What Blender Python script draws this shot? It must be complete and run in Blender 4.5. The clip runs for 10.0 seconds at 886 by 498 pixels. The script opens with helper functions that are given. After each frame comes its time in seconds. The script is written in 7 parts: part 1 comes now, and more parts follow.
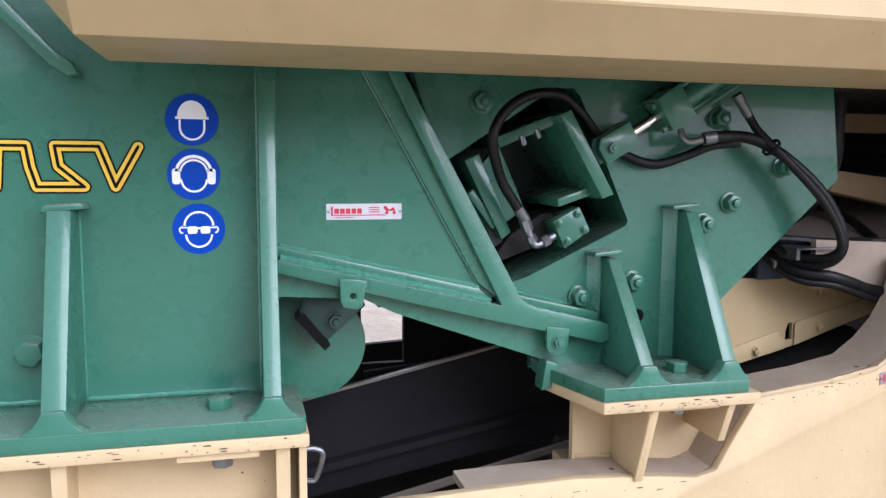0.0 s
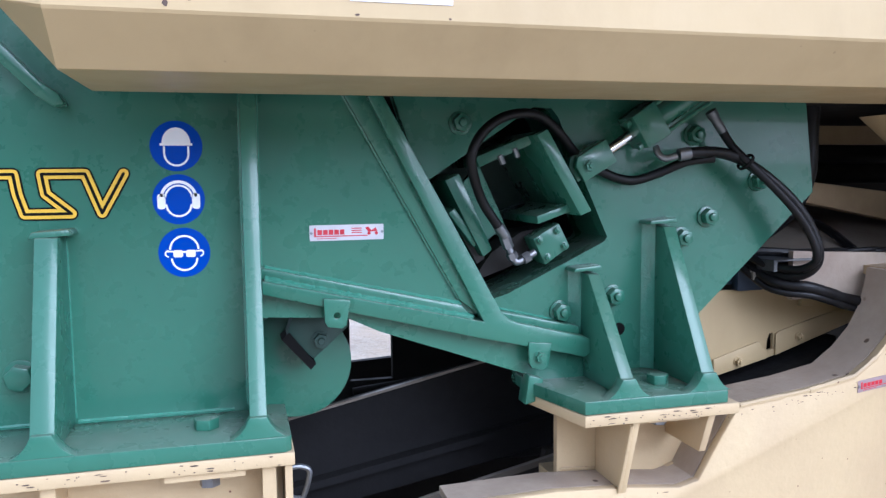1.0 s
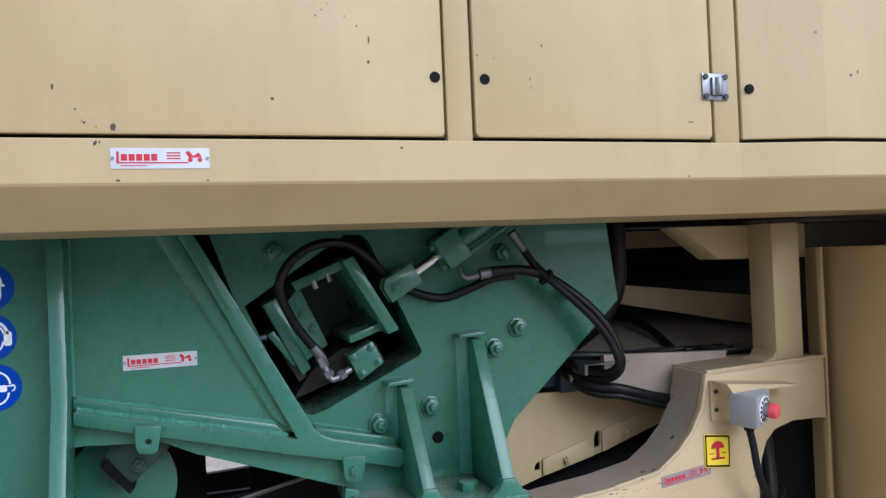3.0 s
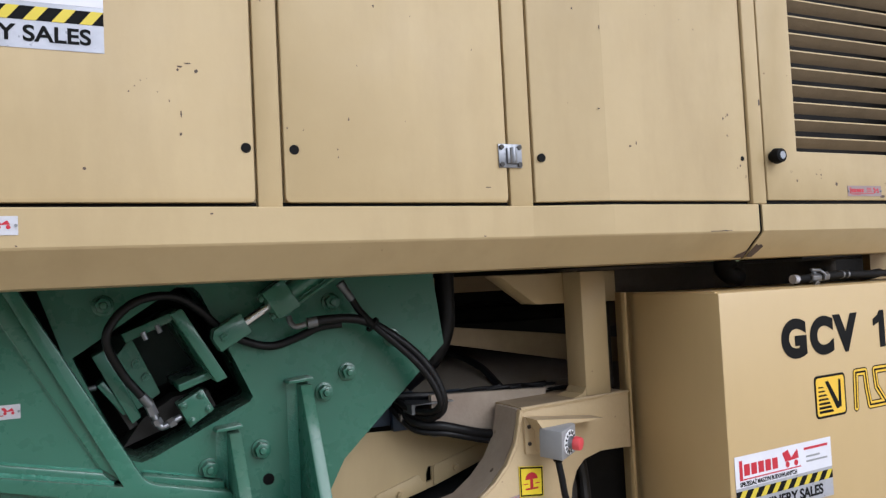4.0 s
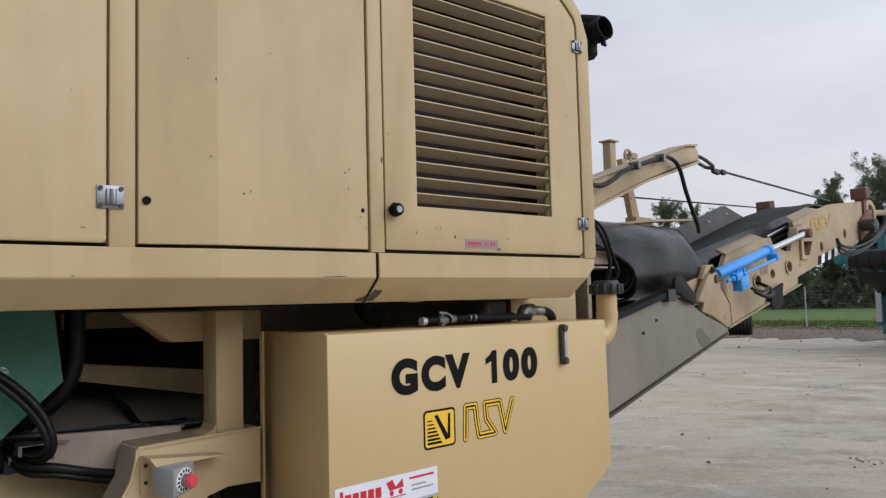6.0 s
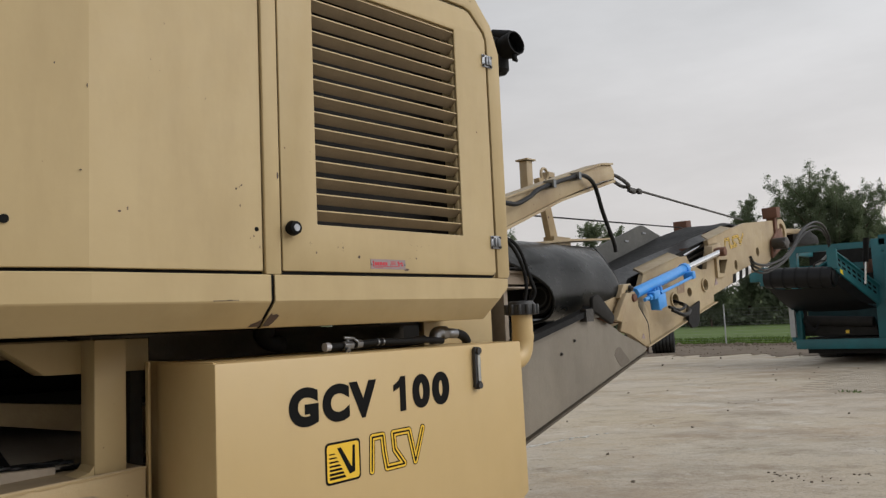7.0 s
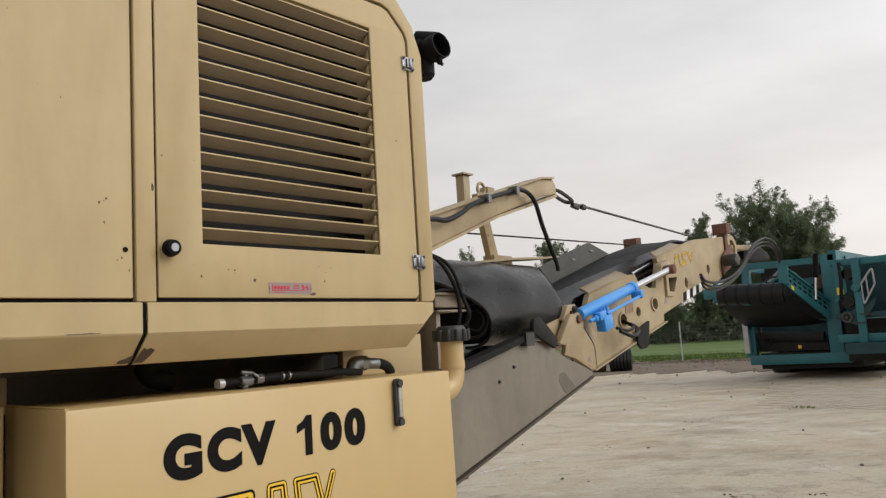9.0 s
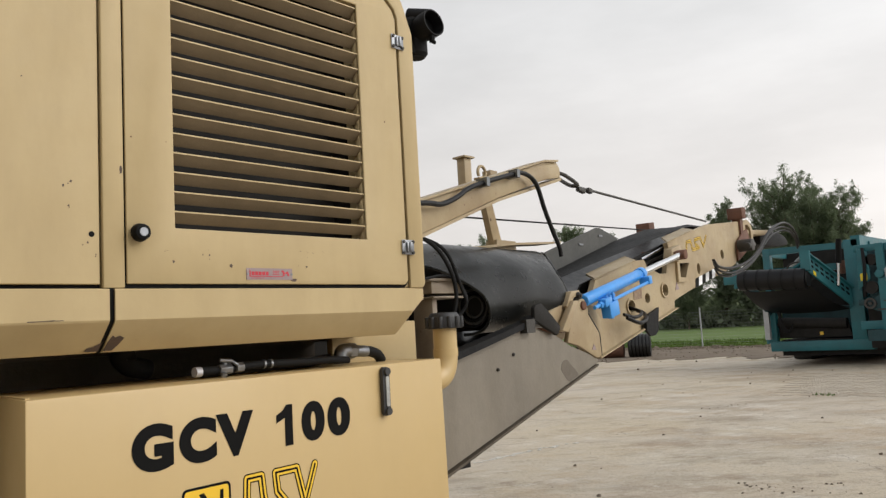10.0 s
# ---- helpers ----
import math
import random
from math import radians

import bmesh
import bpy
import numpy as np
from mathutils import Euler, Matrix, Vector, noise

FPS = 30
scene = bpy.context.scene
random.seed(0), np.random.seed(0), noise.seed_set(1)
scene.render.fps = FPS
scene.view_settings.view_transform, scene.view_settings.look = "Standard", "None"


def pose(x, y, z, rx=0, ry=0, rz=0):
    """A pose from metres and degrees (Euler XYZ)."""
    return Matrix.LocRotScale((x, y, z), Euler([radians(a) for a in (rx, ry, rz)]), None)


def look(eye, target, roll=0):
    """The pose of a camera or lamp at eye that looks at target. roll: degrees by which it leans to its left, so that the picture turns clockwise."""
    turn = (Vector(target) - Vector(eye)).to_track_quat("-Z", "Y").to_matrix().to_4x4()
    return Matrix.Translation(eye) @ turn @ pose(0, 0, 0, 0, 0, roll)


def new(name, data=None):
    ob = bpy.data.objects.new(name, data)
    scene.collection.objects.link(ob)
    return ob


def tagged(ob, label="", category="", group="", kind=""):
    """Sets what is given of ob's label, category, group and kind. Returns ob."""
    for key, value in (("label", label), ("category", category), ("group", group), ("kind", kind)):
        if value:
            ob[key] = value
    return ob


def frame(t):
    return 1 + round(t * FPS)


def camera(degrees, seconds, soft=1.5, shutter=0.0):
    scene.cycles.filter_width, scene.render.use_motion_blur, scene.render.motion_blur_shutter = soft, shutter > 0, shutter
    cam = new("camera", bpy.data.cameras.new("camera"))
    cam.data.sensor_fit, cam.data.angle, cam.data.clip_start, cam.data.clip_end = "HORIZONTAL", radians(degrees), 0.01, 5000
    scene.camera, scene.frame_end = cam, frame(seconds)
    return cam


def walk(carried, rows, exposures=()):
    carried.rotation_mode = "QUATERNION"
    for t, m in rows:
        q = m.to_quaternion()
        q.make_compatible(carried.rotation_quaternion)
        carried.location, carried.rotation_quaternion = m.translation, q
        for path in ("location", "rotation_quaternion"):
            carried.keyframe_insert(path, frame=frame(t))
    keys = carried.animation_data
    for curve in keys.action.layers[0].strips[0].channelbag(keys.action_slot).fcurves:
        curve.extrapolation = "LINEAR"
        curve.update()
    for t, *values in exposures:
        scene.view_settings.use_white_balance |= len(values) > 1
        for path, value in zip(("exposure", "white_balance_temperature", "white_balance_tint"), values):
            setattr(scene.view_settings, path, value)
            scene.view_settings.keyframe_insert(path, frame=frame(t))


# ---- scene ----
cam = camera(59.2, 10.0, soft=1.35)
PATH = [
    (0, (0.099, -1.657, 1.606), (0.592, 0.269, 1.391), 0.4),
    (0.5, (0.11, -1.676, 1.625), (0.614, 0.249, 1.428), 0.1),
    (1, (0.123, -1.698, 1.621), (0.625, 0.229, 1.44), -0.6),
    (1.5, (0.127, -1.705, 1.624), (0.628, 0.224, 1.459), -0.9),
    (2, (0.195, -1.73, 1.653), (0.732, 0.194, 1.546), -1.7),
    (2.5, (0.327, -1.807, 1.702), (0.881, 0.114, 1.659), -2.4),
    (2.7, (0.371, -1.86, 1.702), (0.942, 0.057, 1.701), -2.5),
    (3.8, (0.508, -2.084, 1.784), (1.328, -0.261, 1.837), -2.5),
    (4, (0.545, -2.146, 1.766), (1.41, -0.344, 1.849), -2.8),
    (4.5, (0.574, -2.278, 1.772), (1.594, -0.561, 1.869), -3.0),
    (5, (0.625, -2.366, 1.781), (1.804, -0.754, 1.881), -2.4),
    (5.5, (0.759, -2.435, 1.781), (2.024, -0.89, 1.897), -1.7),
    (6, (0.892, -2.502, 1.784), (2.205, -1.0, 1.92), -1.5),
    (6.2, (0.925, -2.511, 1.775), (2.262, -1.031, 1.925), -1.8),
    (7.3, (1.081, -2.433, 1.785), (2.549, -1.088, 1.983), -2.9),
    (7.5, (1.103, -2.415, 1.788), (2.582, -1.085, 1.99), -3.3),
    (8, (1.159, -2.351, 1.789), (2.678, -1.067, 1.999), -4.3),
    (8.5, (1.24, -2.354, 1.793), (2.77, -1.085, 2.011), -4.0),
    (9, (1.355, -2.369, 1.8), (2.863, -1.078, 2.036), -3.5),
    (9.5, (1.443, -2.386, 1.8), (2.933, -1.071, 2.024), -3.4),
    (10, (1.49, -2.391, 1.803), (2.966, -1.056, 2.004), -3.3),
]
EXPOSURES = [
    (0.0, 0.83, 5500, 19), (1.0, 0.82, 5000, 17), (2.0, 0.64, 4850, 16), (2.5, 0.32, 4850, 16), (2.7, 0.29, 5000, 15), (3.8, 0.15, 5600, 13), (4.5, 0.08, 5800, 12),
    (5.0, -0.01, 5750, 13), (5.5, -0.18, 5700, 13), (6.0, -0.29, 5800, 12), (7.5, -0.48, 6450, 9), (8.0, -0.50, 6450, 9), (8.5, -0.35, 6450, 9), (9.0, -0.22, 6450, 9), (10.0, -0.11, 6450, 9),
]
walk(cam, [(t, look(eye, aim, roll)) for t, eye, aim, roll in PATH], EXPOSURES)

# world: overcast sky
world = bpy.data.worlds.new("overcast_sky")
scene.world = world
world.use_nodes = True
_wn, _wl = world.node_tree.nodes, world.node_tree.links
_wn.clear()


def _w(kind, **values):
    node = _wn.new(kind)
    for key, value in values.items():
        node.inputs[key].default_value = value
    return node


sky = _w("ShaderNodeTexSky")
sky.sky_type = "NISHITA"
sky.sun_disc = False
sky.sun_elevation = radians(33)
sky.sun_rotation = radians(156)
coords = _w("ShaderNodeTexCoord")
split = _w("ShaderNodeSeparateXYZ")
ramp = _w("ShaderNodeValToRGB")
ramp.color_ramp.elements[0].position, ramp.color_ramp.elements[0].color = 0.0, (1.14, 1.07, 1.01, 1)
ramp.color_ramp.elements[1].position, ramp.color_ramp.elements[1].color = 1.0, (0.68, 0.71, 0.76, 1)
mid = ramp.color_ramp.elements.new(0.12)
mid.color = (1.15, 1.09, 1.05, 1)
mid = ramp.color_ramp.elements.new(0.35)
mid.color = (1.12, 1.105, 1.10, 1)
cloud = _w("ShaderNodeTexNoise", Scale=2.2, Detail=6.0, Roughness=0.55)
stretch = _w("ShaderNodeMapping")
stretch.inputs["Scale"].default_value = (1, 1, 3.5)
cloud_range = _w("ShaderNodeMapRange")
cloud_range.inputs["From Min"].default_value, cloud_range.inputs["From Max"].default_value = 0.3, 0.7
cloud_range.inputs["To Min"].default_value, cloud_range.inputs["To Max"].default_value = 0.88, 1.10
cloudy = _w("ShaderNodeVectorMath")
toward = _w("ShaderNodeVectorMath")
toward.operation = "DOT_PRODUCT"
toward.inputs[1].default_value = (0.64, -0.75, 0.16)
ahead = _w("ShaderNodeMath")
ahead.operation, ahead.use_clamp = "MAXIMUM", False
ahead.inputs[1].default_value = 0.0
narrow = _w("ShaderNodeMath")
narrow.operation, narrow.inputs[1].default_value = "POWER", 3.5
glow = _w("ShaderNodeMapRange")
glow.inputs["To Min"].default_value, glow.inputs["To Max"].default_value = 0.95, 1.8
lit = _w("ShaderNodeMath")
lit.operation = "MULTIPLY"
cloudy.operation = "SCALE"
veil = _w("ShaderNodeMix")
veil.data_type = "RGBA"
veil.inputs[0].default_value = 0.97
back = _w("ShaderNodeBackground", Strength=0.86)
dim = _w("ShaderNodeVectorMath")
dim.operation = "SCALE"
dim.inputs["Scale"].default_value = 0.10
out = _w("ShaderNodeOutputWorld")
_wl.new(coords.outputs["Generated"], split.inputs[0])
_wl.new(split.outputs["Z"], ramp.inputs[0])
_wl.new(coords.outputs["Generated"], stretch.inputs[0])
_wl.new(stretch.outputs[0], cloud.inputs["Vector"])
_wl.new(cloud.outputs[0], cloud_range.inputs[0])
_wl.new(ramp.outputs[0], cloudy.inputs[0])
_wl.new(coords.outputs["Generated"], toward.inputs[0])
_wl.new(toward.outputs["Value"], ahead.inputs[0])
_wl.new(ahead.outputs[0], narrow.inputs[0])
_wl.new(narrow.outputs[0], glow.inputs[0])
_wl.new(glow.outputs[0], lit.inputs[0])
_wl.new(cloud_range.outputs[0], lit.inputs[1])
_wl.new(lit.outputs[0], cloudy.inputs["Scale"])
_wl.new(sky.outputs[0], dim.inputs[0])
_wl.new(dim.outputs[0], veil.inputs[6])
_wl.new(cloudy.outputs[0], veil.inputs[7])
_wl.new(veil.outputs[2], back.inputs[0])
_wl.new(back.outputs[0], out.inputs[0])

sun_data = bpy.data.lights.new("sun", "SUN")
sun_data.energy, sun_data.angle, sun_data.color = 1.95, radians(45), (1.0, 0.96, 0.9)
sun = new("sun", sun_data)
sun.matrix_world = look((0, 0, 10), (-0.34, 0.77, 9.45))

# ---- materials ----


def material(name, base, rough=0.5, metal=0.0, tint=None, scale=3.0, spread=0.25, bump=0.02, bump_scale=60.0, specks=None, speck_scale=9.0, speck_size=0.06,
             dust=None, dust_amount=0.0, coat=0.0, per_object=0.0, spec=0.5, streak=0.0, lean=0.12):
    """Painted, worn or natural surface: two scales of variation, specks of rust or chips, dust on what faces up."""
    mat = bpy.data.materials.new(name)
    mat.use_nodes = True
    nodes, links = mat.node_tree.nodes, mat.node_tree.links
    bsdf = nodes["Principled BSDF"]
    bsdf.inputs["Roughness"].default_value, bsdf.inputs["Metallic"].default_value = rough, metal
    bsdf.inputs["Coat Weight"].default_value, bsdf.inputs["Specular IOR Level"].default_value = coat, spec
    where = nodes.new("ShaderNodeTexCoord").outputs["Object"]

    def noise(size, detail=5.0, vector=where, rough_n=0.6):
        n = nodes.new("ShaderNodeTexNoise")
        n.inputs["Scale"].default_value, n.inputs["Detail"].default_value, n.inputs["Roughness"].default_value = size, detail, rough_n
        links.new(vector, n.inputs["Vector"])
        return n.outputs[0]

    def ranged(value, a, b, c=0.0, d=1.0):
        n = nodes.new("ShaderNodeMapRange")
        for k, v in zip(("From Min", "From Max", "To Min", "To Max"), (a, b, c, d)):
            n.inputs[k].default_value = v
        links.new(value, n.inputs[0])
        return n.outputs[0]

    def mixed(factor, one, two):
        n = nodes.new("ShaderNodeMix")
        n.data_type = "RGBA"
        for socket, value in ((n.inputs[0], factor), (n.inputs[6], one), (n.inputs[7], two)):
            if isinstance(value, (tuple, float)):
                socket.default_value = value if isinstance(value, float) else (*value, 1)
            else:
                links.new(value, socket)
        return n.outputs[2]

    tint = tint or tuple(c * (1 - spread) for c in base)
    colour = mixed(ranged(noise(scale), 0.35, 0.7), base, tint)
    fine = ranged(noise(scale * 14, 8.0), 0.3, 0.75)
    finer = nodes.new("ShaderNodeMath")
    finer.operation, finer.inputs[1].default_value = "MULTIPLY", 0.35
    links.new(fine, finer.inputs[0])
    colour = mixed(finer.outputs[0], colour, tuple(c * (1 - spread * 1.3) for c in base))
    if streak:
        run = nodes.new("ShaderNodeMapping")
        run.inputs["Scale"].default_value = (1.0, 1.0, 0.22)
        links.new(where, run.inputs[0])
        smear = nodes.new("ShaderNodeMath")
        smear.operation, smear.inputs[1].default_value = "MULTIPLY", streak
        links.new(ranged(noise(5.5, 6.0, run.outputs[0]), 0.46, 0.74), smear.inputs[0])
        colour = mixed(smear.outputs[0], colour, tuple(c * k for c, k in zip(base, (0.50, 0.45, 0.40))))
    if per_object:
        info = nodes.new("ShaderNodeObjectInfo")
        colour = mixed(ranged(info.outputs["Random"], 0, 1, 0, per_object), colour, tuple(c * 0.45 for c in base))
    if dust:
        geo = nodes.new("ShaderNodeNewGeometry")
        sep = nodes.new("ShaderNodeSeparateXYZ")
        links.new(geo.outputs["True Normal"], sep.inputs[0])
        up = ranged(sep.outputs["Z"], 0.3, 0.95, lean, 1.0)
        amount = nodes.new("ShaderNodeMath")
        amount.operation = "MULTIPLY"
        links.new(up, amount.inputs[0])
        links.new(ranged(noise(5.0, 7.0), 0.3, 0.65, 0.15, dust_amount), amount.inputs[1])
        colour = mixed(amount.outputs[0], colour, dust)
    if specks:
        cells = nodes.new("ShaderNodeTexVoronoi")
        cells.inputs["Scale"].default_value = speck_scale
        links.new(where, cells.inputs["Vector"])
        wob = nodes.new("ShaderNodeMath")
        wob.operation = "ADD"
        links.new(cells.outputs["Distance"], wob.inputs[0])
        links.new(ranged(noise(40.0, 3.0), 0, 1, -0.05, 0.05), wob.inputs[1])
        spot = ranged(wob.outputs[0], speck_size, speck_size * 0.6)
        rare = nodes.new("ShaderNodeMath")
        rare.operation = "MULTIPLY"
        links.new(spot, rare.inputs[0])
        links.new(ranged(noise(2.3, 2.0), 0.46, 0.56), rare.inputs[1])
        colour = mixed(rare.outputs[0], colour, specks)
    links.new(colour, bsdf.inputs["Base Color"])
    links.new(ranged(noise(scale * 5), 0.2, 0.8, max(0.03, rough - 0.1), min(1, rough + 0.12)), bsdf.inputs["Roughness"])
    if bump:
        relief = nodes.new("ShaderNodeBump")
        relief.inputs["Strength"].default_value, relief.inputs["Distance"].default_value = bump, 0.01
        links.new(noise(bump_scale, 6.0), relief.inputs["Height"])
        links.new(relief.outputs[0], bsdf.inputs["Normal"])
    return mat


CREAM = material("cream_paint", (0.505, 0.39, 0.213), 0.44, spec=0.28, tint=(0.455, 0.345, 0.18), spread=0.07, scale=2.0, bump=0.05, bump_scale=25, specks=(0.09, 0.035, 0.015), speck_scale=11.0, speck_size=0.036, streak=0.22)
CREAM_NEW = material("fresh_cream_paint", (0.53, 0.382, 0.178), 0.40, streak=0.07, spread=0.05, scale=1.5, bump=0.03, bump_scale=20)
CREAM_WORN = material("chipped_cream_paint", (0.57, 0.44, 0.245), 0.55, tint=(0.52, 0.39, 0.22), spread=0.12, scale=5.0, bump=0.15, specks=(0.17, 0.08, 0.045), speck_scale=24, speck_size=0.062,
                      dust=(0.33, 0.26, 0.175), dust_amount=0.8)
CREAM_DUSTY = material("dusty_cream_steel", (0.46, 0.35, 0.19), 0.7, tint=(0.30, 0.21, 0.12), spread=0.2, scale=4.0, bump=0.2, specks=(0.10, 0.05, 0.03), speck_scale=12, speck_size=0.12,
                       dust=(0.26, 0.21, 0.15), dust_amount=0.9)
GREEN = material("gloss_green_paint", (0.041, 0.162, 0.106), 0.28, tint=(0.034, 0.138, 0.091), spread=0.10, scale=2.5, bump=0.04, bump_scale=30, coat=0.30, spec=0.42, streak=0.10, dust=(0.17, 0.19, 0.15), dust_amount=0.6, lean=0.03)
WELD = material("painted_weld", (0.07, 0.25, 0.175), 0.10, spread=0.15, scale=30, bump=0.4, bump_scale=120, coat=0.9)
RUBBER = material("black_rubber", (0.011, 0.011, 0.012), 0.65, spec=0.18, spread=0.3, scale=6, bump=0.1, dust=(0.025, 0.024, 0.022), dust_amount=0.4)
ROLL = material("scuffed_black_rubber", (0.0060, 0.0066, 0.0064), 0.30, spec=0.22, tint=(0.013, 0.014, 0.0135), scale=3, bump=0.12, bump_scale=18, specks=(0.15, 0.15, 0.145), speck_scale=42, speck_size=0.13, dust=(0.014, 0.015, 0.0145), dust_amount=0.25)
BELT = material("dusty_conveyor_rubber", (0.012, 0.0122, 0.0125), 0.38, tint=(0.020, 0.020, 0.019), scale=3, bump=0.1, dust=(0.024, 0.0235, 0.023), dust_amount=0.6)
HOSE = material("black_hose_rubber", (0.0052, 0.0051, 0.006), 0.45, spec=0.3, spread=0.3, scale=12, bump=0.08)
# Near black for dark steel, and to stand in for shade on recessed parts.
DARK = material("dark_and_shaded_steel", (0.026, 0.024, 0.022), 0.7, spec=0.2, scale=4, spread=0.4, bump=0.1)
GREASE = material("grimy_dark_metal", (0.06, 0.055, 0.05), 0.5, metal=0.3, scale=8, spread=0.4, bump=0.2)
CHROME = material("chrome", (0.75, 0.76, 0.78), 0.12, metal=1.0, spread=0.05, bump=0.0)
ZINC = material("zinc_plated_steel", (0.29, 0.30, 0.32), 0.42, metal=0.9, spread=0.2, scale=20, bump=0.05)
GREY_PLASTIC = material("grey_plastic", (0.30, 0.305, 0.31), 0.45, spread=0.1, scale=20, bump=0.05)
BLACK = material("black_film", (0.004, 0.004, 0.004), 0.6, spec=0.12, spread=0.1, bump=0.0)
YELLOW = material("yellow_film", (0.80, 0.50, 0.03), 0.4, spread=0.05, bump=0.0)
BRIGHT_YELLOW = material("yellow_sign_film", (0.85, 0.66, 0.02), 0.35, spread=0.04, bump=0.0)
SIGN_BLUE = material("blue_sign_film", (0.0, 0.05, 0.40), 0.4, spec=0.2, spread=0.05, bump=0.0)
WHITE = material("white_film", (0.90, 0.91, 0.93), 0.4, spread=0.05, bump=0.0)
SILVER = material("brushed_aluminium_plate", (0.62, 0.62, 0.66), 0.42, metal=0.35, spread=0.15, scale=25, bump=0.05)
RED = material("red_print", (0.50, 0.012, 0.03), 0.4, spread=0.05, bump=0.0)
BUTTON_RED = material("faded_red_plastic", (0.75, 0.09, 0.10), 0.4, spread=0.1, bump=0.0)
BLUE_PAINT = material("bright_blue_paint", (0.05, 0.31, 0.80), 0.35, spread=0.12, scale=10, bump=0.05)
TEAL = material("teal_machine_paint", (0.009, 0.138, 0.162), 0.45, tint=(0.010, 0.095, 0.112), spread=0.2, scale=1.5, bump=0.05, dust=(0.10, 0.13, 0.13), dust_amount=0.5)
RUST = material("rusty_steel", (0.16, 0.07, 0.04), 0.75, tint=(0.10, 0.045, 0.03), scale=8, spread=0.3, bump=0.3)
SKIRT_GREY = material("dusty_steel_skirt", (0.215, 0.185, 0.15), 0.36, streak=0.45, tint=(0.155, 0.135, 0.11), scale=2.5, spread=0.2, bump=0.15, dust=(0.30, 0.27, 0.22), dust_amount=0.5)
SKIRT_PLATE = material("scuffed_steel_plate", (0.222, 0.194, 0.156), 0.36, streak=0.45, tint=(0.155, 0.135, 0.11), scale=1.6, spread=0.25, bump=0.12, dust=(0.24, 0.21, 0.17), dust_amount=0.5)
FLANGE = material("stained_steel_flange", (0.43, 0.36, 0.28), 0.55, tint=(0.25, 0.19, 0.145), scale=3.5, spread=0.25, bump=0.2, specks=(0.08, 0.05, 0.03), speck_scale=14, speck_size=0.12)
# Louvre undersides: dusty paint darkened further to hold their shade.
SLAT = material("dusty_shaded_louvre_paint", (0.225, 0.168, 0.10), 0.6, tint=(0.17, 0.125, 0.072), scale=6, spread=0.15, bump=0.1, dust=(0.30, 0.24, 0.15), dust_amount=0.4)
OLD_CREAM = material("weathered_cream_paint", (0.44, 0.345, 0.205), 0.55, tint=(0.31, 0.225, 0.13), scale=3.5, spread=0.2, bump=0.15, specks=(0.16, 0.07, 0.04), speck_scale=24, speck_size=0.10, streak=0.35,
                     dust=(0.33, 0.27, 0.18), dust_amount=0.6)
GALV = material("galvanised_steel", (0.42, 0.43, 0.44), 0.5, metal=0.6, scale=15, spread=0.2, bump=0.05)
BARK = material("bark", (0.12, 0.09, 0.065), 0.9, scale=6, spread=0.4, bump=0.5)
LEAF = material("tree_leaves", (0.185, 0.218, 0.140), 0.9, tint=(0.12, 0.152, 0.095), scale=0.8, spread=0.35, bump=0.0)
leaf_nodes, leaf_links = LEAF.node_tree.nodes, LEAF.node_tree.links
leaf_mix, leaf_through = leaf_nodes.new("ShaderNodeMixShader"), leaf_nodes.new("ShaderNodeBsdfTranslucent")
leaf_mix.inputs[0].default_value, leaf_through.inputs["Color"].default_value = 0.45, (0.21, 0.26, 0.14, 1)
leaf_links.new(leaf_nodes["Principled BSDF"].outputs[0], leaf_mix.inputs[1])
leaf_links.new(leaf_through.outputs[0], leaf_mix.inputs[2])
leaf_links.new(leaf_mix.outputs[0], leaf_nodes["Material Output"].inputs[0])
GRASS = material("grass", (0.098, 0.165, 0.022), 0.95, tint=(0.068, 0.105, 0.020), scale=0.9, spread=0.3, bump=0.4, bump_scale=8)
GRAVEL = material("rubble", (0.21, 0.17, 0.13), 0.9, tint=(0.13, 0.105, 0.08), scale=3, spread=0.4, bump=0.6, bump_scale=14)
PAVER = material("paving_stone", (0.46, 0.40, 0.32), 0.85, tint=(0.33, 0.285, 0.225), scale=1.2, spread=0.2, bump=0.3)


def concrete():
    """Worn yard concrete with damp and sandy patches, fine cracks and grit."""
    mat = bpy.data.materials.new("yard_concrete")
    mat.use_nodes = True
    nodes, links = mat.node_tree.nodes, mat.node_tree.links
    bsdf = nodes["Principled BSDF"]
    where = nodes.new("ShaderNodeTexCoord").outputs["Object"]
    last = None

    def noise(size, detail=8.0, rough_n=0.6, stretch_x=1.0):
        m = nodes.new("ShaderNodeMapping")
        m.vector_type = "TEXTURE"
        m.inputs["Scale"].default_value = (1 / stretch_x, 1, 1)
        m.inputs["Rotation"].default_value = (0, 0, -0.80)
        links.new(where, m.inputs[0])
        n = nodes.new("ShaderNodeTexNoise")
        n.inputs["Scale"].default_value, n.inputs["Detail"].default_value, n.inputs["Roughness"].default_value = size, detail, rough_n
        links.new(m.outputs[0], n.inputs["Vector"])
        return n.outputs[0]

    def step(value, a, b, c=0.0, d=1.0):
        n = nodes.new("ShaderNodeMapRange")
        for k, v in zip(("From Min", "From Max", "To Min", "To Max"), (a, b, c, d)):
            n.inputs[k].default_value = v
        links.new(value, n.inputs[0])
        return n.outputs[0]

    def over(factor, colour):
        nonlocal last
        n = nodes.new("ShaderNodeMix")
        n.data_type = "RGBA"
        links.new(factor, n.inputs[0])
        if last is None:
            n.inputs[6].default_value = (0.49, 0.42, 0.33, 1)
        else:
            links.new(last, n.inputs[6])
        n.inputs[7].default_value = (*colour, 1)
        last = n.outputs[2]

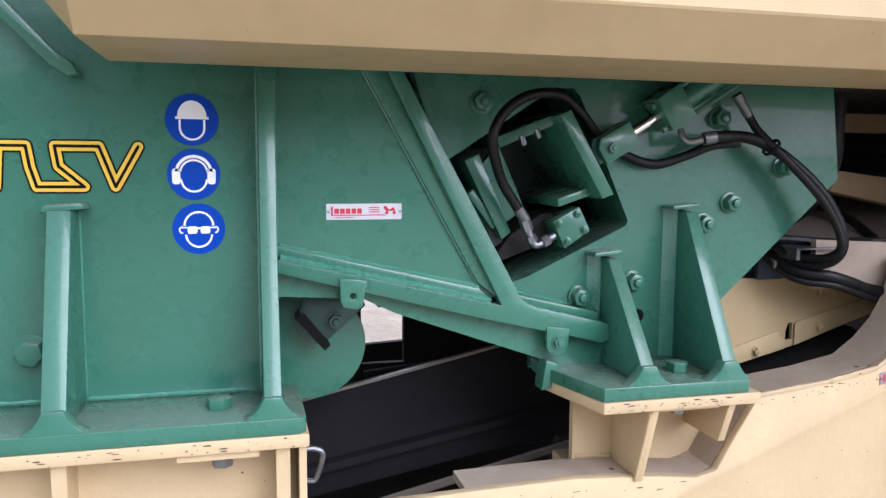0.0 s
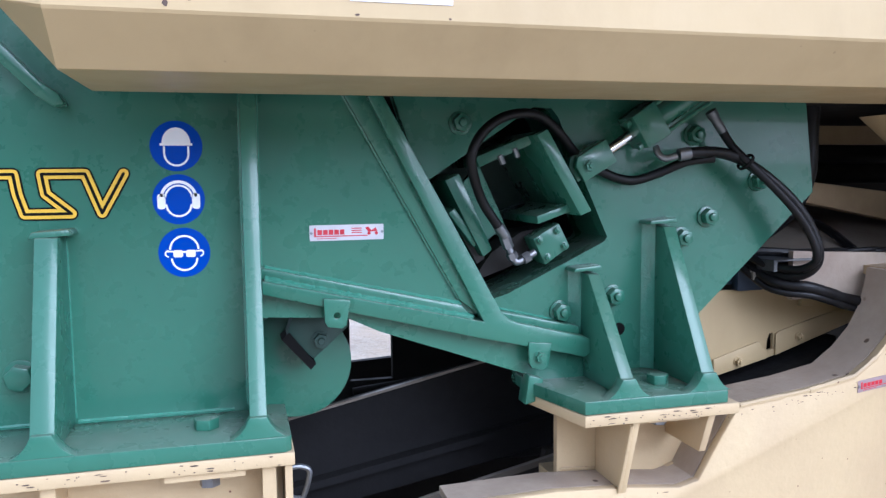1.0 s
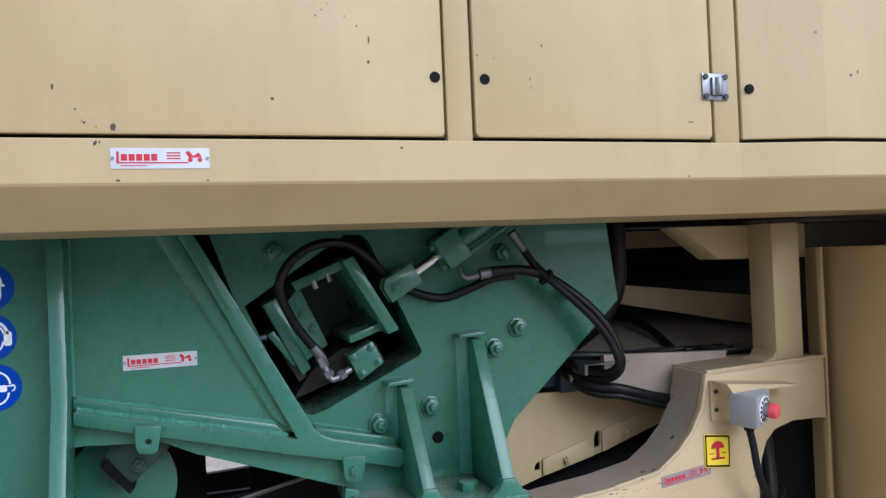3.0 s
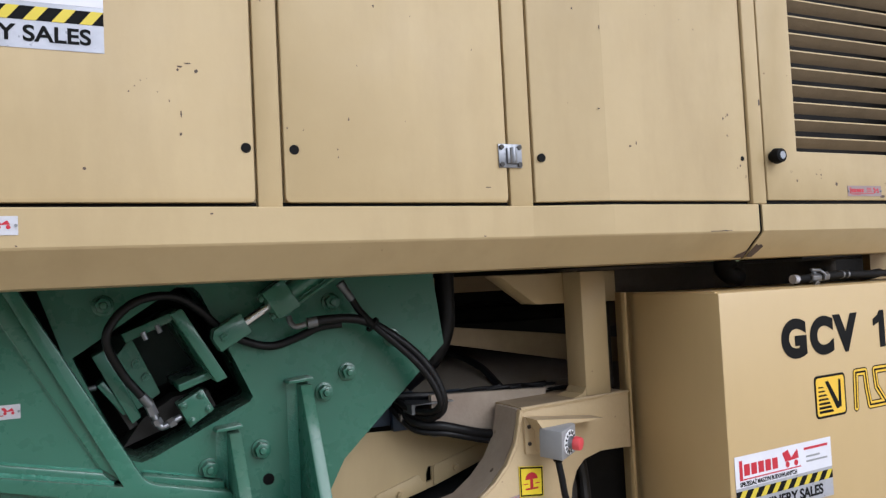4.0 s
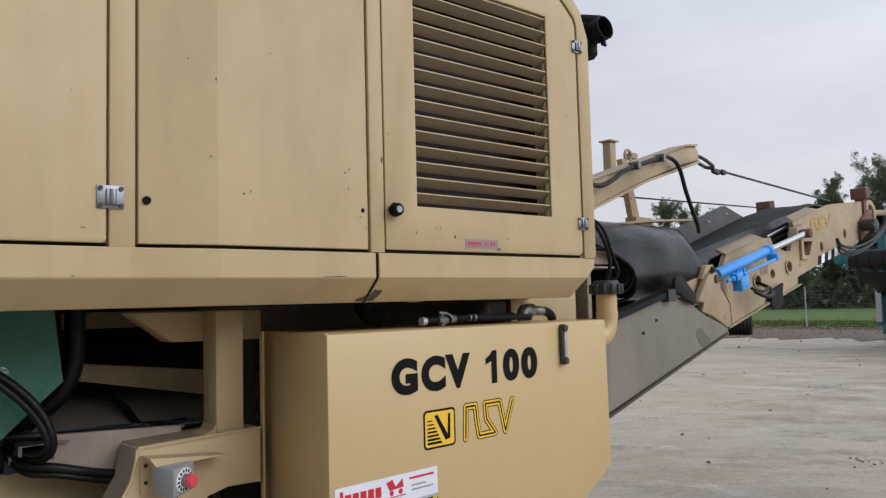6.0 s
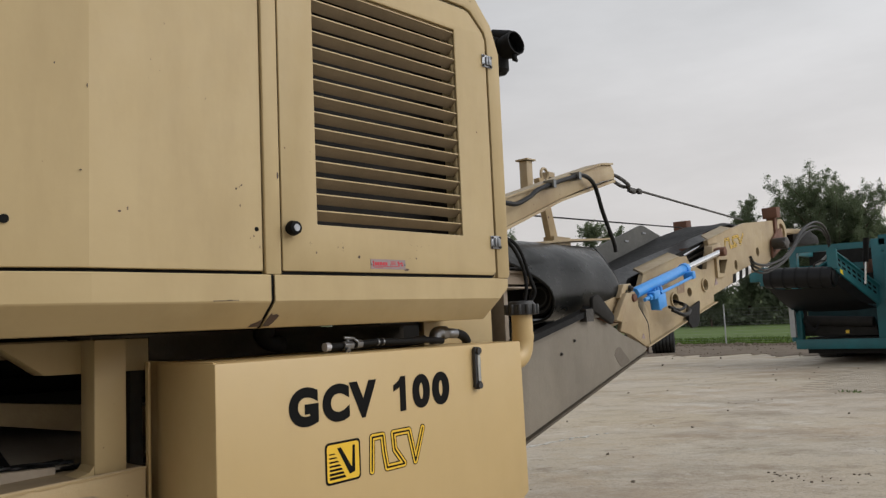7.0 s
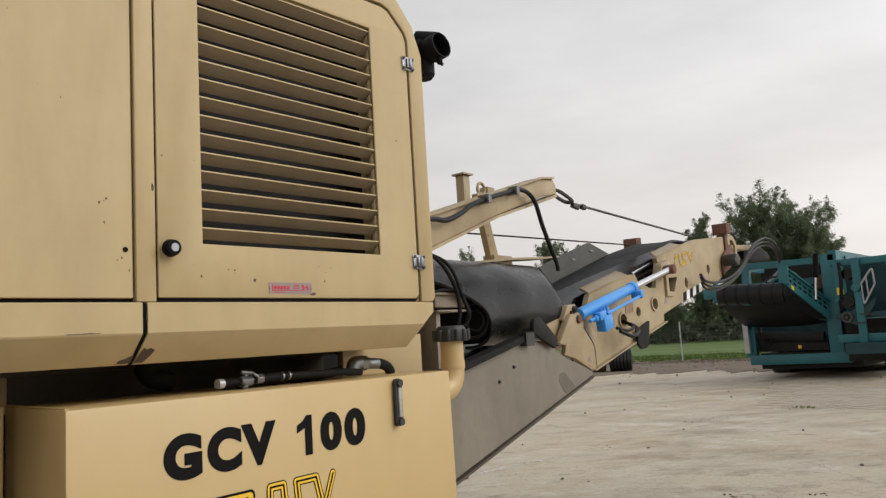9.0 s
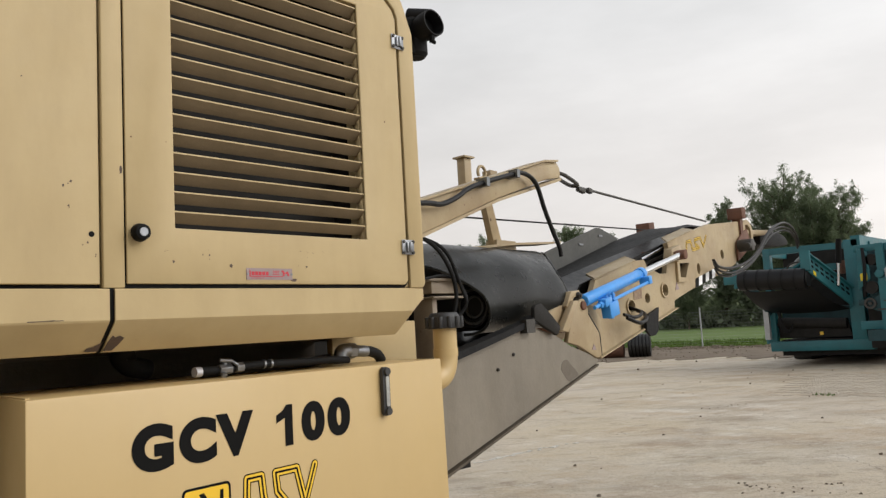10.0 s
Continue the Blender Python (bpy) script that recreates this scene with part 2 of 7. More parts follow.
    over(step(noise(0.25), 0.42, 0.62), (0.50, 0.42, 0.30))
    over(step(noise(0.12, 7.0, 0.65, 0.7), 0.50, 0.60, 0, 0.65), (0.47, 0.42, 0.34))
    over(step(noise(0.5, stretch_x=0.65), 0.52, 0.64, 0, 0.6), (0.26, 0.215, 0.16))
    over(step(noise(1.6, stretch_x=0.5), 0.56, 0.72, 0, 0.6), (0.22, 0.18, 0.132))
    over(step(noise(0.9, stretch_x=0.65), 0.60, 0.68, 0, 0.7), (0.46, 0.41, 0.34))
    over(step(noise(7.0, stretch_x=0.6), 0.57, 0.74, 0, 0.5), (0.22, 0.175, 0.13))
    over(step(noise(3.0, 9.0, 0.7, 0.6), 0.56, 0.62, 0, 0.5), (0.50, 0.45, 0.37))
    over(step(noise(2.2, 12.0, 0.8, 0.7), 0.54, 0.62, 0, 0.75), (0.25, 0.195, 0.14))
    over(step(noise(1.1, 12.0, 0.8, 0.6), 0.55, 0.61, 0, 0.75), (0.60, 0.55, 0.47))
    over(step(noise(0.30, 12.0, 0.78, 0.7), 0.55, 0.62, 0, 0.75), (0.27, 0.205, 0.14))
    over(step(noise(0.45, 9.0, 0.7, 0.8), 0.52, 0.62, 0, 0.6), (0.41, 0.305, 0.195))
    over(step(noise(4.5, 12.0, 0.85, 0.65), 0.58, 0.64, 0, 0.75), (0.19, 0.15, 0.11))
    over(step(noise(9.0, 10.0, 0.85, 0.8), 0.58, 0.66, 0, 0.6), (0.58, 0.53, 0.45))
    over(step(noise(0.8, 12.0, 0.8, 0.6), 0.60, 0.63, 0, 0.6), (0.60, 0.55, 0.47))
    over(step(noise(0.16, 12.0, 0.75, 0.7), 0.53, 0.60, 0, 0.7), (0.31, 0.24, 0.165))
    over(step(noise(0.22, 12.0, 0.8, 0.8), 0.57, 0.63, 0, 0.65), (0.62, 0.58, 0.51))
    over(step(noise(14.0, 8.0, 0.8), 0.54, 0.66, 0, 0.7), (0.24, 0.195, 0.15))
    over(step(noise(19.0, 8.0, 0.8), 0.55, 0.66, 0, 0.7), (0.60, 0.55, 0.47))
    over(step(noise(30.0), 0.56, 0.70, 0, 0.7), (0.15, 0.13, 0.11))
    links.new(last, bsdf.inputs["Base Color"])
    links.new(step(noise(0.6), 0.4, 0.65, 0.55, 0.9), bsdf.inputs["Roughness"])
    relief = nodes.new("ShaderNodeBump")
    relief.inputs["Strength"].default_value, relief.inputs["Distance"].default_value = 0.6, 0.04
    links.new(noise(6.0, 12.0, 0.7), relief.inputs["Height"])
    links.new(relief.outputs[0], bsdf.inputs["Normal"])
    return mat


CONCRETE = concrete()
WHITE_STONE = material("pale_stone", (0.60, 0.57, 0.52), 0.85, scale=5, spread=0.25, bump=0.3)
DIRT = material("trodden_dirt", (0.120, 0.088, 0.058), 0.95, tint=(0.20, 0.155, 0.11), scale=1.2, spread=0.35, bump=0.6, bump_scale=6)
DULL_ZINC = material("dull_plated_steel", (0.20, 0.21, 0.22), 0.4, metal=0.8, spread=0.2, scale=20, bump=0.05)
GREY_RUBBER = material("grey_dusty_rubber", (0.055, 0.055, 0.052), 0.6, tint=(0.09, 0.088, 0.08), scale=4, spread=0.3, bump=0.1)
BROWN_STEEL = material("dark_brown_steel", (0.10, 0.078, 0.055), 0.7, tint=(0.05, 0.04, 0.028), scale=4, spread=0.3, bump=0.2)
SILVER_DUSTY = material("dusty_plate", (0.33, 0.25, 0.25), 0.6, spread=0.2, scale=20, bump=0.05)
# Dark green of the bearing block, also used for shade inside the adjuster box.
DARK_GREEN = material("dark_and_shaded_green_steel", (0.018, 0.05, 0.038), 0.5, spread=0.3, scale=8, bump=0.1)
CAP_GREY = material("faded_black_plastic", (0.03, 0.03, 0.032), 0.5, spread=0.2, scale=20, bump=0.05)
STAIN = material("brown_stain", (0.12, 0.098, 0.075), 0.5, tint=(0.15, 0.125, 0.098), scale=9, spread=0.3, bump=0.1)
RUST_PRINT = material("faded_brown_print", (0.20, 0.12, 0.075), 0.6, tint=(0.34, 0.25, 0.16), scale=30, spread=0.3, bump=0.05)
GAUGE_GLASS = material("clouded_gauge_glass", (0.42, 0.42, 0.40), 0.25, tint=(0.30, 0.30, 0.29), scale=20, spread=0.2, bump=0.0)
BANNER_SILVER = material("scratched_silver_film", (0.46, 0.47, 0.52), 0.32, metal=0.3, tint=(0.36, 0.37, 0.41), scale=14, spread=0.15, bump=0.05)
BANNER_WHITE = material("dulled_white_film", (0.74, 0.74, 0.79), 0.35, tint=(0.66, 0.66, 0.71), scale=10, spread=0.06, bump=0.0)
BANNER_YELLOW = material("dulled_yellow_film", (0.66, 0.52, 0.03), 0.38, spread=0.08, bump=0.0)
CHIPPED = material("bare_rusty_steel", (0.075, 0.055, 0.045), 0.7, tint=(0.11, 0.065, 0.045), scale=20, spread=0.4, bump=0.2)
# Darker copy of the teal paint, with the shade of recessed parts in it.
GLOOM = material("shaded_teal_paint", (0.006, 0.05, 0.06), 0.6, scale=2, spread=0.4, bump=0.1)
# ---- mesh helpers ----


class M:
    """Vertices and faces of one part, in world metres."""

    def __init__(self):
        self.v, self.f = [], []

    def add(self, verts, faces):
        n = len(self.v)
        self.v += [tuple(p) for p in verts]
        self.f += [tuple(i + n for i in face) for face in faces]
        return self

    def box(self, x0, x1, y0, y1, z0, z1):
        v = [(x, y, z) for x in (x0, x1) for y in (y0, y1) for z in (z0, z1)]
        return self.add(v, [(0, 1, 3, 2), (4, 6, 7, 5), (0, 4, 5, 1), (2, 3, 7, 6), (0, 2, 6, 4), (1, 5, 7, 3)])

    def obox(self, centre, size, m=None):
        """A box of that size turned by the pose m round its centre."""
        turn = (m or Matrix()).to_3x3()
        c = Vector(centre)
        v = [c + turn @ Vector((sx * size[0] / 2, sy * size[1] / 2, sz * size[2] / 2)) for sx in (-1, 1) for sy in (-1, 1) for sz in (-1, 1)]
        return self.add(v, [(0, 1, 3, 2), (4, 6, 7, 5), (0, 4, 5, 1), (2, 3, 7, 6), (0, 2, 6, 4), (1, 5, 7, 3)])

    def prism(self, poly, a, b, axis="y", holes=()):
        """A flat outline, with holes, drawn out from a to b along an axis. Along y the outline is (x, z), along x (y, z), along z (x, y)."""
        put = {"y": lambda p, s: (p[0], s, p[1]), "x": lambda p, s: (s, p[0], p[1]), "z": lambda p, s: (p[0], p[1], s)}[axis]
        loops = [list(poly), *[list(h) for h in holes]]
        if holes:
            from mathutils.geometry import tessellate_polygon
            tris = tessellate_polygon([[Vector((*p, 0)) for p in loop] for loop in loops])
        else:
            tris = [tuple(range(len(poly)))]
        flat = [p for loop in loops for p in loop]
        n = len(flat)
        faces = [tuple(t) for t in tris] + [tuple(i + n for i in reversed(t)) for t in tris]
        start = 0
        for loop in loops:
            k = len(loop)
            faces += [(start + i, start + (i + 1) % k, n + start + (i + 1) % k, n + start + i) for i in range(k)]
            start += k
        return self.add([put(p, a) for p in flat] + [put(p, b) for p in flat], faces)

    def cyl(self, p, q, r, n=16, r2=None, caps=True):
        p, q = Vector(p), Vector(q)
        r2 = r if r2 is None else r2
        w = (q - p).normalized()
        u = w.orthogonal().normalized()
        t = w.cross(u)
        ring = [(math.cos(2 * math.pi * i / n), math.sin(2 * math.pi * i / n)) for i in range(n)]
        v = [p + r * (c * u + s * t) for c, s in ring] + [q + r2 * (c * u + s * t) for c, s in ring]
        faces = [(i, (i + 1) % n, n + (i + 1) % n, n + i) for i in range(n)]
        if caps:
            faces += [tuple(reversed(range(n))), tuple(range(n, 2 * n))]
        return self.add(v, faces)

    def pipe(self, p, q, r, inner, n=20):
        """A hollow tube with a wall."""
        p, q = Vector(p), Vector(q)
        w = (q - p).normalized()
        u = w.orthogonal().normalized()
        t = w.cross(u)
        ring = [(math.cos(2 * math.pi * i / n), math.sin(2 * math.pi * i / n)) for i in range(n)]
        v = [e + k * (c * u + s * t) for e in (p, q) for k in (r, inner) for c, s in ring]
        faces = []
        for i in range(n):
            j = (i + 1) % n
            faces += [(i, j, 2 * n + j, 2 * n + i), (n + j, n + i, 3 * n + i, 3 * n + j), (j, i, n + i, n + j), (2 * n + i, 2 * n + j, 3 * n + j, 3 * n + i)]
        return self.add(v, faces)

    def tube(self, points, r, n=10, steps=6, bumps=0.0):
        """A smooth round hose through the points."""
        pts = [Vector(p) for p in points]
        ext = [2 * pts[0] - pts[1], *pts, 2 * pts[-1] - pts[-2]]
        line = []
        for a, b, c, d in zip(ext, ext[1:], ext[2:], ext[3:]):
            for k in range(steps):
                t = k / steps
                line.append(0.5 * (2 * b + (c - a) * t + (2 * a - 5 * b + 4 * c - d) * t * t + (3 * b - a - 3 * c + d) * t ** 3))
        line.append(pts[-1])
        verts, u = [], None
        for i, p in enumerate(line):
            w = (line[min(i + 1, len(line) - 1)] - line[max(i - 1, 0)]).normalized()
            u = w.orthogonal().normalized() if u is None else (u - w * u.dot(w)).normalized()
            t = w.cross(u)
            k = r * (1 + (bumps if i % 2 else 0))
            verts += [p + k * (math.cos(2 * math.pi * j / n) * u + math.sin(2 * math.pi * j / n) * t) for j in range(n)]
        faces = [(i * n + j, i * n + (j + 1) % n, (i + 1) * n + (j + 1) % n, (i + 1) * n + j) for i in range(len(line) - 1) for j in range(n)]
        faces += [tuple(reversed(range(n))), tuple(range(len(verts) - n, len(verts)))]
        return self.add(verts, faces)

    def bead(self, p, q, r, gap=0.012):
        """A rippled weld bead from p to q."""
        p, q = Vector(p), Vector(q)
        count = max(2, int((q - p).length / gap))
        pts = [p.lerp(q, i / count) for i in range(count + 1)]
        u = (q - p).orthogonal().normalized()
        t = (q - p).normalized().cross(u)
        verts = []
        for i, c in enumerate(pts):
            k = r * (1.0 + 0.22 * random.uniform(-1, 1))
            verts += [c + k * (math.cos(a) * u + math.sin(a) * t) for a in (0, 1.05, 2.09, 3.14, 4.19, 5.24)]
        faces = [(i * 6 + j, i * 6 + (j + 1) % 6, i * 6 + 6 + (j + 1) % 6, i * 6 + 6 + j) for i in range(count) for j in range(6)]
        return self.add(verts, faces)

    def hexbolt(self, centre, way, r, h, stud=0.45):
        """A washer, a hexagonal nut and a stud end, that stand out along way."""
        c, w = Vector(centre), Vector(way).normalized()
        self.cyl(c, c + w * h * 0.2, r * 1.3, 20)
        self.cyl(c + w * h * 0.2, c + w * h, r * 1.08, 6, r2=r * 1.02)
        if stud:
            self.cyl(c + w * h, c + w * h * 1.3, r * 0.55, 12, r2=r * stud)
        return self

    def remap(self, f):
        self.v = [tuple(f(*p)) for p in self.v]
        return self


def made(name, m, mat, bevel=0.0, smooth=None, segments=2):
    """A mesh from the parts that m holds, with rounded edges."""
    bm = bmesh.new()
    vs = [bm.verts.new(p) for p in m.v]
    for face in m.f:
        try:
            bm.faces.new([vs[i] for i in face])
        except ValueError:
            pass
    bmesh.ops.recalc_face_normals(bm, faces=bm.faces)
    if bevel:
        sharp = [e for e in bm.edges if len(e.link_faces) == 2 and e.calc_face_angle(0) > 0.5]
        bmesh.ops.bevel(bm, geom=sharp, offset=bevel, segments=segments, profile=0.5, affect="EDGES", clamp_overlap=True)
    data = bpy.data.meshes.new(name)
    bm.to_mesh(data)
    bm.free()
    data.materials.append(mat)
    data.polygons.foreach_set("use_smooth", [True] * len(data.polygons))
    data.set_sharp_from_angle(angle=radians(35 if smooth is None else smooth))
    return data


def thing(name, at, label, category, group="", kind=""):
    """An Empty at the thing's base."""
    ob = new(name)
    ob.location = at
    ob.empty_display_size = 0.05
    return tagged(ob, label, category, group, kind)


def part(name, m, mat, parent, label="", bevel=0.0, smooth=None):
    """One mesh object under a thing, or under a part."""
    ob = new(name, made(name, m, mat, bevel, smooth))
    ob.parent = parent
    if parent.type == "EMPTY":
        ob.location = -parent.location
    return tagged(ob, label)


def solo(name, m, mat, label, category, group="", kind="", bevel=0.0, smooth=None):
    """A thing of one mesh."""
    return tagged(new(name, made(name, m, mat, bevel, smooth)), label, category, group, kind)


def again(ob, name, at, parent):
    """One more object on the same mesh, moved."""
    o = new(name, ob.data)
    o.parent = parent
    o.location = Vector(at)
    return o


def lettering(text, height, m, mat, name, parent, thick=0.0, squeeze=1.0, depth=0.0015):
    """Words in the built-in font; m carries the text's plane (x along the words, y up) to its place."""
    data = bpy.data.curves.new(name, "FONT")
    data.body, data.size, data.extrude, data.offset = text, height / 0.70, depth, thick
    ob = bpy.data.objects.new(name, data)
    scene.collection.objects.link(ob)
    bpy.context.view_layer.update()
    mesh = bpy.data.meshes.new_from_object(ob.evaluated_get(bpy.context.evaluated_depsgraph_get()))
    bpy.data.objects.remove(ob)
    mesh.transform(m @ Matrix.Diagonal((squeeze, 1, 1, 1)))
    mesh.materials.clear()
    mesh.materials.append(mat)
    o = new(name, mesh)
    o.parent = parent
    if parent.type == "EMPTY":
        o.location = -parent.location
    return o


def fitted(letter, x0, x1, z0, z1, mat, parent, fix):
    """One letter in the built-in font, drawn to that width and height on a side that fix bends to its place."""
    data = bpy.data.curves.new("letter", "FONT")
    data.body, data.size, data.extrude, data.offset = letter, 1.0, 0.0, 0.062
    ob = bpy.data.objects.new("letter", data)
    scene.collection.objects.link(ob)
    bpy.context.view_layer.update()
    mesh = bpy.data.meshes.new_from_object(ob.evaluated_get(bpy.context.evaluated_depsgraph_get()))
    bpy.data.objects.remove(ob)
    xs_, ys_ = [v.co.x for v in mesh.vertices], [v.co.y for v in mesh.vertices]
    kx, kz = (x1 - x0) / (max(xs_) - min(xs_)), (z1 - z0) / (max(ys_) - min(ys_))
    for v in mesh.vertices:
        v.co = fix(x0 + (v.co.x - min(xs_)) * kx, -0.0012, z0 + (v.co.y - min(ys_)) * kz)
    mesh.materials.clear()
    mesh.materials.append(mat)
    o = new("model_letter", mesh)
    o.parent, o.location = parent, -parent.location
    return o


def disc(cx, cz, rx, rz=None, n=40, a0=0.0, a1=2 * math.pi):
    rz = rz or rx
    full = abs(a1 - a0 - 2 * math.pi) < 1e-6
    return [(cx + rx * math.cos(a0 + (a1 - a0) * i / (n if full else n - 1)), cz + rz * math.sin(a0 + (a1 - a0) * i / (n if full else n - 1))) for i in range(n)]


def arc(cx, cz, r, w, a0, a1, n=24):
    """A bent band."""
    return disc(cx, cz, r, n=n, a0=a0, a1=a1) + disc(cx, cz, r - w, n=n, a0=a1, a1=a0)


def rounded(x0, x1, z0, z1, r, n=5):
    out = []
    for cx, cz, a in ((x1 - r, z1 - r, 0), (x0 + r, z1 - r, 90), (x0 + r, z0 + r, 180), (x1 - r, z0 + r, 270)):
        out += [(cx + r * math.cos(radians(a + 90 * i / n)), cz + r * math.sin(radians(a + 90 * i / n))) for i in range(n + 1)]
    return out


def front(x, y, z, yaw=0.0):
    """The plane of words on a side that faces the camera's side (-y)."""
    return Matrix.Translation((x, y, z)) @ Matrix.Rotation(yaw, 4, "Z") @ Matrix.Rotation(radians(90), 4, "X")

# ---- ground ----
g = M()
xs = [-400, -60, -20, -8, 0, 8, 16, 24, 32, 37.5, 41, 60, 120, 400]
ys = [-400, -60, -20, -8, 0, 8, 16, 24, 40, 80, 400]
g.v = [(x, y, 0.0) for x in xs for y in ys]
g.f = [(i * len(ys) + j, (i + 1) * len(ys) + j, (i + 1) * len(ys) + j + 1, i * len(ys) + j + 1) for i in range(len(xs) - 1) for j in range(len(ys) - 1)]
tagged(new("ground", made("ground", g, CONCRETE)), "worn pale concrete yard with sandy and damp patches", "ground", kind="structure")

# blades along the verge
blades, br = M(), random.Random(3)
for i in range(9000):
    y = br.uniform(0, 34)
    x, h, a = 41.0 + 0.05 * y + abs(br.gauss(0, 2.2)), br.uniform(0.06, 0.26), br.uniform(0, 6.28)
    dx, dy = 0.035 * math.cos(a), 0.035 * math.sin(a)
    blades.add([(x - dx, y - dy, 0.09), (x + dx, y + dy, 0.09), (x + br.gauss(0, 0.06), y + br.gauss(0, 0.06), 0.09 + h)], [(0, 1, 2)])
blade_mesh = bpy.data.meshes.new("grass_blades")
blade_mesh.from_pydata(blades.v, [], blades.f)
blade_mesh.materials.append(GRASS)
tagged(new("grass_blades", blade_mesh), "long green grass blades along the fence", "grass", kind="stuff")

# grass strip and rubble bank beyond the yard
gr = M().prism([(39.6, -60), (41.5, 12), (44.0, 60), (60, 160), (260, 160), (260, -60)], 0.004, 0.10, "z")
tagged(new("grass_verge", made("grass_verge", gr, GRASS)), "mown green grass verge behind the fence", "grass", kind="stuff")
rb = M()
rng = random.Random(4)
for i in range(3600):
    y = rng.uniform(-4, 34)
    x = 39.2 + 0.05 * y + rng.gauss(0, 0.5)
    s = 0.015 + 0.10 * rng.random() ** 2
    rb.obox((x, y, s * 0.3 + 0.004), (s * 1.5, s * 1.3, s), pose(0, 0, 0, rng.uniform(0, 40), rng.uniform(0, 40), rng.uniform(0, 180)))
for i in range(260):
    x, y = 5 + 29 * rng.random() ** 1.5, rng.uniform(-3, 14)
    s = 0.005 + 0.022 * rng.random() ** 3
    rb.obox((x, y, s * 0.3), (s * 1.5, s * 1.3, s), pose(0, 0, 0, rng.uniform(0, 40), rng.uniform(0, 40), rng.uniform(0, 180)))
for i in range(500):
    x, y = 39.5 - abs(rng.gauss(0, 5.0)), rng.uniform(0, 30)
    s = rng.uniform(0.012, 0.045)
    rb.obox((x, y, s * 0.3 + 0.02), (s * 1.5, s * 1.3, s), pose(0, 0, 0, rng.uniform(0, 40), rng.uniform(0, 40), rng.uniform(0, 180)))
for cx, cy, n, sx, sy in ((9.62, 0.63, 30, 0.12, 0.30), (12.43, 4.01, 8, 0.15, 0.10), (16.26, 3.97, 14, 0.26, 0.14), (10.09, 0.23, 5, 0.05, 0.05)):
    for i in range(n):
        x, y, s = cx + rng.gauss(0, sx), cy + rng.gauss(0, sy), rng.uniform(0.004, 0.018)
        rb.obox((x, y, s * 0.25), (s * 1.5, s * 1.3, s * 0.8), pose(0, 0, 0, rng.uniform(0, 40), rng.uniform(0, 40), rng.uniform(0, 180)))
tagged(new("rubble", made("rubble", rb, GRAVEL)), "low bank of stones and grit at the yard's edge", "rubble", kind="stuff")
edge_a = [(33.2 - 3.2 * max(0.0, min(1.0, (y - 6) / 5)) + 0.05 * y + 1.1 * math.sin(y * 0.7) + 0.8 * math.sin(y * 1.9 + 1) + 0.5 * math.sin(y * 4.7) + rng.gauss(0, 0.35), y) for y in (-20 + 0.25 * i for i in range(321))]
edge_b = [(40.0 + 0.05 * y + 0.3 * math.sin(y * 1.3), y) for y in range(60, -21, -1)]
tagged(new("dirt_strip", made("dirt_strip", M().prism(edge_a + edge_b, 0.002, 0.022, "z"), DIRT)), "strip of brown dirt and grit along the yard's edge", "dirt", kind="stuff")
cracks = M()
for line in (((12.4, 1.22), (11.8, 0.65), (11.08, 0.04), (10.67, -0.4), (10.0, -1.0)), ((15.3, 6.3), (15.78, 4.16), (15.74, 2.6), (16.23, 1.53), (16.19, 0.62), (16.0, -1.5)), ((20.6, 9.5), (21.33, 6.48), (21.58, 5.42), (22.64, 3.96), (23.45, 1.97), (24.2, 0.0)), ((9.0, 6.4), (12.43, 4.0), (14.2, 3.1), (15.7, 2.6))):
    for (xa, ya), (xb, yb) in zip(line, line[1:]):
        steps_ = 14
        pts = [(xa + (xb - xa) * k / steps_ + rng.uniform(-1, 1) * 0.035, ya + (yb - ya) * k / steps_ + rng.uniform(-1, 1) * 0.035) for k in range(steps_ + 1)]
        for p, q in zip(pts, pts[1:]):
            d = (Vector(q) - Vector(p)).normalized() * rng.uniform(0.001, 0.004)
            cracks.add([(p[0] - d.y, p[1] + d.x, 0.002), (p[0] + d.y, p[1] - d.x, 0.002), (q[0] + d.y, q[1] - d.x, 0.002), (q[0] - d.y, q[1] + d.x, 0.002)], [(0, 1, 2, 3)])
tagged(new("ground_cracks", made("ground_cracks", cracks, GRAVEL)), "fine dark cracks and joints in the concrete yard", "cracks", kind="stuff")
kerb = M()
for i in range(34):
    x = 9.3 + 0.066 * i
    if rng.random() < 0.30:
        continue
    y, w_ = 4.54 - 0.145 * (x - 9.3) + rng.gauss(0, 0.02), rng.uniform(0.025, 0.06)
    kerb.prism([(x - w_ * rng.uniform(0.6, 1), y - w_ * rng.uniform(0.4, 1)), (x + w_ * rng.uniform(0.6, 1), y - w_ * rng.uniform(0.4, 1)), (x + w_ * rng.uniform(0.5, 1), y + w_ * rng.uniform(0.3, 0.9)), (x - w_ * rng.uniform(0.5, 1), y + w_ * rng.uniform(0.3, 0.9))], 0.0005, rng.uniform(0.004, 0.011), "z")
tagged(new("kerb_fragments", made("kerb_fragments", kerb, WHITE_STONE)), "broken row of pale stone edging sunk in the yard", "stones", kind="stuff")
tufts = M()
for cx, cy in ((18.52, 2.78),):
    for k in range(26):
        x, y, a = cx + rng.gauss(0, 0.10), cy + rng.gauss(0, 0.16), rng.uniform(0, 6.28)
        h = rng.uniform(0.02, 0.07)
        dx, dy = 0.02 * math.cos(a), 0.02 * math.sin(a)
        tufts.add([(x - dx, y - dy, 0.001), (x + dx, y + dy, 0.001), (x + dy * 2, y - dx * 2, h)], [(0, 1, 2)])
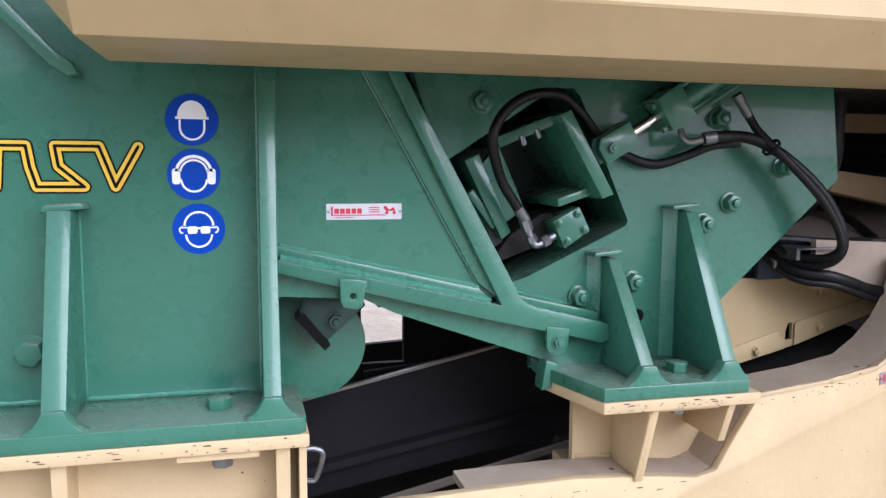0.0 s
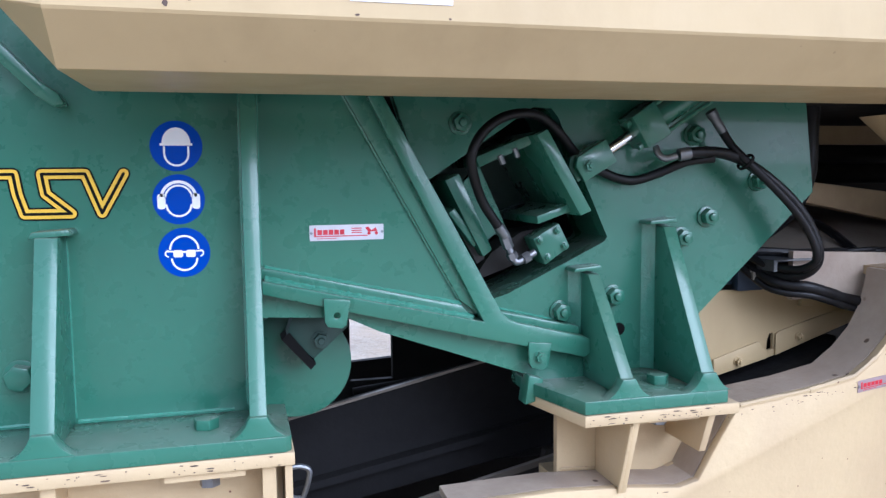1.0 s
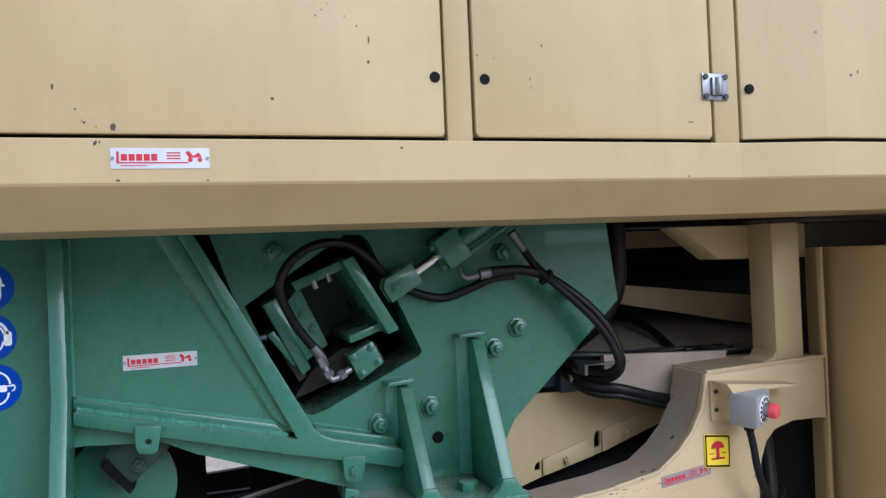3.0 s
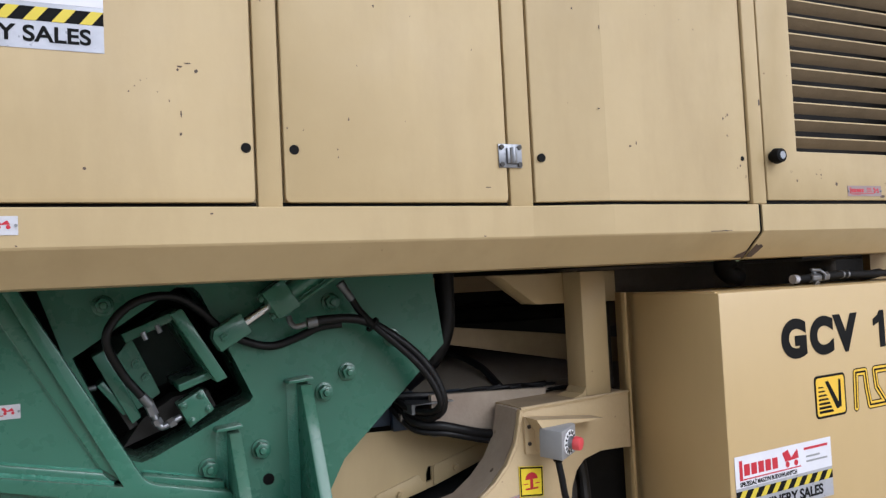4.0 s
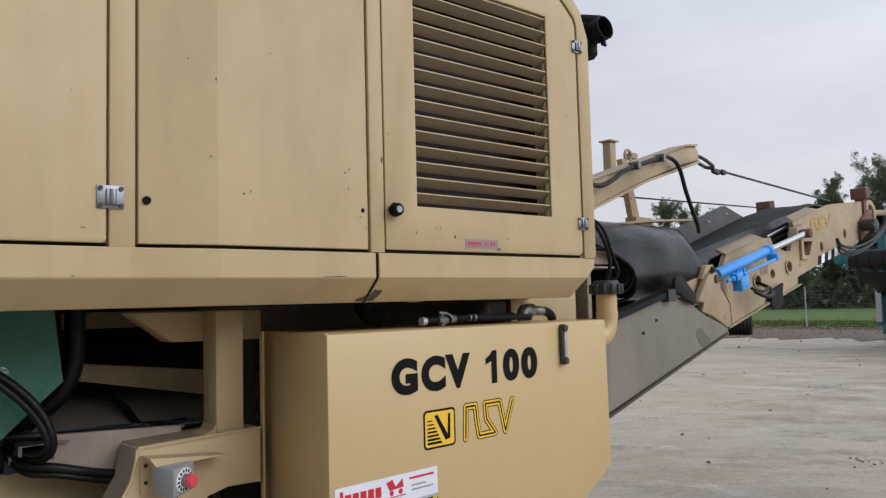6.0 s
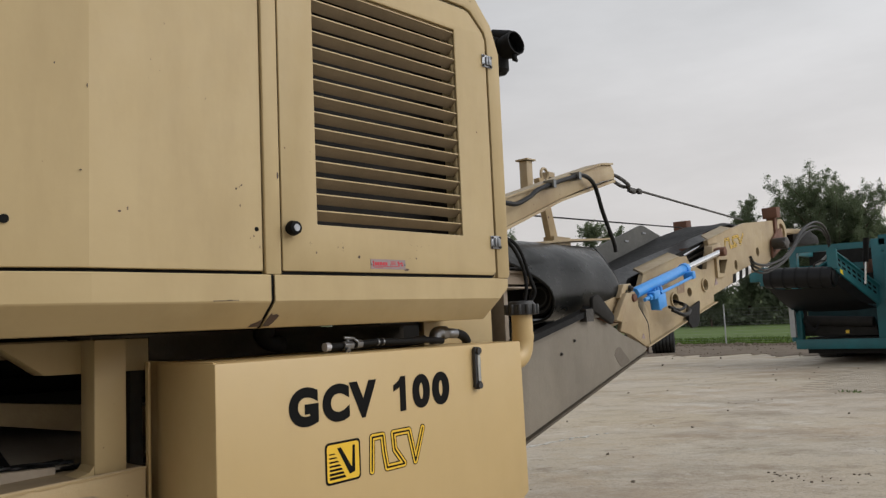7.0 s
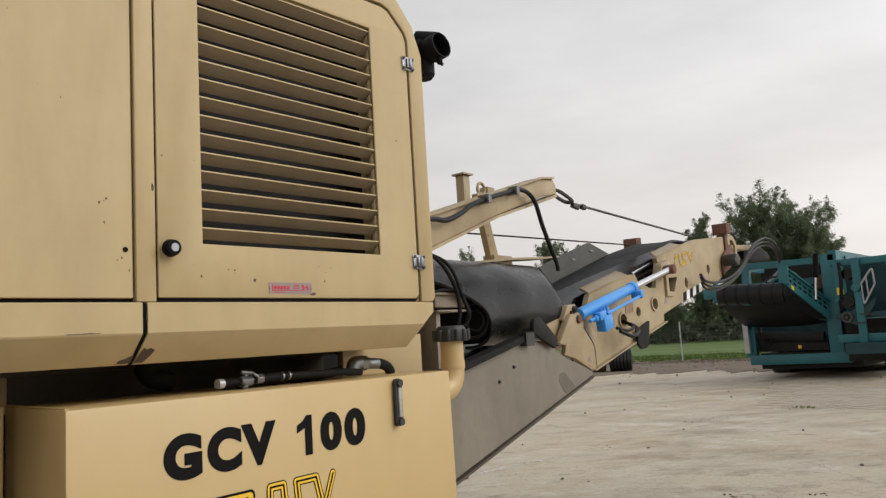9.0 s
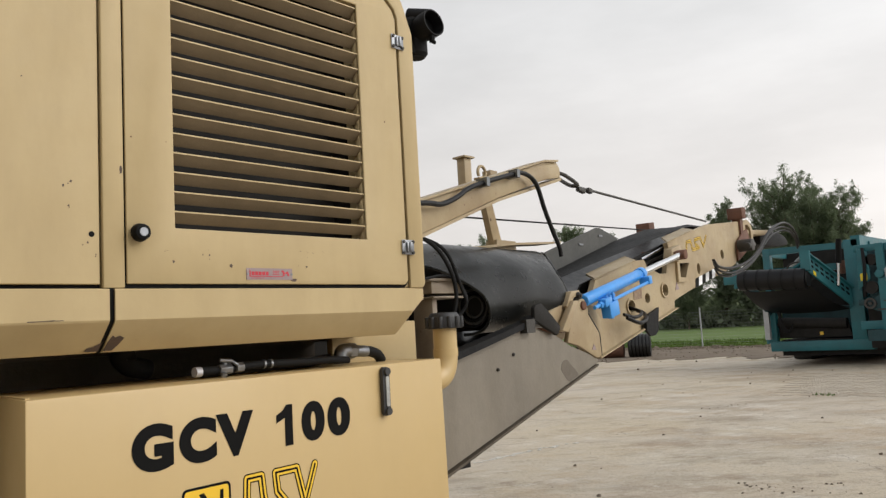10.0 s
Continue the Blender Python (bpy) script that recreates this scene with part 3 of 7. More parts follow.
tagged(new("weeds", made("weeds", tufts, GRASS)), "small tufts of weeds in the concrete joints", "weeds", kind="stuff")

# ---- crusher body: green welded steel ----
crusher = thing("jaw_crusher", (0.4, 0.2, 1.10), "freshly painted green welded steel jaw crusher body on cream supports", "crusher")
YB = 0.045  # face of the bolted side plate
part("side_panel", M().prism([(-1.6, 1.12), (0.145, 1.12), (0.145, 2.3), (-1.6, 2.3)], 0.0, 0.03), GREEN, crusher)
part("name_panel", M().prism([(0.150, 1.42), (0.655, 1.305), (0.645, 1.36), (0.38, 1.86), (0.19, 2.3), (0.150, 2.3)], 0.002, 0.03), GREEN, crusher)
low = [(0.150, 1.43), (0.92, 1.22), (0.95, 1.12), (0.79, 1.12), (0.771, 1.155), (0.42, 1.279), (0.345, 1.315)]
low += [(0.345 - 0.165 + 0.165 * math.cos(radians(a)), 1.17 + 0.155 * math.sin(radians(a))) for a in range(80, 181, 10)]
low += [(0.176, 1.05), (0.150, 1.05)]
part("arched_plate", M().prism(low, 0.010, 0.035), GREEN, crusher)
pocket = [(0.545, 1.617), (0.800, 1.785), (0.845, 1.783), (0.862, 1.765), (0.985, 1.492), (0.993, 1.474), (0.985, 1.462), (0.735, 1.345), (0.700, 1.335), (0.672, 1.345), (0.655, 1.365)]
outline = [(0.30, 2.3), (0.64, 1.28), (0.80, 1.14), (0.95, 1.125), (1.17, 1.125), (1.248, 1.267), (1.583, 1.575), (1.555, 1.80), (1.52, 2.3)]
part("bolted_plate", M().prism(outline, YB, YB + 0.04, holes=[pocket]), GREEN, crusher)
# walls of the pocket
wider = [(x + (x - 0.77) * 0.06, z + (z - 1.56) * 0.06) for x, z in pocket]
part("pocket_lining", M().prism(wider, YB + 0.041, YB + 0.20, holes=[pocket]), GREEN, crusher)
# Inside of the pocket: its shade is put into the near-black colour.
part("pocket_housing", M().prism([(0.42, 1.25), (1.2, 1.25), (1.2, 1.95), (0.42, 1.95)], YB + 0.201, 0.52, holes=[wider]), DARK, crusher, "steel inside the opening, coloured near black for shade")
part("pocket_back", M().box(0.42, 1.2, 0.521, 0.54, 1.25, 1.95), DARK, crusher, "steel behind the opening, coloured near black for shade")

# ribs: flat bars on edge
def rib_x(x0, x1, prof):
    """A rib across the plate: its outline (y, z) drawn out from x0 to x1."""
    return M().prism(prof, x0, x1, "x")


part("corner_bar", M().prism([(-0.55, 2.15), (-0.235, 1.812), (-0.205, 1.790), (-0.195, 1.770), (-0.215, 1.765), (-0.245, 1.785), (-0.58, 2.13)], -0.05, -0.001), GREEN, crusher, bevel=0.004)
part("rib", rib_x(-0.256, -0.214, [(0.0, 1.52), (-0.075, 1.515), (-0.19, 1.16), (-0.2, 1.128), (0.0, 1.128)]), GREEN, crusher, bevel=0.0025)
part("rib_cap", M().prism([(-0.27, 1.512), (-0.19, 1.518), (-0.197, 1.53), (-0.262, 1.526)], -0.07, 0.0), GREEN, crusher, bevel=0.003)
part("rib", rib_x(0.129, 0.162, [(0.0, 2.3), (-0.079, 2.3), (-0.079, 1.45), (-0.19, 1.16), (-0.2, 1.128), (0.0, 1.128)]), GREEN, crusher, bevel=0.0025)
# diagonal and lower ribs
frame_rib = [(0.162, 2.3), (0.393, 1.80), (0.652, 1.295), (0.164, 1.409), (0.164, 1.380), (0.63, 1.261), (0.87, 1.205), (0.90, 1.196), (0.918, 1.206), (0.914, 1.240), (0.90, 1.246), (0.735, 1.287), (0.712, 1.297), (0.696, 1.312), (0.428, 1.80), (0.198, 2.3)]
part("rib_frame", M().prism(frame_rib, -0.03, 0.05), GREEN, crusher, bevel=0.003)
part("backing_strip", M().prism([(0.13, 2.3), (0.346, 1.80), (0.60, 1.345), (0.655, 1.302), (0.395, 1.80), (0.164, 2.3)], -0.012, 0.0), GREEN, crusher, bevel=0.004)
part("backing_strip", M().prism([(0.162, 1.411), (0.635, 1.301), (0.605, 1.333), (0.162, 1.436)], -0.012, 0.001), GREEN, crusher, bevel=0.004)
part("backing_strip", M().prism([(0.70, 1.294), (0.90, 1.245), (0.90, 1.265), (0.70, 1.312)], -0.0, 0.045), GREEN, crusher, bevel=0.004)
for a, b, r in (((0.17, -0.002, 1.434), (0.605, -0.002, 1.334), 0.010), ((0.17, -0.014, 1.411), (0.63, -0.014, 1.304), 0.012), ((0.10, 0.0, 1.132), (-0.21, 0.0, 1.132), 0.008),
                ((-0.26, 0.0, 1.132), (-0.9, 0.0, 1.132), 0.008), ((0.128, 0.0, 1.14), (0.128, 0.0, 2.2), 0.007), ((0.163, 0.0, 1.44), (0.163, 0.0, 2.2), 0.007),
                ((0.70, 0.043, 1.314), (0.88, 0.043, 1.27), 0.006), ((0.345, -0.002, 1.80), (0.60, -0.002, 1.344), 0.005),
                ((0.78, 0.02, 1.147), (0.90, 0.02, 1.20), 0.012), ((-0.215, 0.0, 1.14), (-0.215, 0.0, 1.51), 0.006)):
    part("weld_bead", M().bead(a, b, r * 0.62, 0.005), WELD, crusher, "glossy painted weld bead")

# feet
base = M().prism([(-1.6, 0.0), (-1.6, -0.2), (0.195, -0.2), (0.207, -0.19), (0.207, 0.03), (0.0, 0.05)], 1.095, 1.127, "z")
part("foot_plate", base, GREEN, crusher, bevel=0.003)
def toe(x0, x1, z, y0, y1):
    """The flared foot of a rib: its sides sweep out to the plate's edge."""
    sweep = ((0.040, 0.0), (0.030, 0.004), (0.018, 0.013), (0.008, 0.026), (0.0, 0.042))
    return M().prism([(x0 - dx, z + dz) for dx, dz in sweep] + [(x1 + dx, z + dz) for dx, dz in reversed(sweep)], y0, y1)


for x0, x1 in ((-0.252, -0.217), (0.129, 0.161)):
    part("foot_lip", toe(x0, x1, 1.1265, -0.1995, -0.165), GREEN, crusher, bevel=0.002)
base2 = M().prism([(0.77, 0.05), (0.77, 0.0), (0.826, -0.195), (1.175, -0.195), (1.18, -0.185), (1.18, 0.12), (0.77, 0.12)], 1.110, 1.140, "z")
part("foot_plate", base2, GREEN, crusher, bevel=0.003)
part("foot_lip", M().prism([(0.755, 1.09), (0.80, 1.10), (0.80, 1.15), (0.765, 1.16)], -0.02, 0.03), GREEN, crusher, bevel=0.003)
for x0, x1, top in ((0.915, 0.946, 1.394), (1.112, 1.145, 1.502)):
    part("gusset", rib_x(x0, x1, [(YB, top), (-0.015, top - 0.004), (-0.19, 1.172), (-0.195, 1.141), (YB, 1.141)]), GREEN, crusher, bevel=0.0025)
    part("gusset_cap", M().prism([(x0 - 0.035, top + 0.002), (x1 + 0.008, top + 0.006), (x1 + 0.004, top + 0.018), (x0 - 0.03, top + 0.012)], -0.012, YB), GREEN, crusher, bevel=0.003)
    part("weld_fillet", M().prism([(x0 - 0.026, YB - 0.0005), (x0 - 0.0005, YB - 0.0005), (x0 - 0.0005, YB - 0.024), (x0 - 0.008, YB - 0.013)], 1.1405, top + 0.001, "z"), WELD, crusher, "glossy painted fillet weld")
    part("gusset_toe", toe(x0, x1, 1.1395, -0.1945, -0.162), GREEN, crusher, bevel=0.002)
for x, y, z in ((0.045, -0.10, 1.127), (1.055, -0.095, 1.140), (-0.62, -0.10, 1.127)):
    part("hold_down_bolt", M().cyl((x, y, z), (x, y, z + 0.022), 0.026, 6), GREEN, crusher, bevel=0.002)
nut = part("plate_bolt", M().hexbolt((0.62, YB, 1.746), (0, -1, 0), 0.021, 0.028), GREEN, crusher, bevel=0.0015)
for x, z in ((1.267, 1.517), (1.195, 1.466), (1.009, 1.328), (0.868, 1.296), (1.412, 1.606), (1.225, 1.722)):
    again(nut, "plate_bolt", Vector((x - 0.62, 0, z - 1.746)) - crusher.location, crusher)
part("plate_bolt", M().hexbolt((-0.31, 0.0, 1.235), (0, -1, 0), 0.026, 0.03, stud=0), GREEN, crusher, bevel=0.002)
part("through_hole", M().cyl((1.027, YB - 0.001, 1.243), (1.027, YB + 0.02, 1.243), 0.016, 20), BLACK, crusher)
# small lugs on the lower rib
for (x, y, z), hole in (((0.318, -0.045, 1.338), True), ((0.786, -0.035, 1.212), False)):
    lug = [(x - 0.028, z + 0.03), (x + 0.030, z + 0.024), (x + 0.020, z - 0.03), (x + 0.01, z - 0.037), (x - 0.02, z - 0.032), (x - 0.026, z - 0.02)]
    o = part("lug", M().prism(lug, y, y + 0.012, holes=[disc(x, z - 0.008, 0.007, n=12)] if hole else ()), GREEN, crusher, bevel=0.002)
    if not hole:
        part("lug_bolt", M().hexbolt((x, y, z - 0.006), (0, -1, 0), 0.012, 0.012), GREEN, o)
part("roller_cover", M().cyl((0.243, 0.15, 1.187), (0.243, 0.17, 1.187), 0.130, 48), GREEN, crusher, bevel=0.002)
box = [(0.215, 1.27), (0.235, 1.33), (0.345, 1.33), (0.36, 1.29), (0.275, 1.215)]
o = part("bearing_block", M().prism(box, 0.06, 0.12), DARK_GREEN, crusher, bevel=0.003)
part("block_gasket", M().prism([(0.205, 1.265), (0.222, 1.28), (0.28, 1.205), (0.268, 1.192)], 0.055, 0.125), BLACK, o)
part("block_bolt", M().hexbolt((0.292, 0.06, 1.258), (0, -1, 0), 0.016, 0.016), DARK_GREEN, o)

# toggle adjuster in the pocket
toggle = thing("toggle_adjuster", (0.75, 0.05, 1.40), "green steel adjuster box with valve block in the crusher's opening", "adjuster")
back_swing = lambda x, y, z: (x, y + 0.42 * (0.82 - x), z)  # the box's mouth lies further back towards its closed side
part("box_wall", M().prism([(0.912, 1.542), (0.803, 1.729), (0.775, 1.716), (0.884, 1.531)], -0.04, 0.30), GREEN, toggle, bevel=0.003)
part("box_wall", M().prism([(0.792, 1.724), (0.662, 1.669), (0.672, 1.645), (0.782, 1.695)], 0.0, 0.30).remap(back_swing), GREEN, toggle, bevel=0.003)
part("box_wall", M().prism([(0.590, 1.615), (0.625, 1.632), (0.706, 1.449), (0.683, 1.432)], 0.07, 0.30), GREEN, toggle, bevel=0.003)
part("box_wall", M().prism([(0.796, 1.511), (0.896, 1.545), (0.889, 1.563), (0.793, 1.530)], 0.004, 0.30), GREEN, toggle, bevel=0.003)
# Back of the box in darker green: inner shade put into the colour.
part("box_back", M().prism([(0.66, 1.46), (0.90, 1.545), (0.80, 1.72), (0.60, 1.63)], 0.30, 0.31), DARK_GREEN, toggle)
part("box_cheek", M().prism([(0.645, 1.60), (0.69, 1.655), (0.76, 1.50), (0.70, 1.46)], 0.13, 0.15), GREEN, toggle)
part("guide_bar", M().prism([(0.600, 1.538), (0.616, 1.551), (0.676, 1.464), (0.662, 1.456)], 0.08, 0.2), GREEN, toggle, bevel=0.003)
part("guide_rod", M().cyl((0.545, 0.10, 1.525), (0.60, 0.09, 1.535), 0.008, 12), ZINC, toggle)
part("shim_pack", M().prism([(0.622, 1.515), (0.640, 1.525), (0.700, 1.425), (0.680, 1.412)], 0.11, 0.22), GREASE, toggle)
for x, z in ((0.700, 1.585), (0.725, 1.545)):
    part("box_bolt", M().hexbolt((x, 0.13, z), (0, -1, 0), 0.011, 0.014), GREEN, toggle)
for x, z in ((0.712, 1.672), (0.748, 1.688)):
    part("grease_screw", M().cyl((x, 0.03, z), (x + 0.008, 0.03, z - 0.02), 0.007, 8), ZINC, toggle)
valve = part("valve_block", M().prism([(0.791, 1.476), (0.856, 1.512), (0.885, 1.455), (0.822, 1.413)], 0.022, 0.09), GREEN, toggle, bevel=0.003)
for x, z in ((0.806, 1.472), (0.850, 1.495), (0.870, 1.457), (0.827, 1.431)):
    part("valve_bolt", M().hexbolt((x, 0.022, z), (0, -1, 0), 0.008, 0.010), GREEN, valve, bevel=0.001)
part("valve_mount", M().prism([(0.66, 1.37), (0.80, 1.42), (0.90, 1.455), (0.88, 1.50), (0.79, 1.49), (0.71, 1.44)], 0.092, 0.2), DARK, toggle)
part("elbow_fitting", M().tube([(0.722, 0.03, 1.484), (0.738, 0.03, 1.444), (0.746, 0.03, 1.428), (0.758, 0.03, 1.423), (0.80, 0.035, 1.443)], 0.009, 12), ZINC, toggle, "bright plated hose elbow")
for a, b in (((0.722, 0.03, 1.484), (0.733, 0.03, 1.456)), ((0.768, 0.03, 1.427), (0.784, 0.033, 1.435)), ((0.738, 0.03, 1.444), (0.745, 0.03, 1.430))):
    part("fitting_nut", M().cyl(a, b, 0.0135, 6), ZINC, toggle)

# adjusting cylinder above the pocket
ram = thing("adjusting_cylinder", (1.05, 0.0, 1.65), "green hydraulic cylinder with bright chrome rod on the crusher plate", "cylinder")
way = Vector((1.0, 0, 0.62)).normalized()
side = Vector((-way.z, 0, way.x))
c0 = Vector((0.925, -0.005, 1.655))
lug = [tuple((c0 + way * i + side * j)[k] for k in (0, 2)) for i, j in ((-0.045, -0.028), (0.05, -0.03), (0.052, 0.03), (-0.03, 0.032), (-0.045, 0.015))]
o = part("clevis", M().prism(lug, -0.025, -0.005), GREEN, ram, bevel=0.003)
part("clevis_pin", M().hexbolt((0.912, -0.025, 1.646), (0, -1, 0), 0.012, 0.01), GREEN, o)
part("clevis", M().prism(lug, 0.015, 0.035), GREEN, ram, bevel=0.003)
part("rod", M().cyl(c0 + way * 0.03, c0 + way * 0.15, 0.014, 20), CHROME, ram, "chrome rod")
gland = [tuple((c0 + way * i + side * j)[k] for k in (0, 2)) for i, j in ((0.125, -0.042), (0.195, -0.045), (0.195, 0.045), (0.125, 0.042))]
o = part("gland_block", M().prism(gland, -0.045, 0.035), GREEN, ram, bevel=0.004)
for j in (-0.03, 0.03):
    p = c0 + way * 0.123 + side * j + Vector((0, -0.02, 0))
    part("gland_screw", M().cyl(p - way * 0.012, p, 0.009, 10), GREEN, o)
part("barrel", M().cyl(c0 + way * 0.19, c0 + way * 0.62, 0.031, 28), GREEN, ram)
part("tie_rod", M().cyl(c0 + way * 0.19 + side * 0.036 + Vector((0, -0.03, 0)), c0 + way * 0.6 + side * 0.036 + Vector((0, -0.03, 0)), 0.006, 8), GREEN, ram)
part("tie_rod", M().cyl(c0 + way * 0.19 - side * 0.036 + Vector((0, -0.03, 0)), c0 + way * 0.6 - side * 0.036 + Vector((0, -0.03, 0)), 0.006, 8), GREEN, ram)
part("hose_nipple", M().tube([(1.085, -0.02, 1.69), (1.088, -0.03, 1.672), (1.10, -0.04, 1.662), (1.125, -0.05, 1.668)], 0.008, 10), ZINC, ram)

# hoses
def hose(pts, r, label, ends=()):
    """A rubber hose with crimped fittings at the given points."""
    h = thing("hydraulic_hose", pts[-1], label, "hose", "hoses on the crusher")
    part("hose", M().tube(pts, r, 12, bumps=0.03), HOSE, h)
    for a, b, k in ends:
        part("fitting", M().cyl(a, b, r * k, 16), DULL_ZINC, h, "crimped steel fitting")
    return h


hose([(0.722, 0.028, 1.486), (0.694, 0.02, 1.522), (0.657, 0.005, 1.575), (0.622, -0.038, 1.655), (0.641, -0.038, 1.710), (0.687, -0.035, 1.749), (0.741, -0.030, 1.764), (0.797, -0.015, 1.757), (0.852, 0.010, 1.722), (0.890, 0.024, 1.685), (0.925, 0.026, 1.655), (0.969, 0.024, 1.631), (1.017, 0.022, 1.614), (1.061, 0.020, 1.612), (1.12, 0.005, 1.632), (1.17, -0.02, 1.655), (1.23, -0.04, 1.662)], 0.0112,
     "thick black rubber hydraulic hose looping over the green box", [((0.724, 0.029, 1.483), (0.704, 0.023, 1.509), 1.18)])
hose([(1.14, -0.05, 1.672), (1.19, -0.05, 1.676), (1.26, -0.03, 1.674), (1.326, -0.02, 1.655), (1.400, -0.03, 1.606), (1.462, -0.04, 1.548), (1.505, -0.045, 1.488), (1.527, -0.048, 1.430), (1.532, -0.035, 1.392), (1.525, -0.005, 1.367), (1.505, 0.035, 1.357), (1.48, 0.09, 1.37), (1.45, 0.15, 1.42)], 0.0135,
     "thick black rubber hydraulic hose looping down beside the green plate", [((1.128, -0.050, 1.669), (1.155, -0.054, 1.674), 1.12)])
hose([(1.455, 0.15, 1.40), (1.475, 0.09, 1.352), (1.498, 0.045, 1.335), (1.55, 0.012, 1.329), (1.626, 0.015, 1.307), (1.69, 0.033, 1.288), (1.82, 0.03, 1.262)], 0.0145, "thick black rubber hose running along behind the frame")
hose([(1.44, 0.15, 1.38), (1.47, 0.09, 1.330), (1.50, 0.045, 1.313), (1.56, 0.014, 1.306), (1.636, 0.02, 1.284), (1.70, 0.035, 1.265), (1.82, 0.03, 1.24)], 0.010, "thin black rubber hose running along behind the frame")
hose([(1.262, -0.006, 1.742), (1.274, -0.008, 1.726), (1.295, -0.018, 1.690), (1.335, -0.045, 1.640), (1.39, -0.052, 1.590), (1.448, -0.058, 1.532), (1.490, -0.062, 1.474), (1.511, -0.064, 1.424), (1.514, -0.052, 1.400), (1.505, -0.015, 1.380), (1.485, 0.035, 1.378), (1.46, 0.09, 1.39), (1.43, 0.15, 1.43)], 0.010,
     "thin black rubber hydraulic hose strapped to a thicker one", [((1.240, -0.006, 1.776), (1.250, -0.006, 1.762), 1.35), ((1.250, -0.006, 1.762), (1.274, -0.008, 1.726), 1.15)])
solo("cable_tie", M().pipe((1.322, -0.029, 1.655), (1.328, -0.029, 1.650), 0.0235, 0.0205, 16), BLACK, "black plastic cable tie round two hoses", "cable tie")
solo("supply_hose", M().tube([(1.66, 0.16, 1.95), (1.645, 0.15, 1.75), (1.64, 0.15, 1.62), (1.60, 0.17, 1.52), (1.52, 0.22, 1.44)], 0.032, 12), HOSE, "thick black hose hanging behind the green plate", "hose")
solo("supply_hose", M().tube([(1.60, 0.2, 1.95), (1.59, 0.2, 1.75), (1.60, 0.21, 1.60), (1.57, 0.23, 1.50), (1.50, 0.26, 1.42)], 0.028, 12), HOSE, "thick black hose hanging behind the green plate", "hose")

# ---- cream supports and chassis ----
chassis = thing("machine_chassis", (1.0, 0.2, 0.0), "cream painted steel chassis of the tracked crusher, chipped at the edges", "chassis")
prof = [(0.30, 0.905), (0.55, 0.913), (0.79, 0.918), (0.965, 0.908), (1.10, 0.893), (1.150, 0.905), (1.20, 0.99), (1.256, 1.076), (1.45, 1.098), (1.58, 1.122), (1.642, 1.165), (1.69, 1.215), (1.724, 1.274), (1.738, 1.33), (1.745, 1.372), (2.148, 1.386)]
arch = [(1.90, 0.55), (1.905, 1.05), (1.917, 1.12), (1.935, 1.165), (1.965, 1.195), (2.03, 1.213), (2.12, 1.212), (2.148, 1.208)]
plate = prof + [(2.148, 1.209)] + arch[::-1][1:] + [(0.30, 0.55)]
part("side_plate", M().prism(plate, -0.125, -0.100), CREAM_WORN, chassis, bevel=0.004)
run, under = prof[7:], []
for k, (x, z) in enumerate(run):
    (xa, za), (xb, zb) = run[max(k - 1, 0)], run[min(k + 1, len(run) - 1)]
    n = Vector((-(zb - za), xb - xa)).normalized() * 0.022
    under.append((x - n.x, z - n.y))
flange = M().prism([(x, z - 0.001) for x, z in run] + under[::-1], -0.098, 0.025)
part("top_flange", flange, FLANGE, chassis, "dusty brown-stained flange")
ledge = prof[1:8]
part("lower_flange", M().prism([(x, z - 0.001) for x, z in ledge] + [(x, z - 0.020) for x, z in reversed(ledge)], -0.098, -0.002), FLANGE, chassis, "dusty brown-stained flange")
edge = M()
for a, b in zip(prof[7:], prof[8:]):
    edge.bead((a[0], -0.124, a[1]), (b[0], -0.124, b[1]), 0.006, 0.02)
part("edge_weld", edge, CREAM_WORN, chassis, "chipped rusty edge")
part("lower_beam", M().box(-1.2, 0.20, -0.099, 0.16, 0.55, 0.875), CREAM_WORN, chassis)
part("lower_beam", M().box(0.86, 2.148, -0.099, 0.16, 0.55, 0.875), CREAM_WORN, chassis)
# Middle length near black: shade below the crusher put into its colour.
part("lower_beam", M().box(0.20, 0.859, -0.099, 0.10, 0.55, 0.64), DARK, chassis)

# bracket under the right foot
part("bracket_top", M().prism([(0.765, 0.05), (0.775, 0.0), (0.825, -0.197), (1.205, -0.197), (1.205, 0.08)], 1.083, 1.109, "z"), CREAM_WORN, chassis, bevel=0.003)
part("bracket_web", M().prism([(-0.188, 1.0825), (-0.125, 0.896), (-0.001, 0.896), (-0.001, 1.0825)], 0.943, 0.961, "x"), CREAM_WORN, chassis, bevel=0.002)
part("bracket_web", M().prism([(-0.188, 1.0825), (-0.150, 0.985), (-0.001, 0.985), (-0.001, 1.0825)], 1.132, 1.150, "x"), CREAM_WORN, chassis, bevel=0.002)
part("bracket_back", M().box(0.843, 1.24, 0.0, 0.02, 0.88, 1.0825), CREAM_WORN, chassis)
part("corner_fillet", M().prism([(1.235, 1.0), (1.235, 0.90), (1.13, 0.90), (1.155, 0.908), (1.172, 0.925), (1.185, 0.95), (1.20, 0.985)], -0.012, -0.0005), CREAM_WORN, chassis)
for p, q in (((0.941, -0.186, 1.075), (0.941, -0.128, 0.90)), ((0.963, -0.004, 0.90), (0.963, -0.004, 1.08)), ((0.85, -0.004, 0.922), (0.94, -0.004, 0.915))):
    part("edge_weld", M().bead(p, q, 0.004, 0.006), CREAM_WORN, chassis)
part("shim_bar", M().box(0.955, 1.12, -0.17, -0.03, 1.071, 1.0825), CREAM_WORN, chassis)
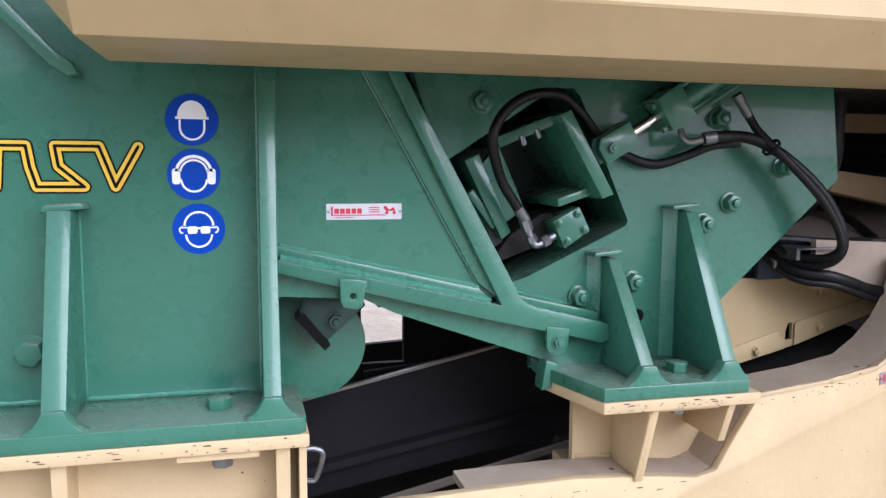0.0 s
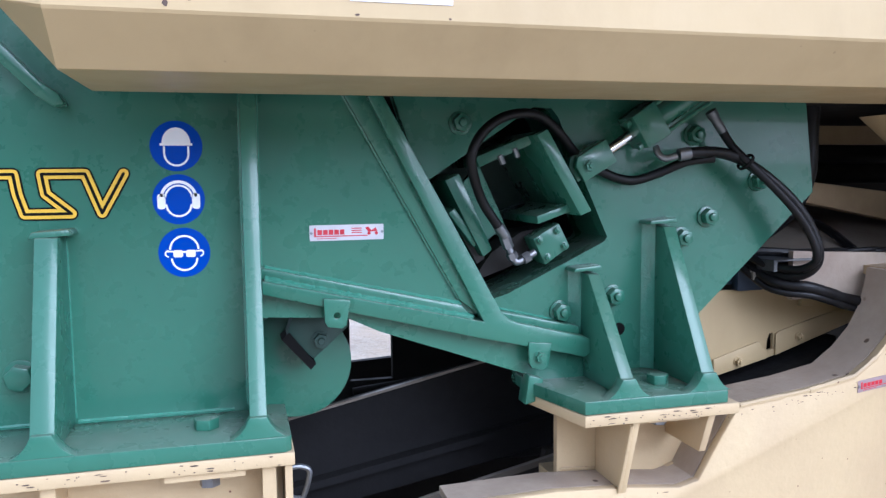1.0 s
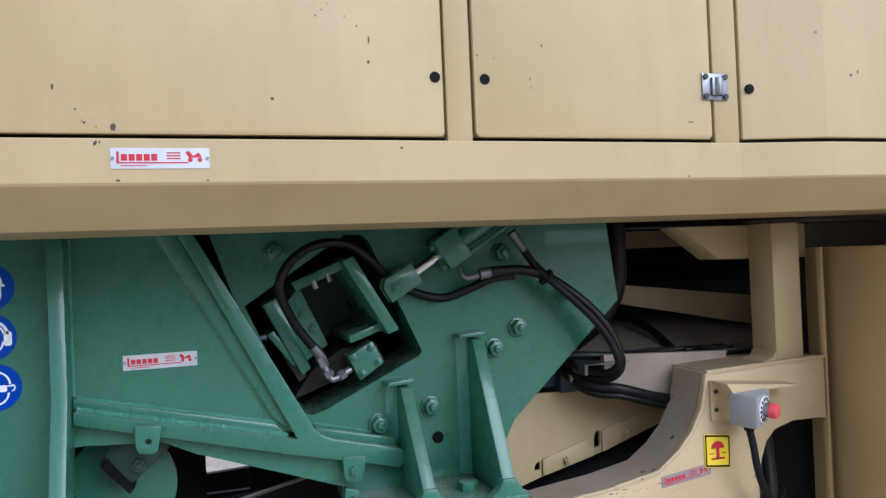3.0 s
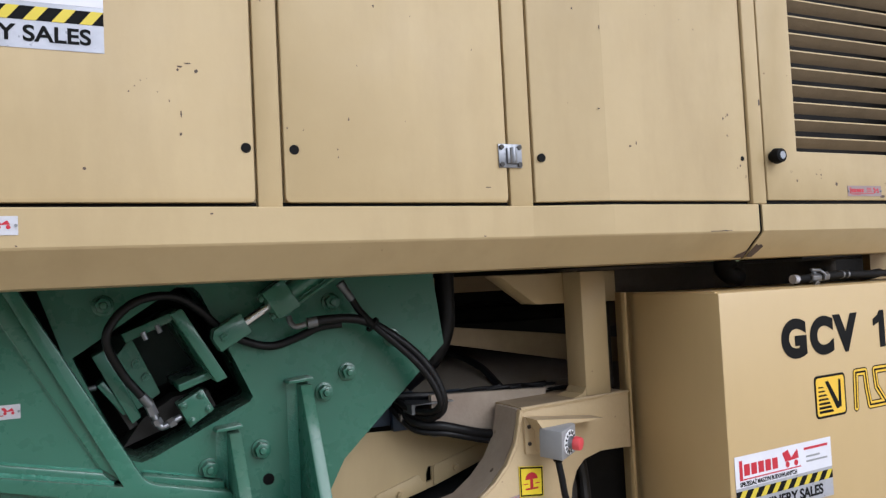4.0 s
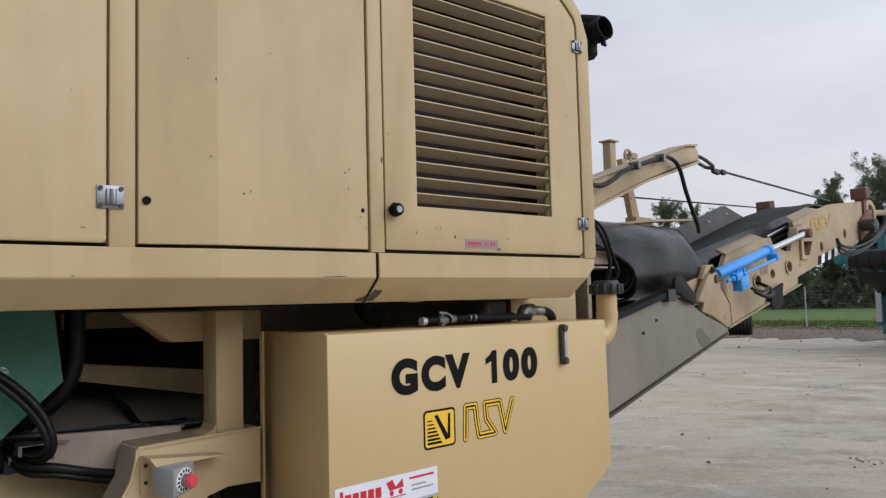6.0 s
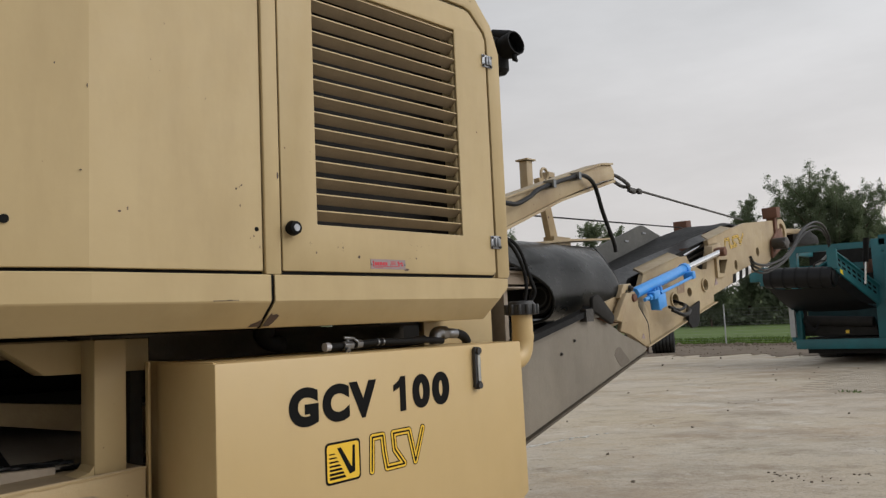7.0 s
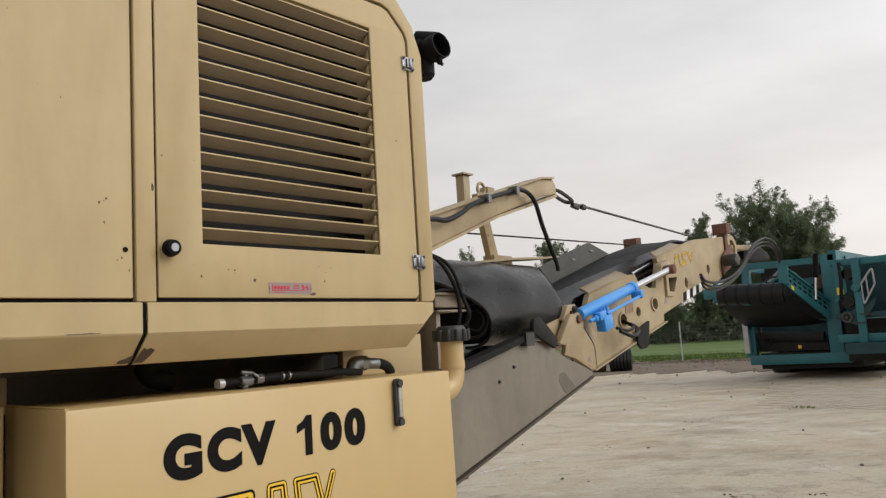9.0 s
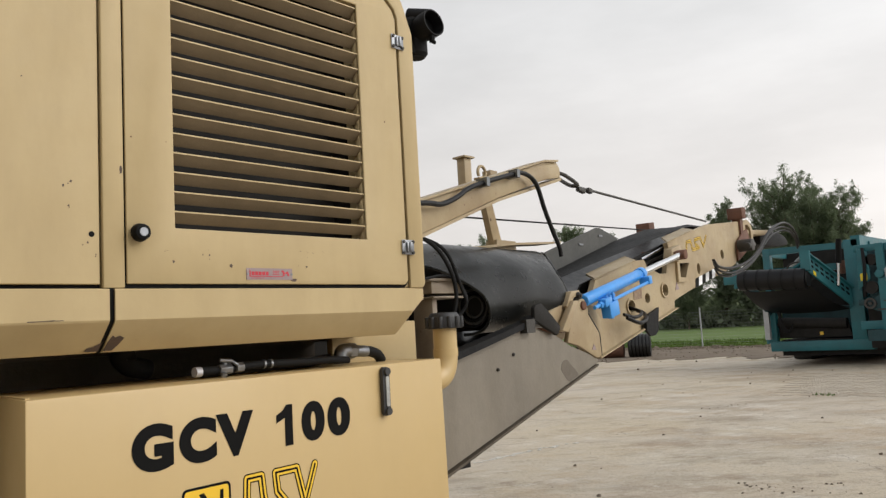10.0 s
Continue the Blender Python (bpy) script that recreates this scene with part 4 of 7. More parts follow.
part("bracket_bolt", M().cyl((1.055, -0.1, 1.045), (1.055, -0.1, 1.07), 0.02, 6).cyl((1.055, -0.1, 1.062), (1.055, -0.1, 1.071), 0.027, 18), ZINC, chassis)
# bracket under the left foot
part("bracket_top", M().box(-1.6, 0.212, -0.2, 0.06, 1.068, 1.0945), CREAM_WORN, chassis, bevel=0.003)
for x in (-0.245, 0.150, -0.75):
    part("bracket_web", M().prism([(-0.185, 1.0675), (-0.16, 0.6), (0.0, 0.6), (0.0, 1.0675)], x, x + 0.026, "x"), CREAM_WORN, chassis)
part("bracket_web", M().box(0.193, 0.207, -0.19, 0.02, 0.6, 1.0675), CREAM_WORN, chassis)
part("bracket_back", M().box(-1.6, 0.192, -0.09, -0.07, 0.6, 1.0675), CREAM_WORN, chassis)
part("shim_bar", M().box(-0.03, 0.118, -0.19, -0.1, 1.054, 1.0675), CREAM_WORN, chassis)
part("bracket_bolt", M().cyl((0.05, -0.15, 1.028), (0.05, -0.15, 1.053), 0.02, 6), ZINC, chassis)
part("grab_loop", M().tube([(0.207, -0.04, 1.005), (0.235, -0.04, 1.005), (0.252, -0.04, 0.99), (0.238, -0.04, 0.94), (0.225, -0.04, 0.935), (0.207, -0.04, 0.94)], 0.006, 8), DULL_ZINC, chassis)
# inner plate, post and cross members
inner = [(1.20, 1.0), (1.20, 1.312), (1.45, 1.300), (1.72, 1.296), (1.95, 1.30), (1.95, 1.215), (1.85, 1.19), (1.772, 1.165), (1.587, 1.105), (1.408, 1.062)]
slots = [[(1.566, 1.120), (1.586, 1.125), (1.586, 1.172), (1.574, 1.170), (1.566, 1.150)], [(1.366, 1.075), (1.384, 1.078), (1.384, 1.10), (1.374, 1.10), (1.366, 1.088)]]
o = part("inner_plate", M().prism(inner, 0.19, 0.20, holes=slots), CREAM, chassis)
part("fold_strip", M().prism([(1.39, 1.060), (1.39, 1.109), (1.405, 1.113), (1.530, 1.150), (1.540, 1.146), (1.548, 1.128), (1.562, 1.126), (1.562, 1.100), (1.408, 1.063)], 0.182, 0.1885), CREAM, o, bevel=0.002)
part("fold_strip", M().prism([(1.590, 1.107), (1.590, 1.168), (1.60, 1.176), (1.731, 1.212), (1.86, 1.240), (1.86, 1.193), (1.772, 1.166)], 0.182, 0.1885), CREAM, o, bevel=0.002)
part("tab", M().box(1.664, 1.712, 0.172, 0.1885, 1.247, 1.293), CREAM, o, bevel=0.002)
for x, z in ((1.468, 1.098), (1.668, 1.157)):
    part("plate_bolt", M().hexbolt((x, 0.182, z), (0, -1, 0), 0.011, 0.014), CREAM, o)
part("back_plate", M().prism([(1.535, 1.29), (1.535, 1.419), (1.95, 1.400), (1.95, 1.29)], 0.052, 0.072), FLANGE, chassis)
part("deck_plate", M().prism([(1.62, 0.075), (2.25, 0.075), (2.25, 0.6), (1.62, 0.6)], 1.388, 1.399, "z"), SKIRT_GREY, chassis)
part("belt_cover", M().prism([(0.10, 1.36), (0.4, 1.46), (0.8, 1.50), (0.8, 1.48), (0.4, 1.44), (0.1, 1.34)], 1.45, 2.6, "x"), SKIRT_GREY, chassis, "dusty grey sheet cover")
part("post", M().box(2.004, 2.100, -0.100, 0.0, 1.383, 1.776), CREAM, chassis, bevel=0.004)
part("post_gusset", M().prism([(1.955, 1.382), (2.0035, 1.383), (2.0035, 1.41), (1.99, 1.392)], -0.099, -0.004), CREAM, chassis)
part("deck_strip", M().prism([(1.76, 1.35), (2.148, 1.364), (2.148, 1.3875), (1.76, 1.374)], -0.098, 0.074), CREAM_DUSTY, chassis, "dusty top of the frame")
part("upper_beam", M().prism([(1.765, 1.775), (1.90, 1.677), (2.22, 1.672), (2.22, 1.775)], 0.002, 0.099), CREAM, chassis, bevel=0.003)
# The beam's right end is dark brown instead of cream.
part("upper_beam", M().prism([(2.222, 1.674), (2.62, 1.666), (2.62, 1.775), (2.222, 1.775)], 0.004, 0.099), BROWN_STEEL, chassis, "dark brown end of the beam")
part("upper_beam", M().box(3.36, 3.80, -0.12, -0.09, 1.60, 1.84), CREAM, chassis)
part("grimy_beam", M().box(2.2, 3.45, 0.10, 0.13, 1.58, 1.785), BROWN_STEEL, chassis, "dark brown beam")
part("grimy_plate", M().box(2.0, 3.45, -0.085, 0.099, 1.777, 1.786), BROWN_STEEL, chassis)
part("cross_beam", M().prism([(1.60, 1.570), (1.60, 1.622), (2.45, 1.519), (2.45, 1.406)], 0.30, 0.36), CREAM_DUSTY, chassis, bevel=0.003)
part("cross_beam", M().box(1.62, 2.6, 0.50, 0.56, 1.72, 1.78), CREAM_DUSTY, chassis)
# Near-black plate, wall and pipes fill the shaded inside of the chassis.
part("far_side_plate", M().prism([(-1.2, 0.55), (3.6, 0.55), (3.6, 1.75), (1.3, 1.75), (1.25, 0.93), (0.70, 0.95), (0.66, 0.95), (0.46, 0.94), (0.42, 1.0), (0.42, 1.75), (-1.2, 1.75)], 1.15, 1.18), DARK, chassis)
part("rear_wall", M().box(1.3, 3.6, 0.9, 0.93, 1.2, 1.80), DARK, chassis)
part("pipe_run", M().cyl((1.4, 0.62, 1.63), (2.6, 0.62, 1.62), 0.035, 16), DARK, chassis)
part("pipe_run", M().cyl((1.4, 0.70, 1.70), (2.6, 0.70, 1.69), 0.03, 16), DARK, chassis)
# Dark strip added in the gap beside the tank, for the gap's shade.
part("upright", M().box(2.17, 2.21, 0.03, 0.06, 1.33, 1.70), GREASE, chassis)
# crawler under the chassis
trk = M().prism([(-1.2, 0.30), (-1.0, 0.06), (-0.8, 0.0), (2.8, 0.0), (3.0, 0.06), (3.2, 0.30), (3.0, 0.5), (2.8, 0.549), (-0.8, 0.549), (-1.0, 0.5)], -0.095, 0.33)
part("crawler_track", trk, GREASE, chassis, "dark steel crawler track")
part("crawler_track", M().prism([(-1.2, 0.30), (-1.0, 0.06), (-0.8, 0.0), (2.8, 0.0), (3.0, 0.06), (3.2, 0.30), (3.0, 0.5), (2.8, 0.549), (-0.8, 0.549), (-1.0, 0.5)], 1.05, 1.47), GREASE, chassis)
# belts and chutes seen below the crusher
feed = thing("under_conveyor", (0.6, 0.6, 0.56), "dark rubber conveyor belt and chute sheets below the crusher", "conveyor")
part("belt", M().prism([(-0.9, 0.62), (1.9, 1.12), (1.9, 1.10), (-0.9, 0.60)], 0.30, 0.95), RUBBER, feed)
part("chute_sheet", M().prism([(-0.5, 0.84), (1.2, 1.21), (1.9, 1.24), (1.9, 1.02), (-0.5, 0.60)], 0.34, 0.36), RUBBER, feed)
part("edge_strip", M().prism([(0.0, 0.952), (0.78, 1.122), (0.78, 1.115), (0.0, 0.945)], 0.325, 0.339), SKIRT_GREY, feed, "pale worn edge")
part("edge_strip", M().prism([(0.2, 0.690), (1.1, 0.884), (1.1, 0.868), (0.2, 0.672)], 0.262, 0.278), SKIRT_GREY, feed, "pale worn edge")
part("roller_bracket", M().prism([(0.90, 0.77), (0.93, 0.86), (1.02, 0.88), (1.02, 0.78)], 0.28, 0.31), GREASE, feed)
part("belt_edge", M().prism([(1.15, 0.93), (1.45, 1.03), (1.80, 1.14), (1.80, 1.10), (1.45, 0.99), (1.15, 0.9)], 0.10, 0.3), RUBBER, feed)
# Near-black cheeks close the view and stand in for the shade down here.
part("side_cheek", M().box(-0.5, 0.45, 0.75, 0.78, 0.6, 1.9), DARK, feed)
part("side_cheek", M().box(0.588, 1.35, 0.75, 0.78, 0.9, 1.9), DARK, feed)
# Bar coloured near black to match the shade round it.
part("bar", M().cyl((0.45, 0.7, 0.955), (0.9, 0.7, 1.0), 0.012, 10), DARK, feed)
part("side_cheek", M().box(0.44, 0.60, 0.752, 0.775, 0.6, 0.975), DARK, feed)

# flaked paint along the cream edges
flakes, fr = M(), random.Random(21)
for (xa, ya, za), (xb, yb, zb), n, spread_z in (((0.83, -0.1975, 1.096), (1.20, -0.1975, 1.096), 40, 0.0105), ((-0.75, -0.2005, 1.081), (0.20, -0.2005, 1.081), 50, 0.0105), ((1.22, -0.1255, 1.045), (1.60, -0.1255, 1.10), 26, 0.010), ((0.35, -0.1255, 0.893), (1.10, -0.1255, 0.878), 26, 0.008)):
    for k in range(n):
        t_ = fr.random()
        x, z = xa + (xb - xa) * t_, za + (zb - za) * t_ + fr.uniform(-1, 1) * spread_z
        r_x, r_z = fr.choice((0.001, 0.0015, 0.002, 0.004, 0.009)), fr.uniform(0.0006, 0.0016)
        flakes.prism([(x + r_x * math.cos(a) * fr.uniform(0.6, 1.2), z + r_z * math.sin(a) * fr.uniform(0.6, 1.2)) for a in (0.3, 1.2, 2.3, 3.2, 4.2, 5.3)], ya - 0.0006, ya + 0.0002)
tagged(part("flaked_paint", flakes, CHIPPED, chassis, "flaked paint showing rusty steel"), kind="stuff")

# ---- engine canopy ----
canopy = thing("engine_canopy", (1.6, 0.4, 1.79), "cream sheet-steel engine canopy with doors and louvres, speckled with rust", "canopy")


def loft(stations, section):
    """A shell through cross-sections: stations give x, a shift in y and a lift of the low edge."""
    m, k = M(), len(section)
    for x, dy, lift in stations:
        m.v += [(x, y + dy, max(z, 1.79 + lift)) for y, z in section]
    for i in range(len(stations) - 1):
        m.f += [(i * k + j, i * k + (j + 1) % k, (i + 1) * k + (j + 1) % k, (i + 1) * k + j) for j in range(k)]
    m.f += [tuple(range(k)), tuple(reversed(range(len(m.v) - k, len(m.v))))]
    return m


SECTION = [(0.03, 1.9449), (0.003, 1.945), (0.0, 1.942), (0.0, 1.868), (0.003, 1.863), (0.080, 1.791), (0.086, 1.788), (0.38, 1.7865), (0.38, 1.80), (0.10, 1.803), (0.03, 1.88)]
part("sill", loft([(-0.215, -0.44, 0.11), (-0.205, -0.45, 0.09), (-0.135, -0.482, 0.0), (1.60, -0.482, 0.0), (1.83, -0.512, 0.0), (2.349, -0.512, 0.0)], SECTION), CREAM, canopy, smooth=6)
part("sill", loft([(2.363, -0.512, 0.0), (3.385, -0.512, 0.0), (3.40, -0.510, 0.01), (3.47, -0.495, 0.12), (3.485, -0.475, 0.14)], SECTION), CREAM, canopy, smooth=25)
on_slope = lambda x, y, z: (x, -0.5095 + (1.864 - z) * 1.042 + y, z)
part("torn_corner", M().prism([(2.363, 1.794), (2.366, 1.815), (2.372, 1.831), (2.38, 1.826), (2.39, 1.830), (2.404, 1.824), (2.396, 1.808), (2.385, 1.794)], -0.002, 0.0).remap(on_slope), CHIPPED, canopy, "bare torn corner of the sill")
part("torn_corner", M().prism([(2.315, 1.794), (2.32, 1.802), (2.335, 1.806), (2.351, 1.815), (2.351, 1.794)], -0.002, 0.0).remap(on_slope), CHIPPED, canopy)
# Black pieces set into the open seam to darken it.
part("seam_filler", loft([(2.3495, -0.506, 0.0), (2.3625, -0.506, 0.0)], SECTION), BLACK, canopy)
part("seam_backing", M().box(2.340, 2.375, -0.43, -0.41, 1.80, 1.946).box(2.345, 2.370, -0.495, -0.43, 1.87, 1.945), BLACK, canopy)
left_frame = [(-0.21, 1.946), (1.63, 1.946), (1.63, 3.08), (-0.21, 3.08)]
part("front_frame", M().prism(left_frame, -0.436, -0.416), CREAM, canopy)
louvre_hole = [(2.53, 2.105), (3.208, 2.105), (3.208, 2.905), (2.53, 2.905)]
part("front_frame", M().prism([(2.34, 1.946), (3.462, 1.946), (3.474, 1.96), (3.474, 2.865), (3.43, 2.975), (3.33, 3.08), (2.34, 3.08)], -0.490, -0.46, holes=[louvre_hole]), CREAM, canopy, bevel=0.008)
part("door", M().prism(rounded(-0.18, 0.913, 1.956, 3.05, 0.012), -0.456, -0.440), CREAM, canopy, bevel=0.004)
part("door", M().prism(rounded(0.979, 1.547, 1.956, 3.05, 0.012), -0.456, -0.440), CREAM, canopy, bevel=0.004)
# Black strips added behind the door bottoms to darken the gaps.
part("door_gasket", M().box(-0.19, 0.917, -0.4395, -0.4365, 1.9465, 1.9575), BLACK, canopy)
part("door_gasket", M().box(0.975, 1.552, -0.4395, -0.4365, 1.9465, 1.9575), BLACK, canopy)
part("door_gasket", M().prism([(1.628, -0.444), (1.83, -0.484), (2.337, -0.484), (2.337, -0.475), (1.83, -0.475), (1.628, -0.4385)], 1.9465, 1.9555, "z"), BLACK, canopy)
part("door_post", M().box(0.919, 0.973, -0.453, -0.4365, 1.9465, 3.06), CREAM, canopy, bevel=0.003)
part("door_post", M().box(1.554, 1.620, -0.455, -0.4365, 1.9465, 3.06), CREAM, canopy, bevel=0.003)
bent = M().prism([(1.627, -0.456), (1.83, -0.497), (2.333, -0.497), (2.333, -0.478), (1.83, -0.478), (1.627, -0.438)], 1.956, 3.05, "z")
part("door", bent, CREAM, canopy, bevel=0.003, smooth=6)
part("bent_backing", M().prism([(1.63, -0.438), (1.83, -0.474), (2.34, -0.474), (2.34, -0.45), (1.83, -0.45), (1.63, -0.42)], 1.946, 3.08, "z"), DARK, canopy)
part("door_post", M().box(2.338, 2.3925, -0.505, -0.4905, 1.9465, 3.06), CREAM, canopy, bevel=0.004)
corner = [(2.397, 1.957), (3.375, 1.957), (3.389, 1.971), (3.389, 2.90), (3.375, 2.93), (3.30, 2.995), (3.27, 3.003), (2.397, 3.003)]
door = part("louvred_door", M().prism(corner, -0.506, -0.496, holes=[louvre_hole]), CREAM, canopy, bevel=0.004)
# Black outline added in the groove round the louvred door to darken it.
groove_outline = [(2.392, 1.9475), (3.378, 1.9475), (3.396, 1.965), (3.396, 2.903), (3.380, 2.936), (3.304, 3.002), (3.272, 3.010), (2.392, 3.010)]
part("door_seal", M().prism(groove_outline, -0.4955, -0.4902, holes=[[(2.46, 2.04), (3.28, 2.04), (3.28, 2.96), (2.46, 2.96)]]), BLACK, canopy)
part("frame_rim", M().prism([(3.402, 1.9465), (3.462, 1.9465), (3.474, 1.96), (3.474, 2.865), (3.43, 2.975), (3.33, 3.08), (2.392, 3.08), (2.392, 3.016), (3.274, 3.016), (3.310, 3.006), (3.388, 2.940), (3.402, 2.906)], -0.5045, -0.4905), CREAM, canopy, bevel=0.004)
# Near-black box behind the slats: the opening's shade put into its colour.
part("louvre_box", M().box(2.505, 2.519, -0.455, -0.32, 2.08, 2.93).box(3.219, 3.233, -0.455, -0.32, 2.08, 2.93).box(2.505, 3.233, -0.455, -0.32, 2.066, 2.079).box(2.505, 3.233, -0.455, -0.32, 2.931, 2.944), DARK, canopy)
slat = None
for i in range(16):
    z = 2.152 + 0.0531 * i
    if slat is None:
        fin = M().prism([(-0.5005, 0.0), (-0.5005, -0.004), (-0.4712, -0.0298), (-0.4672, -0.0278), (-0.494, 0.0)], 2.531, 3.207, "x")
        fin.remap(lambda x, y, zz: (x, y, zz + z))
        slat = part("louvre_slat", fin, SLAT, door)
        # Edges and tops stay cream; the underside paint has shade in its colour.
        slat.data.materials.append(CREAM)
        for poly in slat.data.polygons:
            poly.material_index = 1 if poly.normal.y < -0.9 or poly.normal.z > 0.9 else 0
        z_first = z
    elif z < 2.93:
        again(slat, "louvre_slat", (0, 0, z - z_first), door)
part("radiator_core", M().box(2.45, 3.3, -0.33, -0.31, 2.0, 3.0), DARK, canopy)
part("louvre_jamb", M().box(2.520, 2.5305, -0.459, -0.43, 2.10, 2.91), CREAM, canopy)
part("louvre_jamb", M().box(3.2075, 3.218, -0.459, -0.43, 2.10, 2.91), CREAM, canopy)
part("end_panel", M().prism([(-0.475, 1.95), (-0.475, 2.88), (-0.40, 3.08), (1.25, 3.08), (1.25, 1.80), (-0.30, 1.80)], 3.455, 3.48, "x"), CREAM, canopy, bevel=0.006)
part("end_panel", M().box(-0.212, -0.190, -0.419, 1.25, 1.93, 3.08), CREAM, canopy)
part("rear_panel", M().box(-0.2, 3.47, 1.23, 1.25, 1.80, 3.08), CREAM, canopy)
part("roof", M().box(-0.22, 3.36, -0.44, 1.26, 3.081, 3.10), CREAM, canopy, bevel=0.006)
part("floor_pan", M().box(0.0, 3.45, -0.10, 1.22, 1.806, 1.82), DARK, canopy)
for x, z, y in ((0.896, 2.075, -0.456), (1.002, 2.074, -0.456), (1.647, 2.071, -0.4632), (2.313, 2.079, -0.497)):
    part("lock_hole", M().cyl((x, y - 0.0012, z), (x, y + 0.01, z), 0.011 if x < 2 else 0.007, 20), BLACK, canopy)
part("door_knob", M().cyl((2.423, -0.506, 2.085), (2.423, -0.520, 2.085), 0.017, 20).cyl((2.423, -0.520, 2.085), (2.423, -0.543, 2.085), 0.024, 24, r2=0.020), BLACK, canopy, "black plastic latch knob", bevel=0.002)
part("latch_key", M().cyl((2.423, -0.543, 2.085), (2.423, -0.546, 2.085), 0.011, 16), ZINC, canopy)


def hinge(x, y, z, s):
    h = part("hinge", M().box(x - 0.034 * s, x + 0.034 * s, y - 0.003, y, z - 0.030 * s, z + 0.030 * s), ZINC, canopy, "zinc hinge", bevel=0.001)
    part("hinge_barrel", M().cyl((x + 0.004, y - 0.009, z - 0.020 * s), (x + 0.004, y - 0.009, z + 0.020 * s), 0.009 * s, 14).box(x - 0.012 * s, x + 0.018 * s, y - 0.010, y - 0.003, z - 0.02 * s, z + 0.02 * s), ZINC, h, bevel=0.001)
    for i in (-0.026, 0.026):
        for j in (-0.022, 0.022):
            part("hinge_screw", M().cyl((x + i * s, y - 0.003, z + j * s), (x + i * s, y - 0.008, z + j * s), 0.0065 * s, 6), GREASE, h)


hinge(1.556, -0.4565, 2.074, 1.0)
hinge(3.392, -0.508, 2.086, 0.85)
hinge(3.392, -0.508, 2.817, 0.85)
part("exhaust_bracket", M().box(3.475, 3.57, -0.43, -0.36, 2.84, 2.97), BLACK, canopy, "black bracket")
stack = M().cyl((3.60, -0.40, 2.835), (3.60, -0.40, 2.85), 0.034, 24, r2=0.046).cyl((3.60, -0.40, 2.85), (3.60, -0.40, 2.975), 0.046, 24).cyl((3.60, -0.40, 2.975), (3.60, -0.40, 3.010), 0.046, 24, r2=0.018)
part("exhaust_stack", stack, RUBBER, canopy, "black upright exhaust stack", smooth=50)
part("exhaust_band", M().pipe((3.59, -0.385, 3.005), (3.615, -0.46, 2.985), 0.030, 0.024, 20), RUBBER, canopy)
part("exhaust_pipe", M().cyl((3.60, -0.39, 2.930), (3.60, -0.455, 2.940), 0.043, 28, r2=0.050), RUBBER, canopy, "black exhaust elbow", smooth=50)
part("exhaust_mouth", M().pipe((3.60, -0.452, 2.9395), (3.598, -0.505, 2.946), 0.052, 0.047, 32), RUBBER, canopy)
part("exhaust_bore", M().cyl((3.60, -0.456, 2.940), (3.60, -0.462, 2.941), 0.047, 28), BLACK, canopy)
part("clamp_screw", M().cyl((3.59, -0.497, 2.892), (3.588, -0.50, 2.868), 0.011, 10).cyl((3.578, -0.50, 2.872), (3.602, -0.50, 2.868), 0.007, 8), BLACK, canopy)

# rust spots and scratches on the sheet steel
spots, fr = M(), random.Random(31)
for cx, cz, y, n, sx, sz in ((2.62, 2.035, -0.506, 4, 0.016, 0.012), (2.50, 2.045, -0.506, 3, 0.004, 0.008), (2.99, 2.055, -0.506, 4, 0.03, 0.002), (2.26, 2.16, -0.497, 5, 0.012, 0.05), (2.31, 2.03, -0.497, 4, 0.012, 0.02), (0.72, 2.20, -0.456, 6, 0.03, 0.03),
                             (0.26, 1.975, -0.456, 6, 0.012, 0.012), (0.60, 2.30, -0.456, 5, 0.05, 0.05), (1.30, 2.35, -0.456, 5, 0.12, 0.10), (1.10, 2.10, -0.456, 4, 0.05, 0.03), (2.05, 2.50, -0.497, 6, 0.05, 0.12), (2.95, 2.02, -0.506, 3, 0.02, 0.01), (0.27, 1.94, -0.482, 3, 0.01, 0.002)):
    for k in range(n):
        x, z, r_ = cx + fr.gauss(0, sx), max(1.957, cz + fr.gauss(0, sz)) if y != -0.482 else cz - 0.006 * fr.random(), fr.choice((0.0008, 0.0012, 0.0016, 0.0028))
        spots.prism([(x + r_ * math.cos(a) * fr.uniform(0.5, 1.3), z + r_ * 1.3 * math.sin(a) * fr.uniform(0.5, 1.4)) for a in (0.3, 1.2, 2.3, 3.2, 4.2, 5.3)], y - 0.0005, y + 0.0002)
# larger chips: place, half width, half height, and the side's depth
for x, z, w_, h_, y in ((0.797, 2.235, 0.0042, 0.0042, -0.456), (0.781, 2.251, 0.007, 0.0018, -0.456), (0.764, 2.243, 0.006, 0.0022, -0.456), (0.760, 2.236, 0.0022, 0.0035, -0.456), (0.764, 2.142, 0.0018, 0.008, -0.456), (0.762, 2.10, 0.0026, 0.0045, -0.456),
                        (0.939, 2.409, 0.0016, 0.008, -0.453), (0.988, 2.122, 0.0018, 0.0025, -0.456), (1.49, 1.994, 0.010, 0.0012, -0.456), (0.577, 2.024, 0.0035, 0.0035, -0.456), (0.207, 2.036, 0.0025, 0.005, -0.456), (0.082, 2.03, 0.0028, 0.003, -0.456), (0.301, 1.968, 0.005, 0.0075, -0.456),
